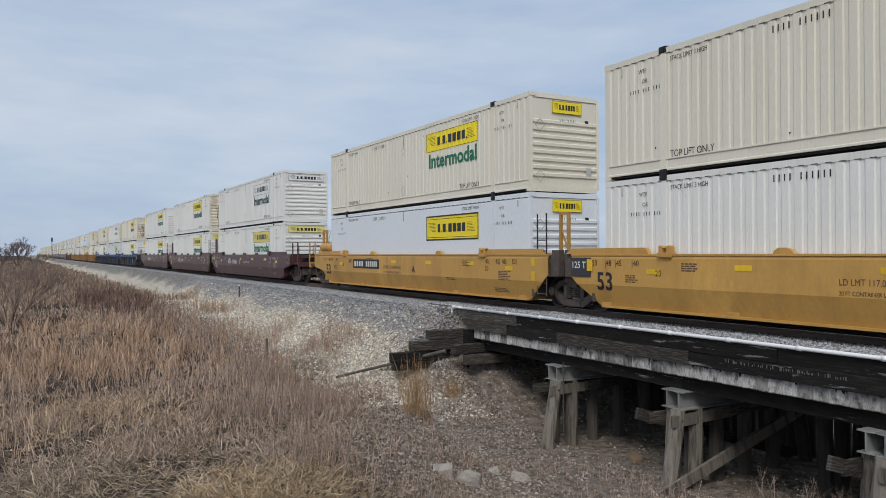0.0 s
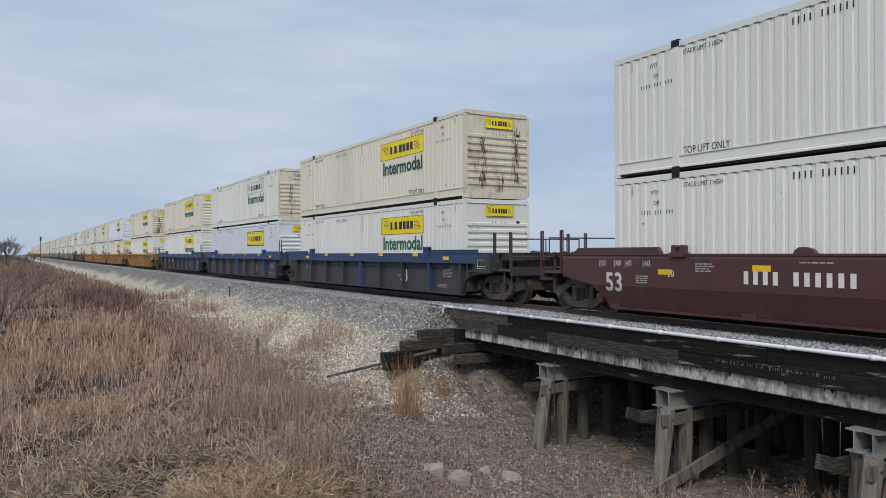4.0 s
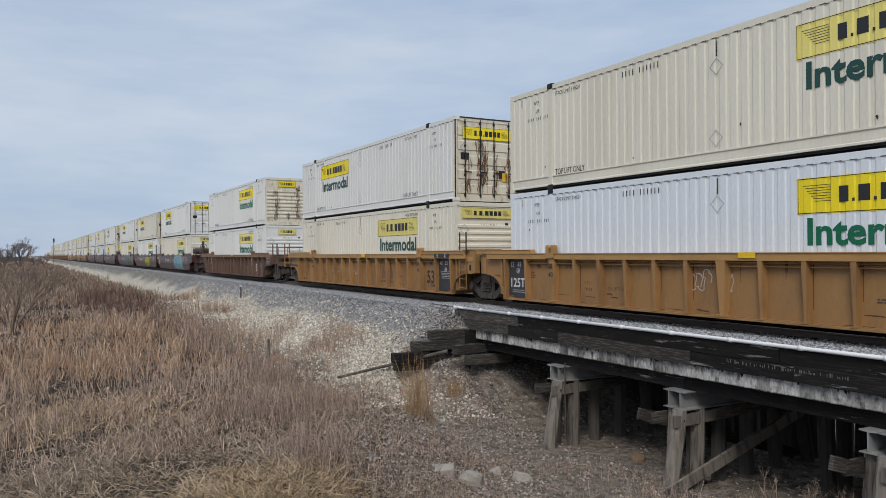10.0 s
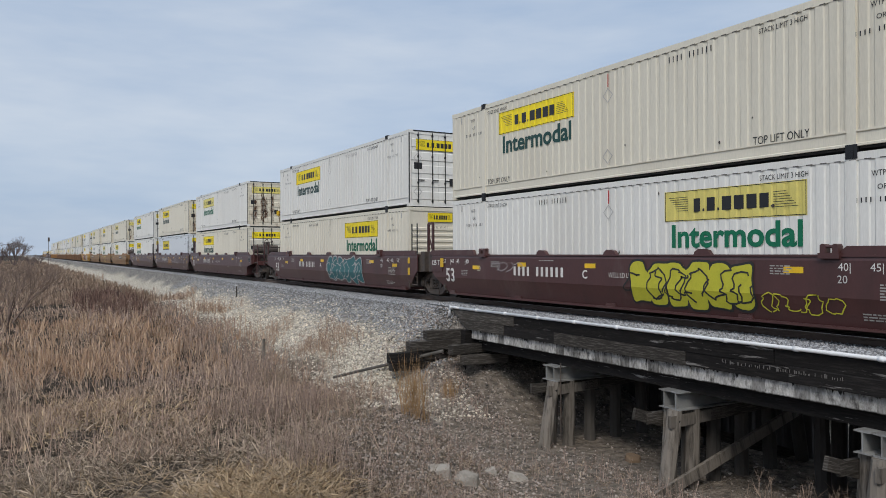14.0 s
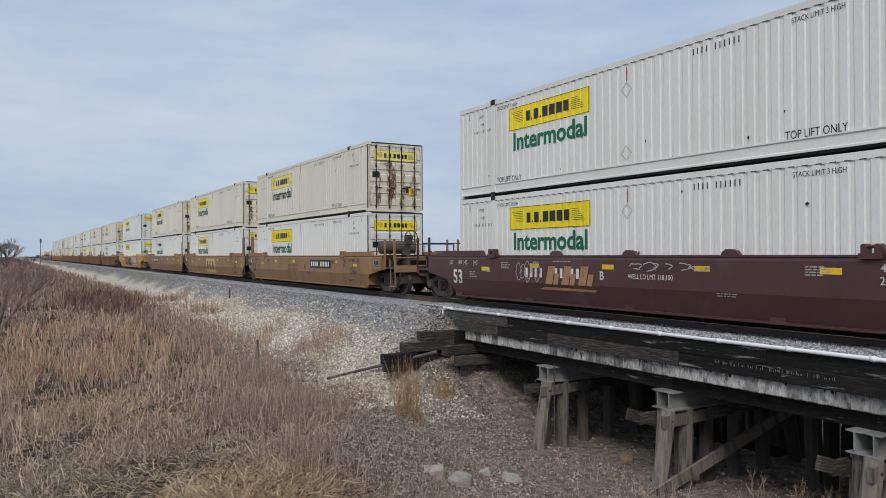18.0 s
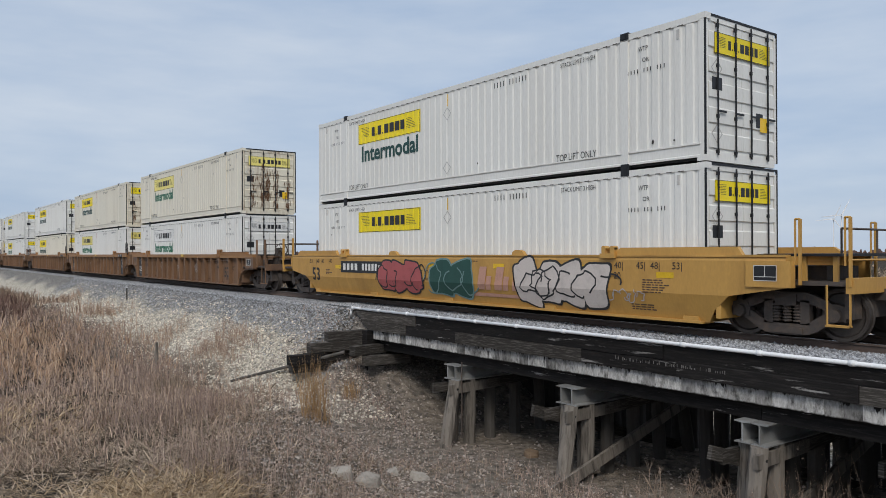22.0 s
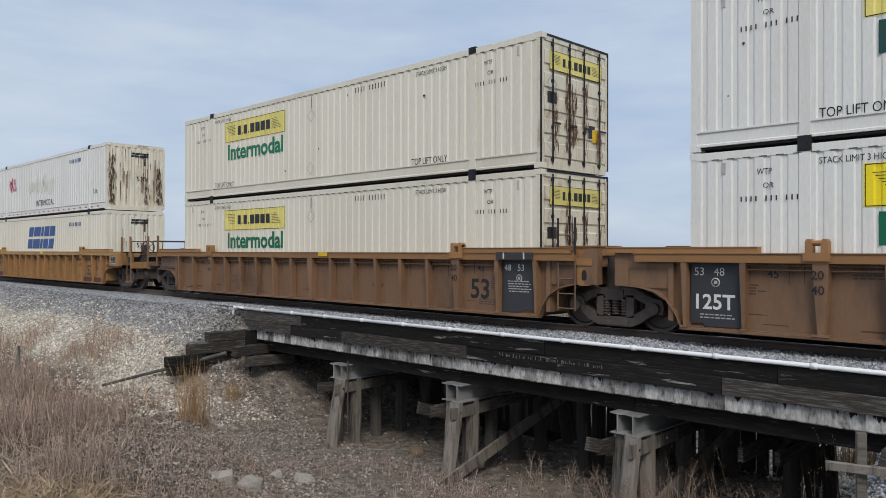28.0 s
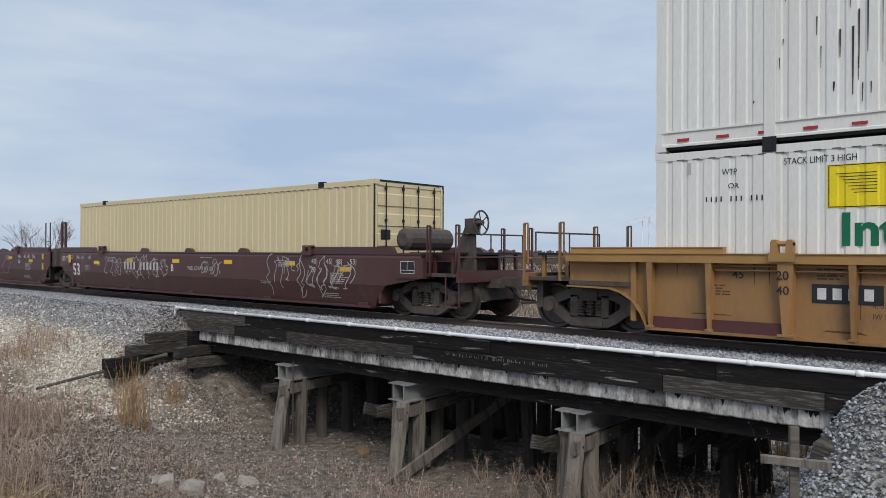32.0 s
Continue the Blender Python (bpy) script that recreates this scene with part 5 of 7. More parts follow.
def loops(seed, w, h, n):
    """Wandering hooked and looped strokes that spell nothing."""
    r = random.Random(seed)
    out_ = []
    for k in range(n + n // 2):
        cx, a0, turns, pts = w * r.uniform(k - 0.1, k + 1.1) / (n + n // 2), r.uniform(0, 6.28), r.uniform(0.3, 1.1), []
        tall, ph, kink = r.uniform(0.25, 0.46), r.uniform(0, 6.28), r.uniform(0.1, 0.3)
        lean = r.uniform(-0.1, 0.35)
        for i in range(19):
            a = a0 + turns * 6.28 * i / 18
            y = h * (0.5 + tall * math.sin(a) + 0.08 * math.sin(3 * a + ph))
            pts.append((cx + 0.45 * w / n * math.cos(a + kink * math.sin(2 * a + ph)) + lean * (y - h / 2) + 0.02 * w * math.sin(5 * a), y))
        out_.append(pts)
    return out_


def bubbles(seed, w, h, n, grow):
    """Fat rounded shapes side by side."""
    r = random.Random(seed)
    s = Shape()
    for k in range(n):
        cx, hw, hh = w * (k + 0.5) / n, 0.56 * w / n + grow, h * r.uniform(0.42, 0.5) + grow
        sk, k0 = r.uniform(-0.15, 0.15), len(s.v)
        ph = [r.uniform(0, 6.28) for _ in range(3)]
        for i in range(28):
            a = 6.28 * i / 28
            c, d = math.cos(a), math.sin(a)
            e = 1 + 0.10 * math.sin(3 * a + ph[0]) + 0.06 * math.sin(5 * a + ph[1])
            x = math.copysign(abs(c) ** 0.55, c) * hw * e
            y = math.copysign(abs(d) ** 0.6, d) * hh * e
            s.v.append((cx + x + sk * y, h / 2 + y, 0.0006 * k + (0.0 if grow else 0.004)))
        s.f.append(tuple(range(k0, k0 + 28)))
    return s


def graffiti(car, seed, y_left, z, w, h, fill, edge, n=5, look_="bubble", thick=0.05):
    """Sprayed shapes without letters on a car's side."""
    smooth = car["side"] == "smooth"
    m = shift(-1.535 if smooth else -1.367, y_left, z) @ SIDE
    lay = (lambda me, up=0.0: folded(me, z + up)) if smooth else (lambda me, up=0.0: me)
    if look_ == "bubble":
        g = part("graffiti", lay(bubbles(seed, w, h, n, 0.05).mesh("graffiti", tag_ink(edge))), car, "sprayed graffiti shapes", m=m)
        part("graffiti_fill", lay(bubbles(seed, w, h, n, 0.0).mesh("graffiti_fill", tag_ink(fill))), g)
        part("graffiti_line", lay(bands(loops(seed, w, h * 0.8, n), thick, 0.009, edge), 0.1 * h), g, m=shift(0, 0.1 * h, 0))
    else:
        part("graffiti", lay(bands(loops(seed, w, h, n), thick, 0.0, edge)), car, "sprayed graffiti scribble", m=m)


UNIT = {0: "C", 1: "A", 3: "C", 4: "A", 14: "C", 15: "A", 17: "C", 19: "B", 20: "C", 21: "B", 22: "A"}
RIB_PLATES = {190: 4.75, 547: 4.75, 649: 13.5, 104: 13.4, 143: 13.4}
PLATE_AT = {399: 6.35, 419: 0, 438: 13.55, 462: 14.1, -1: 0}
CHORD = {"orange": "chord_orange", "brown": "chord_brown", "darkbrown": "chord_rust", "rustbrown": "chord_brown"}
M["chord_rust"] = material("worn_rusty_car_paint", (0.24, 0.135, 0.07), 0.6, stain=0.7, dark=(0.13, 0.07, 0.045), grain=1.0, bump=0.05)
M["chord_orange"] = material("cleaner_orange_car_paint", (0.41, 0.23, 0.075), 0.55, stain=0.6, dark=(0.25, 0.13, 0.055), grain=1.0, bump=0.05)
M["chord_brown"] = material("cleaner_brown_car_paint", (0.32, 0.162, 0.06), 0.55, stain=0.5, dark=(0.22, 0.11, 0.045), grain=1.0, bump=0.05)
M["grime"] = material("grimy_rust_film", (0.085, 0.045, 0.026), 0.8, stain=0.5, dark=(0.15, 0.075, 0.035), grain=3, bump=0, spread=0.2)


def grime_runs(seed):
    """Dark runs below the chord, beside the stakes and along the sill of a ribbed side."""
    r = random.Random(seed)
    s = Shape()
    for i in range(14):
        x = (1.05, 2.3, 3.26, 4.22, 5.19, 6.15, 7.11, LEN / 2, 9.04, 10.0, 10.96, 11.93, 12.89, 13.85)[i] + r.choice((-0.09, 0.07))
        z0 = r.uniform(0.24, 0.7)
        s.quad((x, z0, 0), (x + 0.012, z0, 0), (x + 0.022, 1.3, 0), (x - 0.005, 1.3, 0))
    for _ in range(34):
        x, L, w = r.uniform(0.1, LEN - 0.2), r.uniform(0.08, 0.5), r.uniform(0.01, 0.04)
        s.quad((x + 0.4 * w, 1.36 - L, 0.0002), (x + 0.6 * w, 1.36 - L, 0.0002), (x + w, 1.36, 0.0002), (x, 1.36, 0.0002))
    for _ in range(26):
        x, w, h = r.uniform(0, LEN - 1), r.uniform(0.15, 0.8), r.uniform(0.008, 0.03)
        z = r.choice((0.21, r.uniform(0.25, 0.5)))
        s.quad((x, z, 0.0004), (x + w, z + r.uniform(-0.02, 0.02), 0.0004), (x + w * 0.8, z + h, 0.0004), (x + 0.1 * w, z + h, 0.0004))
    return s.mesh("grime", "grime")


def panel_text(h):
    """Lines of small unreadable writing on a black panel."""
    r = random.Random(3)
    rows = []
    for i in range(int(h / 0.1)):
        a = 0.12 + 0.05 * r.random()
        while a < 0.72:
            b = r.uniform(0.04, 0.1)
            rows.append((a, h - 0.1 - 0.055 * i, b, 0.022))
            a += b + 0.02
    return flat_bars(rows, "stencil_grey", "stencilling")


def panel_badge():
    return Shape().ring((0, 0, 0), "z", 0.07, 0.014, 16, 3).box(-0.03, 0.03, -0.03, 0.03, -0.002, 0.002).mesh("panel_badge", "stencil_grey")


M["stencil_grey"] = material("dusty_white_stencil", (0.42, 0.40, 0.37), 0.7, bump=0)


def well_car(kind, paint, near, far, y, label, top="", plates=True, brake="", seed=0):
    """One well of a double-stack car. near, far: 'joint' or 'coupler'; y: the near end of its load."""
    car = tagged(new("well_car"), label, "railway car", group="well cars of the train")
    car["side"] = kind
    cap = top or CHORD.get(paint, paint)
    flip = shift(0, LEN, 0) @ pose(0, 0, 0, 0, 0, 180)
    mk, mn = (rib_side, "rib") if kind == "ribbed" else (smooth_side, "smooth")
    for m0 in (Matrix(), flip):
        e0, e1 = (near, far) if m0 is not flip else (far, near)
        r0, r1 = (REACH[e] for e in (e0, e1)) if kind == "ribbed" else (1.75 if e == "coupler" else 1.1 for e in (e0, e1))
        part("side_plate", shared((mn, paint, e0, e1), lambda: mk(paint, e0, e1)), car, m=m0)
        if kind == "ribbed":
            part("top_chord", shared(("chord", cap, r0, r1), lambda: Shape().box(-1.55, -1.38, -r0, LEN + r1, 1.2 if top else 1.37, 1.52).box(-1.57, -1.36, -r0, LEN + r1, 1.52, 1.535).mesh("top_chord", cap)), car, m=m0)
            part("bottom_chord", shared(("bchord", paint), lambda: Shape().box(-1.52, -1.38, -0.1, LEN + 0.1, 0.16, 0.2).mesh("bottom_chord", paint)), car, m=m0)
            spots = [-0.02, LEN + 0.02, LEN / 2] + ([1.05, LEN - 1.05, 2.3, LEN - 2.3] + [c + d * k * (LEN / 2 - 2.3) / 6 for k in range(1, 6) for c, d in ((2.3, 1), (LEN - 2.3, -1))] if not top else [2.1, 4.2, 6.2, 10.0, 12.0, 14.0])
            for yy in spots:
                fat = yy == LEN / 2 or (not top and yy in (2.3, LEN - 2.3))
                skin = (cap if fat or yy == 2.1 else paint) if top else paint + "_stake"
                part("side_stake", shared(("stake", skin, fat), lambda: stake(skin, 2.3 if fat else 1.0)), car, m=m0 @ shift(0, yy))
            part("air_line", shared(("airline", paint), lambda: Shape().tube((-1.45, 1.05, 1.33), (-1.45, LEN - 1.05, 1.33), 0.02, n=5).tube((-1.44, 1.05, 1.25), (-1.44, LEN - 1.05, 1.25), 0.016, n=5).mesh("air_line", paint)), car, m=m0 @ shift(0, 0, -0.18 if top else 0))
        else:
            part("top_chord", shared(("schord", cap, r0, r1), lambda: Shape().box(-1.53, -1.36, -r0, LEN + r1, 1.47, 1.51).mesh("top_chord", cap)), car, m=m0)
            for yy in (0.4, LEN - 0.4):
                part("end_lip", shared(("lip", cap), lambda: Shape().prism([(-1.3, 1.51), (-1.2, 1.66), (1.55, 1.66), (1.75, 1.51)], "x", -1.50, -1.40).mesh("end_lip", cap)), car, m=m0 @ shift(0, yy, 0))
        for yy in (2.25, LEN - 2.25):
            part("container_guide", shared(("guide", cap), lambda: guide(cap)), car, m=m0 @ shift(0, yy, 1.52) @ Matrix.Diagonal((1, 0.85, 0.8 if kind == "ribbed" else 0.6, 1)))
        for yy in (5.2, 8.1, 10.9) if paint == "maroon" else (5.2, 10.9) if paint == "yellow" else ():
            part("guide_hood", shared(("hood", cap), lambda: hood(cap)), car, m=m0 @ shift(0, yy, 1.51))
    if kind == "ribbed" and not top:
        part("grime", shared(("grime", seed % 4), lambda: grime_runs(seed % 4)), car, "dark rusty grime", m=shift(-1.3615, LEN, 0) @ SIDE)["kind"] = "stuff"
    if kind == "ribbed":
        for yy in (0.2, LEN - 0.2):
            part("end_lip", shared(("rlip", cap), lambda: Shape().box(-1.52, -1.36, -1.1, 1.85, 1.535, 1.63).box(-1.535, -1.35, -1.1, 1.85, 1.63, 1.645).mesh("end_lip", cap)), car, m=shift(0, yy, 0))
    part("well_floor", shared(("floor", paint), lambda: well_floor(paint)), car)
    for kind_, m0 in ((near, Matrix()), (far, flip)):
        if kind_ == "joint" and kind == "smooth":
            part("end_frame", shared(("uframe", paint), lambda: Shape().path([(0, -0.17, -0.2), (0, -0.17, 1.14), (0, 0.17, 1.14), (0, 0.17, -0.2)], 0.055, 4).tube((0, -0.15, 0.1), (0, 0.16, 0.75), 0.025, n=4).mesh("end_frame", paint)), car, m=m0 @ shift(-1.05, -1.28, 1.5))
        if kind_ == "joint" and kind == "ribbed" and not top:
            band = part("chord_band", shared("cband", lambda: Shape().box(-1.578, -1.57, 0.0, 1.02, 1.395, 1.54).mesh("chord_band", "panel_black")), car, "black band with white marks", m=m0)
            part("chord_mark", shared("cmark", lambda: Shape().box(-1.582, -1.578, 0.22, 0.26, 1.40, 1.535).box(-1.582, -1.578, 0.78, 0.82, 1.40, 1.535).mesh("chord_mark", "stencil")), band)
        if kind_ == "joint" and kind == "ribbed" and not top:
            part("end_box", shared(("endbox", cap), lambda: Shape().box(-1.30, -0.35, -1.32, -0.45, 1.48, 1.66).box(-1.34, -0.3, -1.36, -0.41, 1.66, 1.68).mesh("end_box", cap)), car, m=m0)
            br = part("side_bracket", shared(("bracket", cap), lambda: Shape().prism([(-1.34, 0.9), (-1.34, 1.28), (-1.02, 1.28), (-1.02, 0.9), (-1.08, 0.87), (-1.28, 0.87)], "x", -1.425, -1.30).box(-1.45, -1.30, -1.38, -0.99, 1.28, 1.42).mesh("side_bracket", cap)), car, m=m0)
            # no hole is cut: a dark oval on the face stands for its shade
            part("bracket_hole", shared("brhole", lambda: Shape().prism([(-1.23, 0.98), (-1.25, 1.02), (-1.25, 1.12), (-1.23, 1.17), (-1.19, 1.19), (-1.15, 1.17), (-1.13, 1.12), (-1.13, 1.02), (-1.15, 0.98)], "x", -1.432, -1.425).mesh("bracket_hole", "gap")), br, "raised dark oval standing for a shaded opening")
        if kind_ == "joint" and m0 is not flip:
            part("pivot_casting", shared("pivot", lambda: Shape().tube((0, 0, 0.8), (0, 0, 1.45), 0.36, 0.3, n=14).mesh("pivot_casting", "iron")), car, m=shift(-0.75, -1.675, 0))
        if kind_ == "joint":
            part("joint_end", shared(("joint", paint, kind), lambda: joint_end("iron" if kind == "smooth" else paint)), car, m=m0)
            part("ladder", shared(("ladder", paint, kind), lambda: ladder("iron" if kind == "smooth" else paint, 1.5)), car, m=m0 @ shift(-1.47, -1.0, 0.35))
            up_ = 1.15 if kind == "smooth" else 0.75
            for yy in (-1.0, -0.58):
                part("grab_rail", shared(("grab", kind), lambda: Shape().tube((0, 0, 0), (0, 0, up_), 0.024, n=5).mesh("grab_rail", "black")), car, m=m0 @ shift(-1.47, yy, 1.5))
        else:
            for pn, dims in END_PARTS:
                skin = paint if pn in ("end_bulkhead", "end_beam") else "iron"
                part(pn, shared((pn, skin), lambda: Shape().box(*dims).mesh(pn, skin)), car, m=m0)
            part("coupler", shared("coupler", coupler), car, m=m0)
            # two plain dark blocks, added to fill the see-through space between cars
            part("end_apron", shared("end_dark", lambda: Shape().box(-1.1, 1.1, -2.7, -2.55, 0.42, 0.98).mesh("end_apron", "iron")), car, m=m0)
            part("brake_rigging", shared("truck_dark", lambda: Shape().box(-0.9, 0.9, -0.55, -0.4, 0.32, 0.9).mesh("brake_rigging", "iron")), car, m=m0)
            part("end_railing", shared("erail", lambda: Shape().path([(-1.3, -2.6, 1.53), (-1.3, -2.6, 1.95), (1.3, -2.6, 1.95), (1.3, -2.6, 1.53)], 0.02, 5).tube((0, -2.6, 1.53), (0, -2.6, 1.95), 0.018, n=5).mesh("end_railing", "iron")), car, m=m0)
            part("walkway", shared("walkway", lambda: Shape().box(-1.3, 1.3, -2.55, -1.2, 1.48, 1.53).mesh("walkway", "black")), car, "black grated walkway", m=m0)
            for x, yy in ((-1.2, -2.46), (-1.2, -1.91), (1.2, -2.46), (1.2, -1.91)):
                part("walkway_strut", shared(("strut", paint), lambda: Shape().box(-0.03, 0.03, -0.04, 0.04, 1.0, 1.48).mesh("walkway_strut", paint)), car, m=m0 @ shift(x, yy))
            cab = part("cabinet", shared(("cabinet", paint), lambda: Shape().box(-1.56, -1.40, -1.85, -1.0, 0.93, 1.40).mesh("cabinet", paint)), car, m=m0)
            part("data_panel", shared("datap", lambda: flat_bars([(0.05, 0, 0.42, 0.26)], "ink", "data_panel")), cab, "black data panel", m=shift(-1.564, -1.12, 1.05) @ SIDE)
            part("data_line", shared("datal", lambda: flat_bars([(0.04, -0.01, 0.44, 0.012), (0.04, 0.26, 0.44, 0.012), (0.04, 0, 0.012, 0.26), (0.47, 0, 0.012, 0.26), (0.25, 0.06, 0.012, 0.2), (0.05, 0.06, 0.42, 0.012)], "stencil", "data_line")), cab, m=shift(-1.567, -1.12, 1.05) @ SIDE)["kind"] = "stuff"
            for x, yy in ((-1.42, -1.95), (-1.42, -2.8), (1.42, -1.95), (1.42, -2.8)):
                part("hand_post", shared(("hpost", paint), lambda: hand_post(paint, 1.15)), car, m=m0 @ shift(x, yy, 0.98))
            part("step", shared(("step", paint), lambda: Shape().path([(0, -0.18, 1.0), (0, -0.18, 0.32), (0, 0.2, 0.32), (0, 0.2, 1.0)], 0.02, 5).box(-0.08, 0.08, -0.18, 0.2, 0.30, 0.33).mesh("step", paint)), car, m=m0 @ shift(-1.40, -2.6, 0))
            part("grab_rail", shared(("lrail", paint), lambda: Shape().path([(-1.38, -2.75, 1.42), (1.38, -2.75, 1.42)], 0.02, 5).mesh("grab_rail", paint)), car, m=m0)
    if near == "joint":
        truck(car, -1.675)
    else:
        truck(car, -1.5)
    if far == "coupler":
        truck(car, LEN + 1.5)
    for kind_, m0 in (("near", Matrix()), ("far", flip)):
        if kind_ in brake.split():
            tank_ = kind == "smooth"
            low_ = m0 @ shift(0, 0, 0 if tank_ else -0.5)
            part("brake_stand", shared(("bstand", tank_), lambda: Shape().prism([(-2.75, 1.0), (-2.72, 2.3 if tank_ else 1.8), (-2.55, 2.3 if tank_ else 1.8), (-1.9, 1.0)], "x", -0.8, -0.72).mesh("brake_stand", "iron")), car, m=m0)
            part("gear_case", shared("gcase", lambda: Shape().box(-0.86, -0.66, -2.80, -2.5, 1.95, 2.3).mesh("gear_case", "iron")), car, m=low_)
            part("brake_wheel", shared("bwheel", brake_wheel), car, m=low_ @ shift(-0.76, -2.9, 2.2) @ pose(0, 0, 0, 0, 0, 90))
            if tank_:
                part("air_tank", shared("tank", lambda: Shape().tube((-0.75, 0, 0), (0.75, 0, 0), 0.27, n=14).tube((-0.82, 0, 0), (-0.75, 0, 0), 0.16, 0.27, n=14).mesh("air_tank", "iron")), car, m=m0 @ shift(-0.35, -0.85, 1.84))
        if kind_ + "_mast" in brake.split():
            m0 = m0 @ shift(2.3 if kind_ == "far" else 0.5, 0.0 if kind_ == "far" else -0.9)
            part("end_mast", shared(("emast", paint), lambda: Shape().box(-1.2, -1.1, -1.5, -1.38, 1.0, 2.7).box(-1.2, -1.1, -1.38, -1.05, 2.58, 2.7).box(-1.2, -1.1, -1.05, -0.95, 1.45, 2.7).mesh("end_mast", paint if paint == "yellow" else "iron")), car, m=m0)
            part("air_tank", shared(("tanky", paint), lambda: Shape().tube((0, -0.55, 0), (0, 0.5, 0), 0.2, n=12).tube((0, 0.5, 0), (0, 0.58, 0), 0.2, 0.1, n=12).mesh("air_tank", paint if paint == "yellow" else "iron")), car, m=m0 @ shift(-1.0, -0.55, 1.85))
    # markings
    SXc = -1.527 if kind == "smooth" else -1.364
    ink_ = "ink" if paint in ("yellow", "orange", "brown", "rustbrown") else "stencil"
    faint = "worn_ink" if ink_ == "ink" else "stencil_grey"
    part("stencilling", shared(("sten", faint, kind, seed % 5), lambda: folded(stencils(faint, seed % 5), 0.0) if kind == "smooth" else stencils(faint, seed % 5)), car, m=shift(SXc, LEN, 0) @ SIDE)["kind"] = "stuff"
    tape = shared("tape", lambda: flat_bars([(0, 0, 0.42, 0.12)], "tape", "reflector"))
    tz = 1.16 if kind == "smooth" else 1.42
    for yy in (7.6,) if kind == "ribbed" and not top else (1.0, 3.2, 6.1, 9.0, 12.0, 14.5):
        part("reflector", tape, car, m=shift(SXc if kind == "smooth" else -1.575, yy, tz - (0.12 if yy in (1.0, 14.5) else 0)) @ SIDE)
    if kind == "ribbed" and not top:
        for tx, yy, zz, xx in (("20", LEN - 2.16, 1.12, -1.552), ("40", LEN - 2.16, 0.88, -1.535), ("45", LEN - 1.4, 1.12, SXc), ("45", 1.75, 1.12, SXc), ("20", 2.44, 1.12, -1.552), ("40", 2.44, 0.88, -1.535)):
            part("lettering", shared(("small", tx, ink_), lambda: lettering(tx, 0.2, ink_, 0.01)), car, m=shift(xx, yy, zz) @ SIDE)
        for tx, yy, zz in (("IL 53 1", LEN - 3.5, 0.72), ("IW 8 9", LEN - 3.5, 0.55), ("LD LMT 118,100", LEN - 4.42, 0.6)):
            part("lettering", shared(("load", tx, ink_), lambda: lettering(tx, 0.13, "worn_ink")), car, m=shift(SXc, yy, zz) @ SIDE @ Matrix.Diagonal((0.8, 1, 1, 1)))
    n53 = shared(("n53", ink_, kind), lambda: folded(lettering("53", 0.62, ink_, 0.02), 0.62) if kind == "smooth" else lettering("53", 0.62, ink_, 0.02))
    nums = shared(("nums", ink_), lambda: lettering("|53     |48  |45      |40", 0.2, ink_))
    nums2 = shared(("nums2", ink_), lambda: lettering("40|      45|  48|     53|", 0.2, ink_))
    n20 = shared(("n20", ink_), lambda: lettering("20", 0.2, ink_))
    if kind == "smooth":
        part("lettering", n53, car, m=shift(SXc, LEN + 0.1, 0.62) @ SIDE)
        part("lettering", nums, car, m=shift(SXc, LEN + 0.32, 1.22) @ SIDE)
        part("lettering", nums2, car, m=shift(SXc, 2.1, 1.22) @ SIDE)
        for yy in (LEN - 1.93, 2.12):
            part("lettering", n20, car, m=shift(SXc, yy, 1.0) @ SIDE)
    else:
        part("lettering", n53, car, m=shift(SXc, 4.6 if top else 1.98, 0.5) @ SIDE)
    if kind == "smooth":
        if far == "joint":
            pk = paint if paint == "maroon" else "panel_black"
            p = part("capacity_plate", shared(("splate", pk), lambda: Shape().box(-1.545, -1.524, LEN + 0.32, LEN + 1.08, 0.93, 1.42).mesh("capacity_plate", pk)), car, "black plate with white figures")
            part("lettering", shared("s125", lambda: lettering("125 T", 0.24, "stencil", 0.02)), p, m=shift(-1.55, LEN + 1.06, 1.15) @ SIDE)
            part("reflector", shared("btape", lambda: flat_bars([(0, 0, 0.22, 0.3)], "tape", "reflector")), p, m=shift(-1.55, LEN + 0.44, 1.08) @ SIDE)
        if near == "joint":
            part("reflector", shared("vtape", lambda: flat_bars([(0, 0, 0.17, 0.22), (0, -0.42, 0.17, 0.26)], "tape", "reflector")), car, m=shift(SXc - 0.003, -0.35, 1.18) @ SIDE)
        spot = PLATE_AT.get(round(y), 12.9)
        if paint == "maroon":
            part("number_marking", shared(("rep", ink_), lambda: number_bars(11, 0.26, ink_)), car, m=shift(SXc, 12.2, 0.9) @ SIDE)["kind"] = "stuff"
            part("lettering", shared(("unit", UNIT.get(seed, "B")), lambda: lettering(UNIT.get(seed, "B"), 0.3, ink_, 0.02)), car, m=shift(SXc, 9.1, 0.9) @ SIDE)
            part("lettering", shared("ldlmt", lambda: lettering("WELL LD LMT 118,100", 0.17, "stencil")), car, m=shift(SXc, 8.1, 0.95) @ SIDE @ Matrix.Diagonal((0.85, 1, 1, 1)))
        else:
            part("lettering", shared("ldunit", lambda: lettering("LD LMT 117,000 PER UNIT", 0.17, "worn_ink")), car, m=shift(SXc, 9.75, 0.95) @ SIDE @ Matrix.Diagonal((0.85, 1, 1, 1)))
            part("lettering", shared("ld20", lambda: lettering("20 FT CONTAINER LIMIT 52,500 EACH", 0.11, "worn_ink")), car, m=shift(SXc, 9.75, 0.77) @ SIDE @ Matrix.Diagonal((0.85, 1, 1, 1)))
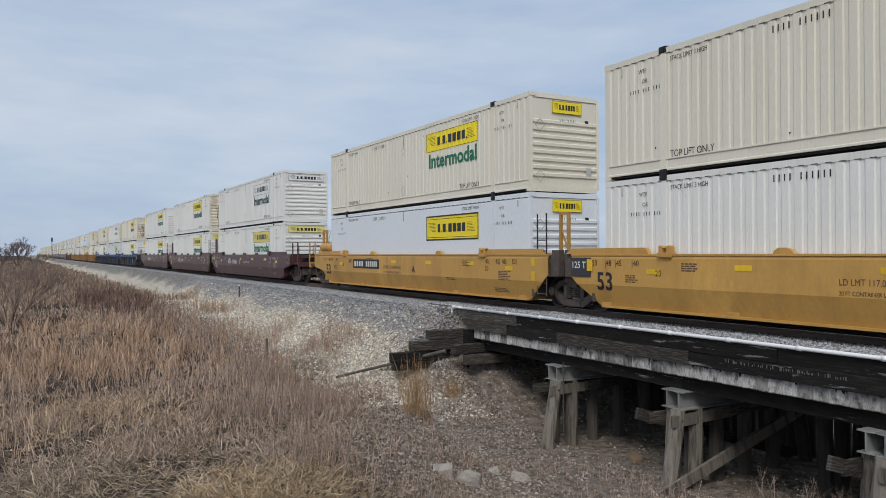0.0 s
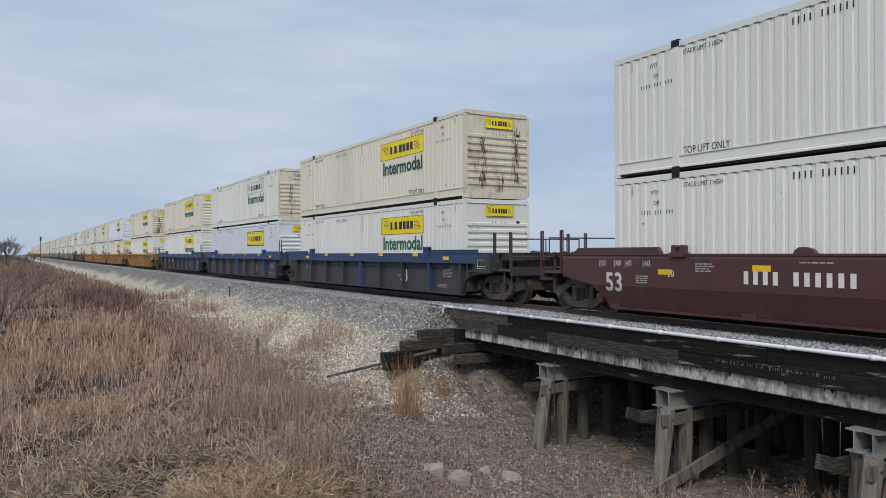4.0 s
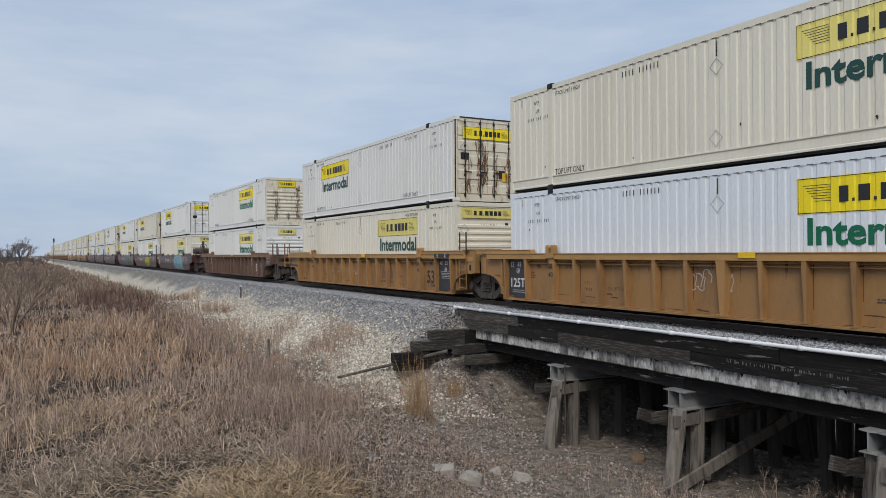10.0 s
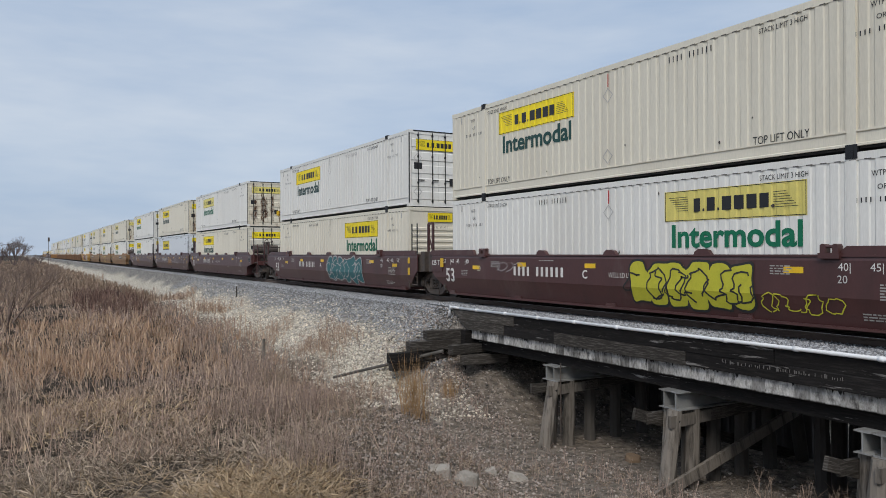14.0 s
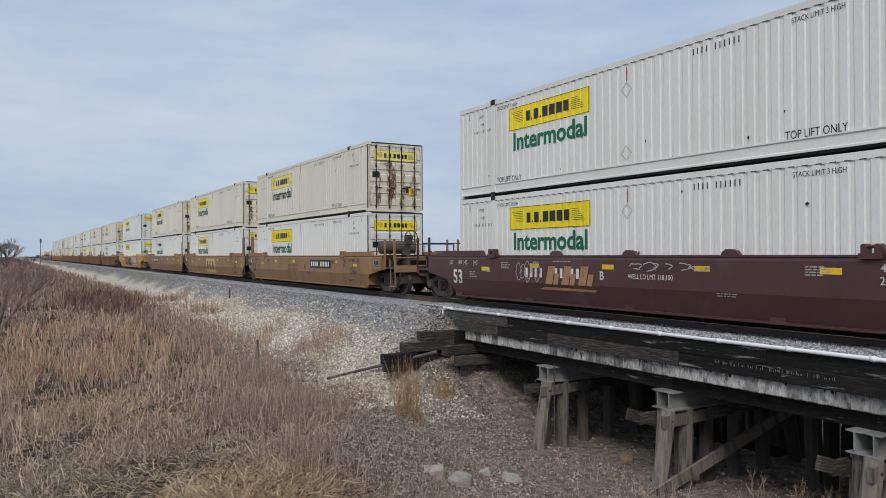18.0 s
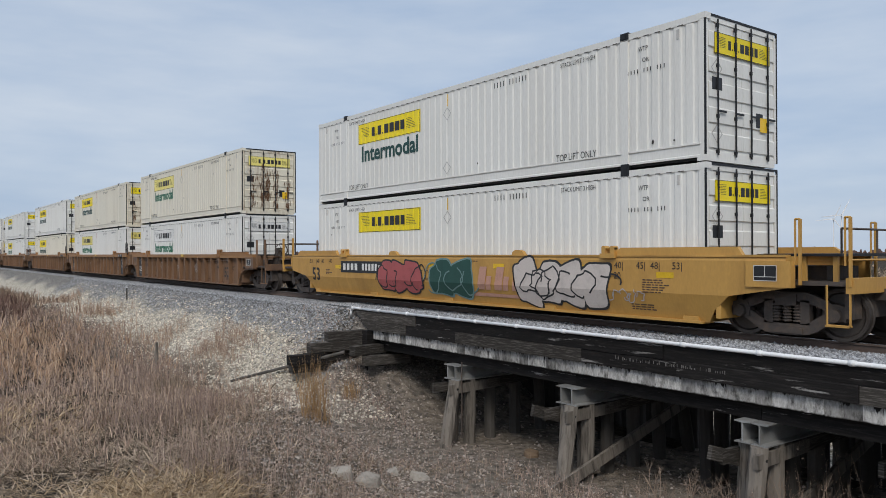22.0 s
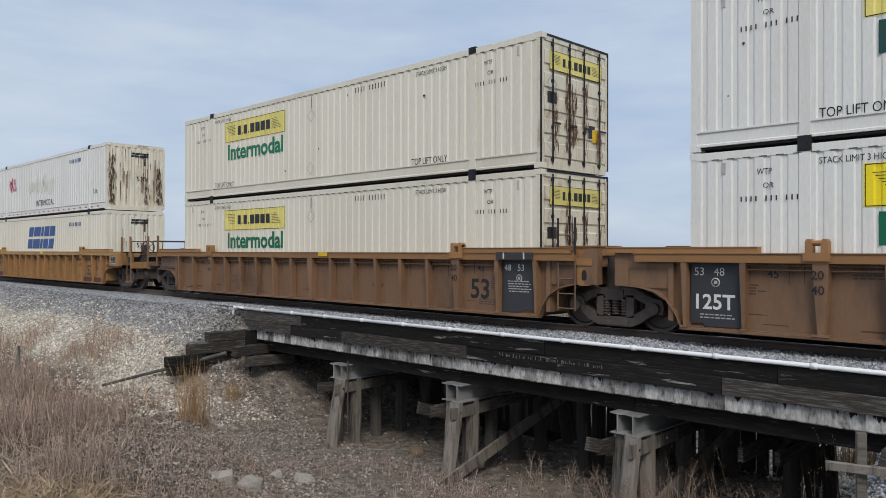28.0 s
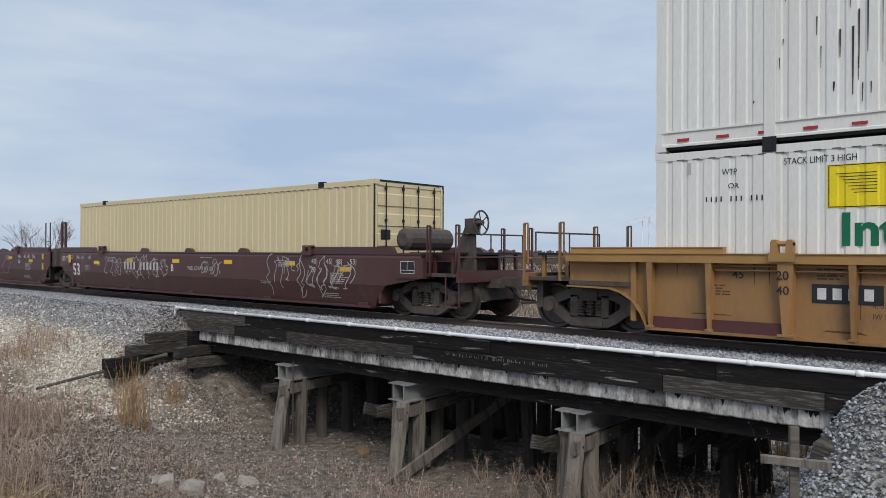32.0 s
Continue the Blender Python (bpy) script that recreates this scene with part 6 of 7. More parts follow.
            part("lettering", shared(("unit", UNIT.get(seed, "B"), "ink"), lambda: lettering(UNIT.get(seed, "B"), 0.34, "ink", 0.02)), car, m=shift(SXc, 7.2, 0.85) @ SIDE)
        if paint != "maroon" and spot:
            pl = part("number_plate", shared("nplate2", lambda: flat_bars([(0, 0, 2.75, 0.38)], "ink", "number_plate")), car, m=shift(SXc - 0.003, spot, 0.92) @ SIDE)
            part("number_marking", shared("nmark2", lambda: flat_bars([(0.15 + 0.26 * i, 0.08, 0.17, 0.22) for i in range(4)] + [(1.4 + 0.2 * i, 0.08, 0.13, 0.22) for i in range(6)], "stencil", "number_marking")), pl, m=shift(0, 0, 0.003))["kind"] = "stuff"
    else:
        at_ = RIB_PLATES.get(round(y))
        if at_:
            pl = part("number_plate", shared("nplate", lambda: flat_bars([(0, 0, 1.0, 0.3), (1.16, 0, 0.95, 0.3)], "ink", "number_plate")), car, m=shift(SXc - 0.003, at_, 0.76) @ SIDE)
            part("number_marking", shared("nmark", lambda: flat_bars([(0.08 + 0.22 * i, 0.06, 0.13, 0.18) for i in range(4)] + [(1.2 + 0.14 * i, 0.06, 0.09, 0.18) for i in range(6)], "stencil", "number_marking")), pl, m=shift(0, 0, 0.003))["kind"] = "stuff"
        if plates:
            if near == "joint":
                p = part("capacity_plate", shared("cplate", lambda: Shape().box(-1.40, -1.36, 0.05, 0.98, 0.24, 1.36).mesh("capacity_plate", "panel_black")), car, "black painted panel with white figures")
                part("lettering", shared("n48", lambda: lettering("48   53", 0.2, "stencil")), p, m=shift(-1.404, 0.92, 1.14) @ SIDE)
                part("stencilling", shared("cst", lambda: panel_text(0.5)), p, m=shift(-1.404, 0.95, 0.5) @ SIDE)["kind"] = "stuff"
                part("panel_badge", shared("badge", panel_badge), p, m=shift(-1.404, 0.5, 0.98) @ SIDE)
            if far == "joint":
                p = part("capacity_plate", shared("cplate2", lambda: Shape().box(-1.40, -1.36, LEN - 0.98, LEN - 0.05, 0.24, 1.36).mesh("capacity_plate", "panel_black")), car, "black painted panel with white figures")
                part("lettering", shared("n125", lambda: lettering("125T", 0.37, "stencil", 0.02)), p, m=shift(-1.404, LEN - 0.09, 0.55) @ SIDE)
                part("lettering", shared("n5348", lambda: lettering("53   48", 0.2, "stencil")), p, m=shift(-1.404, LEN - 0.12, 1.14) @ SIDE)
                part("stencilling", shared("cst2", lambda: panel_text(0.3)), p, m=shift(-1.404, LEN - 0.1, 0.24) @ SIDE)["kind"] = "stuff"
                part("panel_badge", shared("badge", panel_badge), p, m=shift(-1.404, LEN - 0.52, 1.02) @ SIDE)
    car.location = (TC, y, 0)
    return car


M["panel_black"] = material("dull_black_panel_paint", (0.035, 0.037, 0.042), 0.55, stain=0.3, dark=(0.07, 0.06, 0.055), grain=2, bump=0.04)

# the train's make-up, from the first car past: place of the load at 0 s, car, paint, then the lower and upper box
# a box: tone (w, c, b, t), side (r ribbed, p plain), near end (L louvred, D doors), sign, word, rust
TRAIN = [
    (-1.39, "smooth", "yellow", "wrL pale green", "crL yellow green"), (18.01, "smooth", "yellow", "bpL framed", "crL yellow green"),
    (41.60, "smooth", "maroon", "wrL pale green wide", "wrL outline dark_green wide"), (60.89, "smooth", "maroon", "wrL pale green wide", "wrL yellow dark_green rust"), (80.29, "smooth", "maroon", "wrL pale green", "wrL pale green"),
    (103.49, "ribbed", "slate", "wrL yellow green", "crL yellow dark_green rust"), (123.18, "ribbed", "slate", "bpL framed", "wrL outline green rust"), (142.67, "ribbed", "slate", "wrL yellow green", "crL yellow dark_green wide"),
    (166.08, "ribbed", "orange", "wrL yellow green", "crL yellow dark_green rust"), (189.53, "ribbed", "orange", "crL yellow dark_green wide", "brL yellow dark_green"), (208.80, "ribbed", "orange", "brL yellow green", "crL pale dark_green wide"),
    (228.33, "ribbed", "orange", "crL pale dark_green wide", "wrD yellow dark_green rust"), (251.49, "ribbed", "darkbrown", "wrL pale green", "wrL yellow green rust"),
    (275.15, "smooth", "maroon", "crL pale green", "wrD yellow dark_green"), (294.43, "smooth", "maroon", "wrL pale green wide", "crD yellow dark_green rust"), (313.90, "smooth", "maroon", "crL yellow green", "wrD yellow dark_green"),
    (337.05, "smooth", "maroon", "crD yellow dark_green", "wrD pale green rust"), (356.36, "smooth", "maroon", "bpD framed", "crD yellow dark_green rust"), (375.87, "smooth", "maroon", "wrD yellow green", "wrD yellow green"),
    (399.48, "smooth", "brown", "wrD yellow green", "crD pale dark_green rust"), (418.84, "smooth", "brown", "wrD pale green", "crD yellow dark_green rust"), (438.30, "smooth", "brown", "wrD outline green", "crD pale dark_green rust"),
    (461.70, "smooth", "yellow", "wrD yellow none", "wrD yellow dark_green"),
    (485.17, "ribbed", "rustbrown", "wrD outline green", "crD pale green rust"), (504.73, "ribbed", "rustbrown", "wrD pale green", "crD yellow dark_green rust"), (524.30, "ribbed", "rustbrown", "crD yellow dark_green", "wrD yellow dark_green"),
    (547.23, "ribbed", "rustbrown", "wrD yellow green", "wrD yellow dark_green"), (566.79, "ribbed", "rustbrown", "wrD yellow green rust", "wrD pale dark_green"), (586.34, "ribbed", "rustbrown", "crD pale green rust", "crD pale green rust"),
    (609.67, "ribbed", "orange", "crL slanted_plain blue", "wrL slanted bleached rust"), (629.24, "ribbed", "orange", "wrD slanted_plain blue", "wrD yellow dark_green"), (648.69, "ribbed", "orange", "wrD yellow green", "wrL slanted pale_blue rust"),
    (672.17, "smooth", "maroon", "trD none none"), (691.65, "smooth", "maroon"), (711.1, "smooth", "maroon"),
    (734.6, "smooth", "orange", "wrD yellow green"), (754.1, "smooth", "orange", "wrD yellow green"), (773.6, "smooth", "orange", "wrD yellow green"),
]
TONES = {"w": ("white", "white"), "c": ("cream", "cream-coloured"), "b": ("blue_white", "cool white"), "t": ("tan_box", "pale tan")}
COLOUR = {"yellow": "yellow", "orange": "rusty orange", "brown": "dusty brown", "rustbrown": "rusty brown", "maroon": "maroon", "slate": "slate and blue", "darkbrown": "dark brown"}
SAID = {"yellow": "with yellow sign", "framed": "with framed yellow sign", "pale": "with faded yellow sign", "outline": "with bleached sign", "slanted": "with worn lettering", "slanted_plain": "with blue lettering", "none": ""}
BRAKES = {275: "near_mast near", 190: "near", 337: "near", 399: "near", 485: "near", 610: "near", 672: "near", 735: "near", 18: "far_mast", 462: "far", 376: "far"}
CARS, LOADS = [], []
for i, (y, kind, paint, *boxes) in enumerate(TRAIN):
    ahead = y - TRAIN[i - 1][0] if i else 19.5
    behind = TRAIN[i + 1][0] - y if i + 1 < len(TRAIN) else 23.5
    near, far = ("joint" if d < 21 else "coupler" for d in (ahead, behind))
    label = f"{COLOUR[paint]} {'ribbed' if kind == 'ribbed' else 'smooth-sided'} well car, " + ("empty" if not boxes else "carrying one container" if len(boxes) == 1 else "carrying two stacked containers")
    car = well_car(kind, paint, near, far, y, label, top="navy" if paint == "slate" else "", plates=paint != "slate", brake=BRAKES.get(round(y), ""), seed=i)
    CARS.append((car, y))
    for k, spec in enumerate(boxes):
        code, sign, *rest = spec.split()
        word = rest[0] if rest and rest[0] != "none" else ""
        tone, said = TONES[code[0]]
        rust = "rust" in rest
        label = f"{said}{' rusty-ended' if rust else ''} {'ribbed' if code[1] == 'r' else 'smooth'} container {SAID[sign]}".rstrip() + (", in the well" if k == 0 else ", stacked on top")
        z = 0.42 + k * 2.935
        box = container(tone, "ribbed" if code[1] == "r" else "plain", "louvre" if code[2] == "L" else "door", sign, y, z, label, word, " ".join(rest), lift_word="slanted" not in sign and sign != "none")
        LOADS.append((box, y, z))

TEAL, CREAM, LIME, CHALK, INKY = (0.13, 0.34, 0.42), (0.55, 0.45, 0.38), (0.55, 0.52, 0.04), (0.46, 0.43, 0.42), (0.03, 0.03, 0.03)
BY = {round(y): car for car, y in CARS}
for y, seed, left, z, w, h, fill, edge, n, kind in (
        (275, 1, 7.0, 0.28, 4.4, 1.16, TEAL, CREAM, 5, "bubble"), (275, 2, 2.4, 0.9, 2.3, 0.45, CHALK, CHALK, 5, "line"), (275, 3, 9.9, 0.75, 1.5, 0.6, CHALK, CHALK, 2, "line"),
        (294, 4, 7.3, 0.32, 3.4, 1.05, LIME, INKY, 6, "bubble"), (294, 5, 3.7, 0.38, 1.6, 0.4, LIME, LIME, 4, "line"), (294, 6, 13.5, 0.95, 1.6, 0.4, CHALK, CHALK, 3, "line"),
        (314, 7, 8.0, 0.3, 4.0, 1.1, (0.04, 0.16, 0.17), CHALK, 6, "bubble"),
        (337, 8, 11.0, 0.3, 1.9, 1.1, CHALK, CHALK, 2, "line"), (356, 9, 12.4, 0.6, 3.6, 0.85, CHALK, CHALK, 6, "line"), (356, 10, 6.6, 0.65, 3.4, 0.8, CHALK, CHALK, 6, "line"),
        (376, 11, 12.6, 0.75, 1.1, 0.6, CHALK, CHALK, 4, "line"), (376, 12, 8.0, 1.12, 2.2, 0.25, CHALK, CHALK, 5, "line"),
        (462, 13, 11.6, 0.35, 2.2, 1.0, (0.42, 0.10, 0.10), INKY, 3, "bubble"), (462, 14, 8.8, 0.3, 1.8, 1.1, (0.02, 0.075, 0.06), (0.16, 0.26, 0.25), 2, "bubble"), (462, 15, 5.2, 0.28, 2.9, 1.12, (0.62, 0.55, 0.50), INKY, 4, "bubble"), (462, 16, 2.3, 0.5, 0.9, 0.3, CHALK, CHALK, 4, "line"),
        (485, 17, 12.2, 0.75, 0.7, 0.35, CHALK, CHALK, 3, "line"), (485, 18, 9.4, 0.62, 0.8, 0.4, CHALK, CHALK, 3, "line"), (485, 19, 6.6, 0.6, 1.0, 0.5, CHALK, CHALK, 4, "line"),
        (505, 20, 10.2, 0.75, 0.9, 0.3, CHALK, CHALK, 4, "line"), (505, 21, 6.9, 0.8, 1.6, 0.4, CHALK, CHALK, 5, "line"),
        (524, 22, 13.1, 1.0, 0.8, 0.2, CHALK, CHALK, 4, "line"), (524, 23, 9.6, 0.55, 1.6, 0.35, CHALK, CHALK, 6, "line"), (524, 24, 4.0, 0.55, 1.6, 0.7, CHALK, CHALK, 3, "line"),
        (567, 25, 5.9, 0.6, 0.55, 0.5, CHALK, CHALK, 2, "line"), (228, 26, 11.6, 0.6, 1.2, 0.45, CHALK, CHALK, 4, "line"), (228, 27, 9.6, 0.62, 1.2, 0.4, CHALK, CHALK, 4, "line"), (209, 28, 9.0, 0.6, 1.2, 0.6, CHALK, CHALK, 4, "line"),
        (190, 29, 11.5, 0.4, 4.0, 0.9, RUST, (0.16, 0.075, 0.05), 5, "line"), (251, 30, 12.5, 0.35, 9.0, 0.9, RUST, (0.22, 0.12, 0.09), 8, "line"),
        (672, 31, 13.4, 0.55, 4.2, 0.85, CHALK, CHALK, 11, "line"), (672, 32, 3.8, 0.35, 3.4, 1.1, CHALK, CHALK, 11, "line"), (672, 33, 7.3, 0.8, 1.2, 0.5, CHALK, CHALK, 4, "line"), (692, 34, 9.0, 0.4, 6.0, 0.9, CHALK, (0.5, 0.2, 0.22), 7, "line"),
        (629, 35, 6.2, 0.5, 1.2, 0.6, RUST, (0.08, 0.05, 0.04), 3, "line")):
    graffiti(BY[y], seed, left, z, w, h, fill, edge, n, kind, 0.024 if kind == "line" else 0.04)
# the owners' painted emblems as plain blocks
for y, left, z, w, h, back, front in ((419, 9.5, 0.3, 2.8, 1.0, (0.55, 0.42, 0.17), (0.20, 0.09, 0.05)), (462, 6.9, 0.6, 2.2, 0.6, None, (0.55, 0.30, 0.22)), (356, 9.2, 0.72, 2.2, 0.5, None, (0.40, 0.22, 0.10)), (376, 11.4, 0.72, 2.2, 0.5, None, (0.40, 0.22, 0.10)),
                                      (228, 6.0, 0.55, 1.2, 0.5, None, (0.20, 0.10, 0.06)), (547, 6.0, 0.55, 1.2, 0.5, None, (0.22, 0.08, 0.05)), (629, 9.0, 0.5, 1.2, 0.6, None, (0.24, 0.08, 0.06)), (649, 9.2, 0.55, 0.6, 0.4, None, (0.22, 0.12, 0.06))):
    m = shift(-1.531 if BY[y]["side"] == "smooth" else -1.367, left, z) @ SIDE
    if back:
        s_ = Shape().quad((0, 0, 0), (w, 0, 0), (w + 0.1, h, 0), (0, h, 0))
        part("emblem", folded(s_.mesh("emblem", tag_ink(back)), z) if BY[y]["side"] == "smooth" else s_.mesh("emblem", tag_ink(back)), BY[y], "faded painted emblem", m=m)
    rows = [(0.06 * w + 0.31 * w * i, (0.2 if back else 0) * h, 0.24 * w, (0.6 if back else 1) * h) for i in range(3)]
    s_ = Shape()
    for a_, b_, c_, d_ in rows:
        s_.quad((a_, b_, 0), (a_ + c_ * 0.55, b_, 0), (a_ + c_ * 0.8, b_ + d_, 0), (a_ + 0.25 * c_, b_ + d_, 0))
        s_.quad((a_ + c_ * 0.62, b_, 0), (a_ + c_, b_, 0), (a_ + c_ * 1.15, b_ + d_ * 0.6, 0), (a_ + 0.77 * c_, b_ + d_ * 0.6, 0))
    if not back:
        s_.quad((-0.1 * w, -0.3 * h, 0), (0.95 * w, -0.3 * h, 0), (w, -0.18 * h, 0), (0.05 * w, -0.14 * h, 0))
    me = s_.mesh("emblem", tag_ink(front))
    if BY[y]["side"] == "smooth":
        folded(me, z)
    part("emblem", me, BY[y], m=m @ shift(0, 0, 0.004))
# worn chalky marks along the trestle's outer timbers
chalk = random.Random(17)
marks = [(0.045 * i + chalk.uniform(0, 0.02), chalk.uniform(0, 0.02), chalk.uniform(0.008, 0.03), chalk.uniform(0.03, 0.075)) for i in range(56) if chalk.random() < 0.75]
M["chalk"] = material("faded_chalk", (0.15, 0.14, 0.13), 0.9, bump=0, stain=0.6, grain=6)
part("stencilling", flat_bars(marks, "chalk", "stencilling"), trestle, "faint chalky marks", m=shift(FASCIA - 0.012, 10.27, -0.61) @ SIDE)["kind"] = "stuff"
# dark red bands along the sills of the last orange cars
for y in (610, 629, 649):
    for a in (0.0, LEN - 2.3):
        part("sill_band", shared("sillband", lambda: Shape().box(-1.44, -1.415, 0, 2.3, 0.2, 0.40).mesh("sill_band", tag_ink((0.10, 0.032, 0.032)))), BY[y], "dark red painted band", m=shift(0.015, a, 0.005))
tag_ = bands(loops(40, 1.3, 0.9, 5), 0.05, 0.0, (0.55, 0.02, 0.10))
for box, y, z in LOADS:
    if abs(y - 609.67) < 0.1 and z > 2:
        part("graffiti", tag_, box, "sprayed crimson scribble", m=shift(-HALF - 0.016, LEN - 2.5, 1.35) @ SIDE)

# ---- plants, stones and small things ----
rng = np.random.RandomState(7)


def strips(name, base, h, width, lean, mat, curl=0.3, head=0.0):
    """Blades from arrays: two tapering segments each, facing all ways."""
    n = len(base)
    a = rng.rand(n) * 2 * np.pi
    side = np.stack([np.cos(a), np.sin(a), 0 * a], -1) * (width / 2)[:, None]
    b = rng.rand(n) * 2 * np.pi
    d = np.stack([np.cos(b), np.sin(b), 0 * b], -1) * (lean * h)[:, None]
    up = np.zeros((n, 3))
    up[:, 2] = h
    mid = base + up * 0.55 + d * (0.5 - 0.5 * curl)
    tip = base + up * (1 - 0.25 * np.minimum(1, lean))[:, None] + d
    wide = 0.75 + head * (rng.rand(n) < 0.5)
    v = np.stack([base - side, base + side, mid + side * wide[:, None], mid - side * wide[:, None], tip], 1).reshape(-1, 3)
    k = np.arange(n)[:, None] * 5
    tri = np.concatenate([k + np.array([[0, 1, 2]]), k + np.array([[0, 2, 3]]), k + np.array([[3, 2, 4]])], 1).reshape(-1, 3)
    return raw_mesh(name, v, tri, mat)


def wedge(n, a0, a1, r0, r1):
    """Places in a sector round the standpoint, thinning out with distance."""
    r = r0 * np.exp(rng.rand(n) * np.log(r1 / r0))
    a = np.radians(a0 + (a1 - a0) * rng.rand(n))
    return r * np.sin(a), r * np.cos(a), r


def tufts(name, label, n, per, sector, long, mat, keep, rise, droop, fan=1.2, radius=0.07, fat=0.0006, swirl=0.6):
    """Grass in tufts: bending blades of three segments that fan out from many small crowns."""
    x, y, r = wedge(n, *sector)
    ok = keep(x, y) > rng.rand(n)
    x, y, r = x[ok], y[ok], r[ok]
    size = 0.7 + 0.6 * rng.rand(len(x)) + 0.3 * bumps(x, y, 0.9, 22)
    aim = 3.0 * bumps(x, y, 0.5, 77) * swirl + 6.28 * rng.rand(len(x)) * (1 - 0.5 * swirl)
    tone = rng.rand(len(x))
    x, y, r, size, aim, tone = (np.repeat(q, per) for q in (x, y, r, size, aim, tone))
    m = len(x)
    x = x + radius * rng.randn(m)
    y = y + radius * rng.randn(m)
    ground_z = height(x, y) - 0.02
    az = aim + fan * rng.randn(m)
    e = np.radians(rise[0] + (rise[1] - rise[0]) * rng.rand(m))
    bend = np.radians(droop[0] + (droop[1] - droop[0]) * rng.rand(m) ** 1.3)
    step = (long[0] + (long[1] - long[0]) * rng.rand(m)) * size / 3
    d = np.stack([np.cos(az), np.sin(az)], -1)
    tw = az + 1.57 + 0.9 * rng.randn(m)
    w = np.maximum(0.004, fat * r) * (0.6 + 0.8 * rng.rand(m))
    side = np.stack([np.cos(tw), np.sin(tw), 0.4 * rng.randn(m)], -1) * (w / 2)[:, None]
    p = np.stack([x, y, ground_z], -1)
    pts = [p]
    for k in range(3):
        a = e - bend * (k + 0.5) / 3
        p = p + np.concatenate([d * (np.cos(a) * step)[:, None], (np.sin(a) * step)[:, None]], 1)
        p[:, 2] = np.maximum(p[:, 2], ground_z + 0.025)
        pts.append(p)
    v = np.stack([pts[0] - side, pts[0] + side, pts[1] - side, pts[1] + side, pts[2] - side * 0.75, pts[2] + side * 0.75, pts[3]], 1).reshape(-1, 3)
    tri = np.array([(0, 1, 3), (0, 3, 2), (2, 3, 5), (2, 5, 4), (4, 5, 6)])
    f = (np.arange(m)[:, None, None] * 7 + tri[None]).reshape(-1, 3)
    me = raw_mesh(name, v, f, mat)
    at = me.attributes.new("tone", "FLOAT", "POINT")
    at.data.foreach_set("value", np.repeat(tone, 7).astype(np.float32))
    return tagged(new(name, me), label, "grass", kind="stuff")


def field(x, y):
    so, st_ = cover(x + 0.1, y)
    return np.clip(1 - 1.0 * so, 0, 1) * np.clip(1 - 1.35 * st_, 0, 1) * (x < 10.3)


def patchy(x, y, s, seed, low=0.15):
    return np.clip(0.55 + 1.3 * bumps(x, y, s, seed), low, 1)


def mat_zone(x, y):
    r = np.hypot(x, y)
    return field(x, y) * np.clip(1.5 - (r - 13 + 3 * bumps(x, y, 0.4, 12)) / 7, 0.12, 1)


def weed_zone(x, y):
    r = np.hypot(x, y)
    return field(x, y) * np.clip((r - 13.5 + 3 * bumps(x, y, 0.5, 13)) / 6, 0.02, 1) * patchy(x, y, 0.9, 61, 0.3) * np.clip((9.4 - x) / 4.5, 0.2, 1)


def russet(x, y):
    r = np.hypot(x, y)
    return field(x, y) * np.clip(1.2 - np.abs(r - 33) / 8, 0, 1) * patchy(x, y, 0.6, 31) * np.clip(1.5 - x / 5, 0.15, 1)


def purple(x, y):
    return field(x, y) * np.clip((x - 2.0) / 3, 0.1, 1) * patchy(x, y, 0.8, 33, 0.2) * np.clip((9.6 - x) / 3.5, 0.25, 1)


def bank(x, y):
    so, st_ = cover(x, y)
    return np.clip(so + 0.6 * st_ * (y > 15) * (x < 10.5) * (y < 32), 0, 1) * (0.25 + 0.75 * np.clip(1.6 * bumps(x, y, 1.3, 41) + 0.3, 0, 1)) * (x < 11.7) * (y > 6)


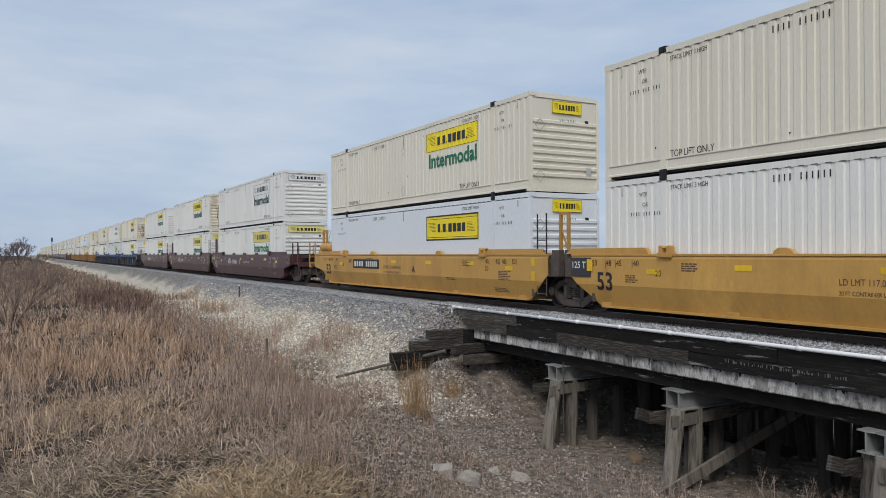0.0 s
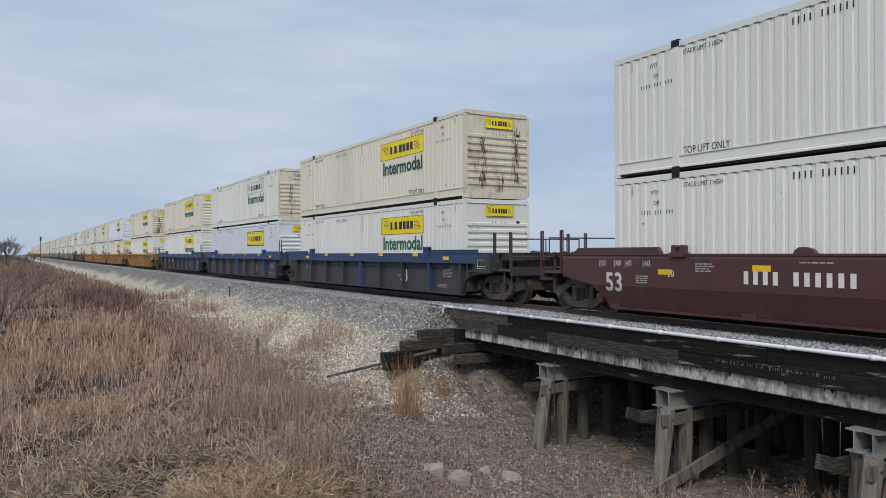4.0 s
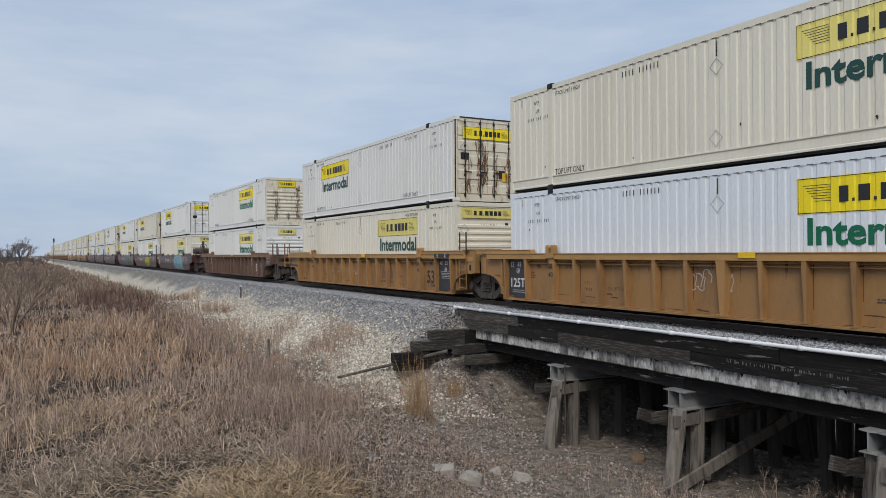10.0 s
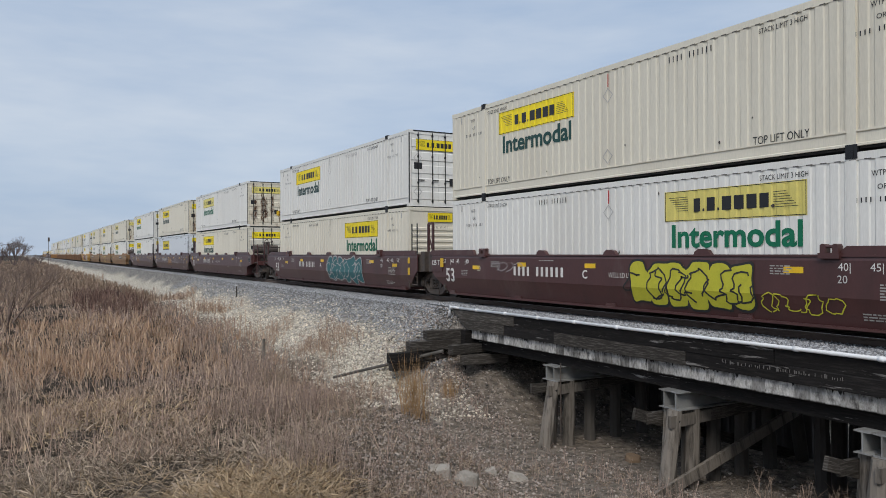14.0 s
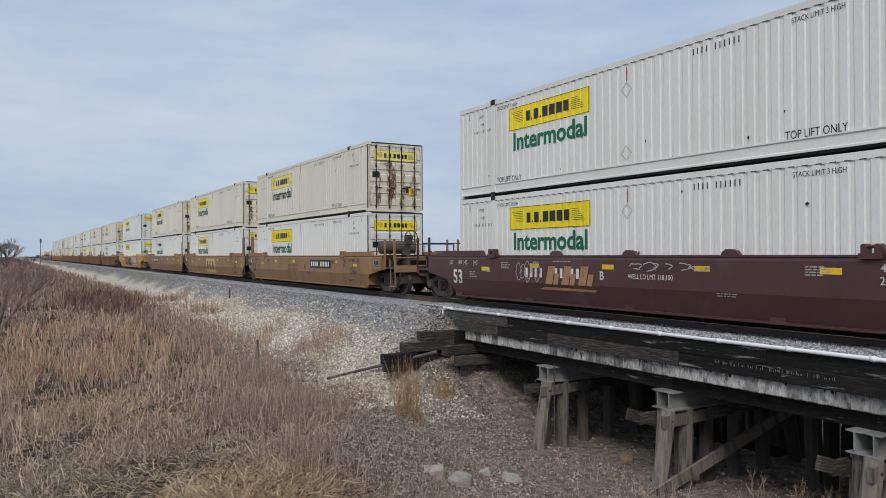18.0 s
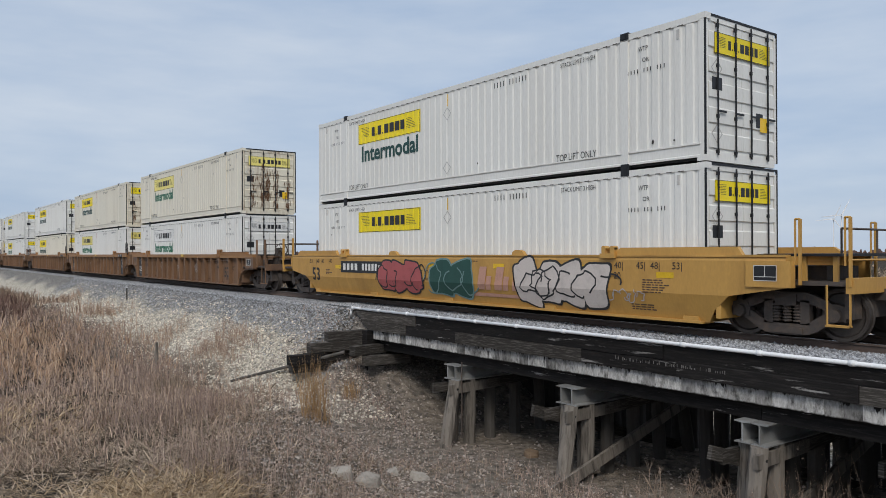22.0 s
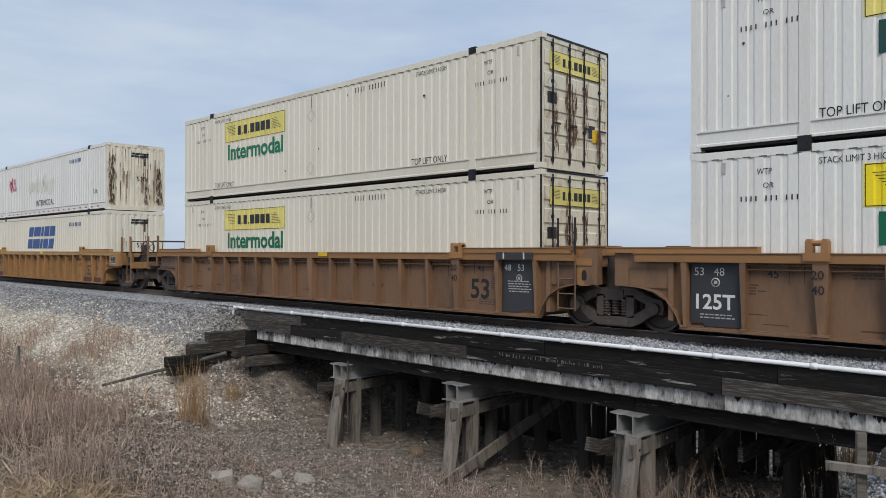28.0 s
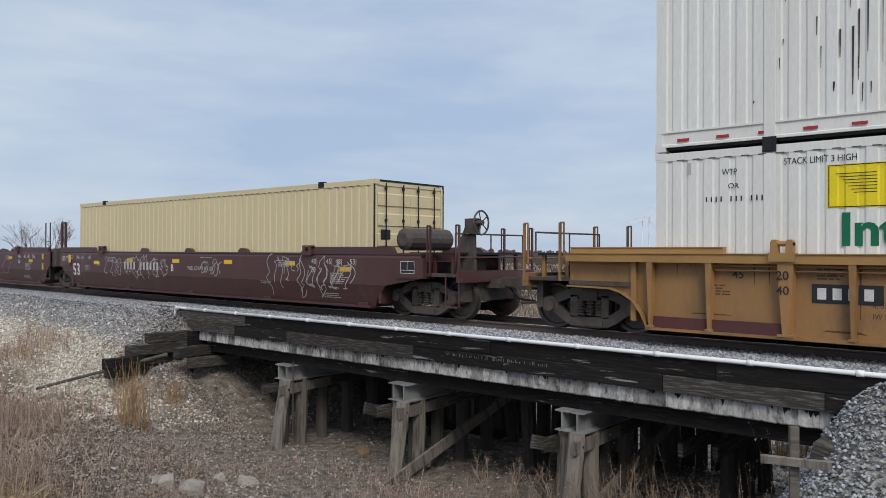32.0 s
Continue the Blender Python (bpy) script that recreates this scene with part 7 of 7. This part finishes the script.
def stalks(name, label, n, sector, long, mat, keep, fat=0.0007, heads=5, lean=0.16, bushy=0.05, flake=0.013):
    """Standing dead stems, each with a scatter of small dry seed heads along its upper half."""
    x, y, r = wedge(n, *sector)
    ok = keep(x, y) > rng.rand(n)
    x, y, r = x[ok], y[ok], r[ok]
    m = len(x)
    h = (long[0] + (long[1] - long[0]) * rng.rand(m) ** 1.4) * (0.8 + 0.5 * bumps(x, y, 1.1, 24))
    base = np.stack([x, y, height(x, y) - 0.02], -1)
    tip = base + np.stack([lean * h * rng.randn(m), lean * h * rng.randn(m), h], -1)
    a = rng.rand(m) * 6.28
    side = np.stack([np.cos(a), np.sin(a), 0 * a], -1) * (np.maximum(0.004, fat * r) * (0.6 + 0.7 * rng.rand(m)) / 2)[:, None]
    v = np.stack([base - side, base + side, tip + side * 0.5, tip - side * 0.5], 1).reshape(-1, 3)
    q = np.arange(m)[:, None] * 4
    f = np.concatenate([q + np.array([[0, 1, 2]]), q + np.array([[0, 2, 3]])], 0)
    k = np.repeat(np.arange(m), heads)
    t = 0.5 + 0.52 * rng.rand(len(k))
    c = base[k] + (tip - base)[k] * t[:, None] + bushy * (1.25 - t)[:, None] * rng.randn(len(k), 3)
    size = np.maximum(flake, 0.0011 * r[k]) * (0.5 + rng.rand(len(k)))
    leaf = (c[:, None, :] + rng.randn(len(k), 3, 3) * size[:, None, None] * 0.6).reshape(-1, 3)
    lf = len(v) + np.arange(len(k) * 3).reshape(-1, 3)
    me = raw_mesh(name, np.concatenate([v, leaf]), np.concatenate([f, lf]), mat)
    at = me.attributes.new("tone", "FLOAT", "POINT")
    at.data.foreach_set("value", np.concatenate([np.repeat(rng.rand(m), 4), np.repeat(rng.rand(len(k)), 3)]).astype(np.float32))
    return tagged(new(name, me), label, "weeds", kind="stuff")


def hollows(x, y):
    """Open dark hollows between the hummocks of the near grass."""
    return np.clip(0.62 + 1.5 * bumps(x, y, 1.25, 64) + 0.7 * bumps(x, y, 3.1, 65), 0.22, 1)


def gold_mat(x, y):
    r = np.hypot(x, y)
    a = np.degrees(np.arctan2(x, y))
    return field(x, y) * (np.clip(1.5 - np.abs(r - 11.5) / 2.2, 0, 1) * np.clip(1.4 - np.abs(a - 17) / 9, 0.1, 1) + np.clip(1.2 - np.abs(r - 19.5) / 3.0, 0, 1) * np.clip(1.3 - np.abs(a - 4) / 7, 0, 1)) * hollows(x, y)


def brush_zone(x, y):
    return field(x, y) * np.clip(1.5 - np.hypot((x - 4.9) / 1.5, (y - 50) / 9), 0, 1)


tufts("matted_grass", "tangled grey straw grass lying flat on the bank", 9500, 14, (-6, 38, 9.5, 25), (0.18, 0.48), "straw", lambda x, y: mat_zone(x, y) * hollows(x, y), (0, 50), (0, 110), fan=1.4, radius=0.12, fat=0.0010)
tufts("golden_mat", "flattened pale golden grass in patches", 3000, 16, (-6, 30, 9.5, 24), (0.22, 0.5), "pale_gold", gold_mat, (10, 75), (20, 120), fan=1.1, radius=0.09, fat=0.0011)
tufts("golden_mat", "thick flattened golden grass at the creek's edge", 4200, 15, (5, 30, 9.5, 14.5), (0.18, 0.42), "pale_gold", lambda x, y: gold_mat(x, y) * 0.9, (0, 60), (20, 120), fan=1.4, radius=0.12, fat=0.0011)
tufts("dry_weeds", "grey-brown dead undergrowth in the field", 19000, 6, (-6, 33, 15, 70), (0.2, 0.45), "weeds", lambda x, y: weed_zone(x, y) * hollows(x, y), (40, 90), (0, 80), radius=0.12, fat=0.0007)
tufts("russet_grass", "patch of russet dry grass", 4600, 8, (-6, 20, 21, 46), (0.35, 0.7), "orange_grass", russet, (60, 90), (0, 45), radius=0.1, fat=0.0008)
tufts("red_brush", "thicket of dark reddish brush beside the track", 3000, 9, (-4, 16, 30, 80), (0.5, 1.05), "red_brush", brush_zone, (60, 90), (0, 30), radius=0.15, fat=0.0008)
tufts("far_grass", "dry grass stretching away beside the track", 7500, 5, (-6, 12, 50, 420), (0.3, 0.6), "litter", lambda x, y: field(x, y) * (y > 50), (65, 90), (0, 30), radius=0.3, fat=0.0009)
stalks("purple_stems", "grey-mauve weed stems with dry heads standing in the grass", 30000, (-5, 34, 13.5, 48), (0.3, 0.8), "purple_weeds", purple, heads=4)
stalks("pale_stems", "pale dead weed stems standing above the grass", 11000, (-5, 34, 12, 45), (0.35, 0.9), "weeds", lambda x, y: field(x, y) * patchy(x, y, 0.8, 63, 0.12) * np.clip((9.6 - x) / 3, 0.2, 1) * np.clip((np.hypot(x, y) - 15) / 5, 0.05, 1), heads=4, fat=0.0009)
stalks("bank_weeds", "thin purple-brown weeds on the stony bank", 34000, (16, 74, 10, 30), (0.12, 0.45), "purple_weeds", bank, heads=5, flake=0.009)
tufts("bank_litter", "twiggy dead litter on the creek bed", 6500, 6, (18, 78, 9, 24), (0.08, 0.24), "litter", bank, (5, 60), (0, 80), radius=0.1, fat=0.0008)
tufts("bank_straw", "scraps of pale straw on the creek bank", 2600, 9, (14, 66, 9.5, 22), (0.15, 0.4), "straw", lambda x, y: bank(x, y) * patchy(x, y, 0.7, 45, 0.0), (10, 75), (10, 110), radius=0.07, fat=0.0008)
stalks("slope_weeds", "sparse dry stems standing among the pale stones", 50000, (7, 32, 19, 60), (0.3, 0.85), "weeds", lambda x, y: cover(x, y)[1] * pale_chips(x + 0.5, y) * np.clip(2.4 * bumps(x, y, 0.9, 47) + 0.05 + 0.9 * ease((9.7 - 0.055 * (y - 24) - x) / 1.3), 0, 1) * (y > 20.8) * (x < 13), heads=4)
tufts("far_side_grass", "pale dry field beyond the track", 5200, 5, (18, 88, 24, 160), (0.3, 0.7), "straw", lambda x, y: (x > 22) * 1.0, (50, 90), (0, 50), radius=0.3, fat=0.0014)
stalks("creek_weeds", "tall dead weeds with seed heads growing round the piles", 3000, (46, 80, 9.0, 15.5), (0.5, 1.7), "creek_twig", lambda x, y: (y > 3.4) * (y < 8.4) * (np.abs(x - 11) < 2.8) * np.clip(0.35 + 1.3 * bumps(x, y, 1.6, 51), 0.0, 1), heads=14, fat=0.0006, lean=0.22, bushy=0.06, flake=0.009)


def clump(name, x, y, n, r, tall, mat, label):
    a, q = rng.rand(n) * 6.28, r * np.sqrt(rng.rand(n))
    px, py = x + q * np.cos(a), y + q * np.sin(a)
    base = np.stack([px, py, height(px, py) - 0.02], -1)
    h = tall * (0.45 + 0.55 * rng.rand(n))
    return tagged(new(name, strips(name, base, h, np.full(n, 0.010), 0.04 + 0.34 * rng.rand(n), mat, 0.2, 0.5)), label, "grass clump")


clump("tall_grass_clump", 8.6, 16.76, 150, 0.36, 1.8, "gold", "clump of tall golden dry grass on the bank")
clump("tall_grass_clump", 10.65, 18.64, 90, 0.25, 0.75, "gold", "small clump of golden dry grass below the timbers")
clump("tall_grass_clump", 18.6, 5.35, 260, 0.55, 1.15, "gold", "clump of golden dry grass behind the trestle")
clump("tall_grass_clump", 6.3, 20.6, 160, 0.5, 1.0, "straw", "clump of dry grass at the edge of the stones")


def scatter(name, label, x, y, z, size, mat, kind="stuff", cat="stones"):
    """Rough six-cornered stones."""
    n = len(x)
    dirs = np.array([(1, 0, 0), (-1, 0, 0), (0, 1, 0), (0, -1, 0), (0, 0, 1), (0, 0, -1)], float)
    v = dirs[None] * (size[:, None] * (0.6 + 0.7 * rng.rand(n, 6)))[:, :, None]
    v += (rng.rand(n, 6, 3) - 0.5) * size[:, None, None] * 0.55
    a = rng.rand(n) * 6.28
    c, s = np.cos(a)[:, None], np.sin(a)[:, None]
    v = np.stack([v[..., 0] * c - v[..., 1] * s, v[..., 0] * s + v[..., 1] * c, v[..., 2] * 0.75], -1)
    v += np.stack([x, y, z], -1)[:, None]
    f8 = np.array([(0, 2, 4), (2, 1, 4), (1, 3, 4), (3, 0, 4), (2, 0, 5), (1, 2, 5), (3, 1, 5), (0, 3, 5)])
    f = (np.arange(n)[:, None, None] * 6 + f8[None]).reshape(-1, 3)
    return tagged(new(name, raw_mesh(name, v.reshape(-1, 3), f, mat)), label, cat, kind=kind)


def strewn(name, label, n, x0, x1, y0, y1, s0, s1, mat, keep, lift=0.0, level=None):
    x, y = x0 + (x1 - x0) * rng.rand(n), y0 + (y1 - y0) * rng.rand(n) ** 1.4
    ok = keep(x, y) > rng.rand(n)
    x, y = x[ok], y[ok]
    z = height(x, y) if level is None else level + 0 * x
    sz = s0 + (s1 - s0) * rng.rand(len(x)) ** 2
    return scatter(name, label, x, y, z + lift + 0.3 * sz, sz, mat)


def stony(x, y):
    return cover(x, y)[1] * ((y > 20.6) | (y < 3.2) | (x < 11.7))


strewn("ballast_stones", "grey crushed stone of the track shoulder", 34000, 9.9, 13.4, 20.2, 62, 0.025, 0.05, "stone", lambda x, y: stony(x, y) * (1 - 0.9 * pale_chips(x, y)) * ((x < 13.3) | (y < 0)), 0.0)
strewn("limestone_chips", "dusty pale stone chips on the embankment", 36000, 7.4, 11.4, 17.5, 58, 0.02, 0.06, "warm_stone", lambda x, y: np.maximum(stony(x, y) * pale_chips(x, y), 0.3 * ease((x - 6.6) / 1.5)))
strewn("ballast_stones", "grey crushed stone on the near abutment slope", 30000, 6.5, 12.6, -5, 3.8, 0.016, 0.045, "stone", lambda x, y: stony(x, y))
strewn("deck_ballast", "loose grey ballast along the trestle deck", 15000, 12.16, 13.38, 0.5, 23, 0.026, 0.05, "stone", lambda x, y: 1.0 + 0 * x, 0.0, -0.165)
strewn("limestone_chips", "pale stones on the bank beyond the trestle", 9000, 16.8, 23.5, 4.5, 15.5, 0.03, 0.09, "warm_stone", lambda x, y: 1.0 + 0 * x)
strewn("creek_chips", "small stones and clods on the creek bank", 84000, 5.0, 16.0, 3.5, 26, 0.014, 0.052, "bank_stone", lambda x, y: cover(x, y)[0] * np.where(x < 12.3, 1, 0.3) * (1 - 0.8 * ease((bank_line(x) - 5.0 - y) / 2)))


def boulder(x, y, w, l, h, turn, seed, label, mat="rock"):
    r = random.Random(seed)
    bm = bmesh.new()
    pts = []
    for k in range(6):
        a = 6.28 * (k + 0.7 * r.random()) / 6
        q = r.uniform(0.72, 1.0)
        pts += [(w * q * math.cos(a), l * q * math.sin(a), -0.5 * h), (w * (q - r.uniform(0.05, 0.22)) * math.cos(a), l * (q - r.uniform(0.05, 0.22)) * math.sin(a), h * (0.75 + 0.45 * math.cos(a + seed) * r.random()))]
    bmesh.ops.convex_hull(bm, input=[bm.verts.new(p) for p in pts])
    bmesh.ops.bevel(bm, geom=bm.edges[:], offset=0.02, segments=1, affect="EDGES", profile=0.6)
    bmesh.ops.triangulate(bm, faces=bm.faces[:])
    bmesh.ops.subdivide_edges(bm, edges=bm.edges[:], cuts=1)
    for v in bm.verts:
        v.co += v.co.normalized() * 0.035 * noise.noise(v.co * 6 + Vector((seed, 0, 0)))
    me = bpy.data.meshes.new("boulder")
    bm.to_mesh(me)
    bm.free()
    me.materials.append(M[mat])
    ob = tagged(new("boulder", me), label, "rock", group="boulders in the creek bed")
    ob.matrix_basis = pose(x, y, float(height(x, y)) - 0.22 * h, 8 * r.uniform(-1, 1), 8 * r.uniform(-1, 1), turn)


boulder(7.72, 13.9, 0.27, 0.42, 0.26, 35, 1, "pale broken limestone slab in the creek bed")
boulder(8.2, 13.62, 0.42, 0.27, 0.30, -12, 11, "larger half of a broken limestone slab")
boulder(9.24, 14.28, 0.30, 0.2, 0.18, 60, 2, "small pale limestone block")
boulder(9.48, 13.6, 0.32, 0.22, 0.24, -30, 3, "pale limestone block beside a larger one")
boulder(6.62, 17.33, 0.24, 0.15, 0.12, 10, 4, "pale stone among the dry weeds")
boulder(10.9, 17.9, 0.16, 0.13, 0.12, 40, 5, "rounded stone on the bank")
boulder(12.69, 13.47, 0.34, 0.24, 0.2, 70, 6, "brown clod of earth under the trestle", "clod")
boulder(9.4, 21.9, 0.2, 0.14, 0.12, 30, 7, "pale stone on the embankment")


def bare_bush(name, x, y, h, spread, seed, label, cat="bush", depth=5, stems=7, thick=0.03, mat="twig", sides=3, z=None):
    """Leafless branching stems down to fine twigs; the twigs are one part."""
    r = random.Random(seed)
    thing = tagged(new(name), label, cat)
    thing.location = (x, y, float(height(x, y)) if z is None else z)
    main, fine = Shape(), Shape()

    def grow(p, d, length, rad, lvl):
        q = p + d * length
        (main if lvl >= depth - 2 else fine).tube(p, q, rad, rad * 0.65, n=sides, caps=False)
        if lvl <= 0:
            return
        for _ in range(r.choice((2, 3, 3))):
            nd = (d + Vector((r.uniform(-1, 1), r.uniform(-1, 1), r.uniform(-0.35, 0.75))) * 0.62).normalized()
            grow(p + d * length * r.uniform(0.55, 1.0), nd, length * r.uniform(0.58, 0.8), rad * 0.6, lvl - 1)

    for i in range(stems):
        a = 6.28 * i / stems + r.uniform(-0.4, 0.4)
        d = Vector((math.cos(a) * spread, math.sin(a) * spread, 1.0)).normalized()
        grow(Vector((0.12 * math.cos(a), 0.12 * math.sin(a), -0.05)), d, h * r.uniform(0.28, 0.36), thick, depth)
    part("trunk", main.mesh("trunk", mat), thing)
    part("crown", fine.mesh("crown", mat), thing)["kind"] = "stuff"
    return thing


bare_bush("bare_shrub", -0.45, 38.8, 4.5, 0.7, 3, "bare tan-grey shrub with fine twigs at the field's edge", depth=5, stems=13, thick=0.036)
bare_bush("bare_shrub", -2.2, 42.5, 2.6, 0.8, 4, "bare grey-brown shrub in the field", depth=4, stems=9)
bare_bush("bare_tree", -0.9, 235, 8.6, 0.5, 5, "far bare grey-brown tree beside the railway", "tree", depth=6, stems=5, thick=0.26, mat="hazy_twig")
bare_bush("bare_tree", -4.6, 225, 6.5, 0.6, 8, "far bare tree at the field's edge", "tree", depth=5, stems=6, thick=0.2, mat="hazy_twig")
bare_bush("bare_shrub", 3.4, 250, 4.2, 0.8, 6, "far bare shrub beside the railway", depth=5, stems=6, thick=0.14, mat="hazy_twig")
bare_bush("bare_shrub", 5.6, 262, 3.4, 0.8, 9, "far low shrub at the track side", depth=4, stems=7, thick=0.12, mat="hazy_twig")
bare_bush("bare_tree", 29, 75, 7.2, 0.6, 11, "bare grey tree behind the track", "tree", depth=5, stems=6, thick=0.07)
bare_bush("bare_tree", 133, 70, 5.4, 0.8, 12, "far bare thicket beyond the track", "tree", depth=4, stems=9, thick=0.07)
bare_bush("bare_tree", 141, 68, 4.6, 0.8, 14, "low bare thicket beyond the track", "tree", depth=4, stems=9, thick=0.07)
for i, (bx, by, bh) in enumerate(((9.9, 5.7, 1.7), (10.7, 6.3, 1.9), (9.6, 6.6, 1.5), (10.6, 8.4, 1.5), (9.8, 5.0, 1.6), (11.0, 5.0, 2.0), (11.6, 6.0, 2.1), (11.2, 4.3, 1.7), (10.4, 7.4, 1.6), (11.3, 8.3, 1.8), (11.7, 7.1, 2.0), (11.9, 5.2, 1.9), (12.2, 4.4, 1.5))):
    bare_bush("dead_weed", bx, by, bh, 0.5, 20 + i, "tall branching dead weed by the piles", "weed", depth=3, stems=5, thick=0.011, mat="creek_twig")

# posts, poles and the wooden cross
marker = tagged(new("marker_post", Shape().tube((0, 0, 0), (0, 0, 0.72), 0.035, n=6).mesh("marker_post", "plank")), "slim dark marker post on the ballast slope", "post")
marker.location = (10.66, 42.6, float(height(10.66, 42.6)) - 0.05)
part("post_cap", Shape().tube((0, 0, 0), (0, 0, 0.06), 0.045, n=6).mesh("post_cap", "pipe"), marker, "white top", m=shift(0, 0, 0.72))
fence = tagged(new("fence_post", pile(1.2, 0.02, 0.055, "grey_wood", 9)), "old grey wooden fence post among weeds", "post")
fence.location = (7.22, 25.2, float(height(7.22, 25.2)) + 1.05)
pole = tagged(new("fallen_pole", Shape().tube((0, 0, 0), (3.7, 0, 0), 0.038, 0.05, n=8).mesh("fallen_pole", "dark_post")), "long grey fallen pole lying on the stones", "pole")
pa, pb = Vector((10.97, 19.5, -1.32)), Vector((8.53, 22.16, float(height(8.53, 22.16)) + 0.08))
pole.matrix_basis = Matrix.Translation(pb) @ (pa - pb).to_track_quat("X", "Z").to_matrix().to_4x4()
cross_ = tagged(new("wooden_cross"), "weathered grey wooden cross standing on the bank", "cross")
cross_.matrix_basis = pose(8.34, 2.38, float(height(8.34, 2.38)), 0, -1, 25)
ch = -0.26 - float(height(8.32, 2.47))
part("upright", timber(ch + 0.3, 0.095, 0.09, "grey_wood", 81), cross_, m=shift(0, 0, (ch - 0.3) / 2) @ pose(0, 0, 0, 90, 0, 0))
part("crossbar", timber(0.66, 0.085, 0.05, "grey_wood", 82), cross_, m=shift(-0.08, 0.0, ch - 0.34) @ pose(0, 0, 0, -1, 0, -10))
mast = tagged(new("signal_mast"), "dark railway signal mast far along the track", "signal")
mast.location = (9.6, 303, -1.4)
part("pole", Shape().tube((0, 0, 0), (0, 0, 7.6), 0.1, n=6).mesh("pole", "iron"), mast)
part("signal_head", Shape().box(-0.3, 0.3, -0.15, 0.15, 7.6, 9.0).mesh("signal_head", "iron"), mast)


def turbine(x, y, turn, label):
    """A distant three-bladed wind turbine."""
    t = tagged(new("wind_turbine"), label, "wind turbine", group="far wind turbines")
    t.matrix_basis = pose(x, y, -3, 0, 0, turn)
    part("tower", shared("tower", lambda: Shape().tube((0, 0, 0), (0, 0, 100), 2.2, 1.2, n=10).mesh("tower", "pipe")), t)
    part("nacelle", shared("nacelle", lambda: Shape().box(-2, 2, -6, 5, 98, 102).mesh("nacelle", "pipe")), t)
    for k in range(3):
        part("blade", shared("blade", lambda: Shape().prism([(-1.6, 2), (1.6, 2), (1.8, 12), (0.3, 48), (-0.4, 48)], "y", -0.4, 0.4).mesh("blade", "pipe")), t, m=shift(0, -7, 100) @ pose(0, 0, 0, 0, 25 + 120 * k, 0))


turbine(1985, 950, -60, "far white wind turbine on the horizon")
turbine(2200, 1075, -60, "farther white wind turbine on the horizon")


def far_woods():
    """Low broken line of bare woods on the horizon, as ragged clumps of twigs."""
    s = Shape()
    r = random.Random(4)
    for i in range(1500):
        a = radians(r.uniform(-8, 100))
        d = r.uniform(1300, 1700)
        x, y = d * math.sin(a), d * math.cos(a)
        if x < 40:
            continue
        w, h = r.uniform(2, 9), r.uniform(2, 10) * (0.5 + 0.5 * math.sin(a * 9) ** 2)
        s.prism([(-w, -2), (w, -2), (w * 0.5, h * 0.7), (0, h), (-w * 0.6, h * 0.75)], "y", 0, 2)
        for k in range(10):
            s.v[-1 - k] = (s.v[-1 - k][0] + x, s.v[-1 - k][1] + y, s.v[-1 - k][2] - 1)
    return s.mesh("far_woods", "red_brush")


tagged(new("far_woods", far_woods()), "low brown line of bare woods on the horizon", "woods", kind="stuff")


def motions():
    """The whole train runs at one speed towards -y; its wheels roll on the rails."""
    for car, y in CARS:
        walk(car, [(0, pose(TC, y, 0)), (32, pose(TC, y - SPEED * 32, 0))])
    for box, y, z in LOADS:
        walk(box, [(0, pose(TC, y, z)), (32, pose(TC, y - SPEED * 32, z))])
    turn = math.degrees(SPEED / 0.46)
    first = {}
    for w, sx, yy in WHEELS:
        if (sx, yy) not in first:
            way = 1 if sx < 0 else -1
            walk(w, [(i / FPS, pose(sx * 0.80, yy, 0.46, 0, 0, 0 if sx < 0 else 180) @ pose(0, 0, 0, way * turn * i / FPS)) for i in range(32 * FPS + 1)])
            first[sx, yy] = w.animation_data
        else:
            w.rotation_mode = "QUATERNION"
            w.animation_data_create()
            w.animation_data.action = first[sx, yy].action
            w.animation_data.action_slot = first[sx, yy].action_slot


motions()
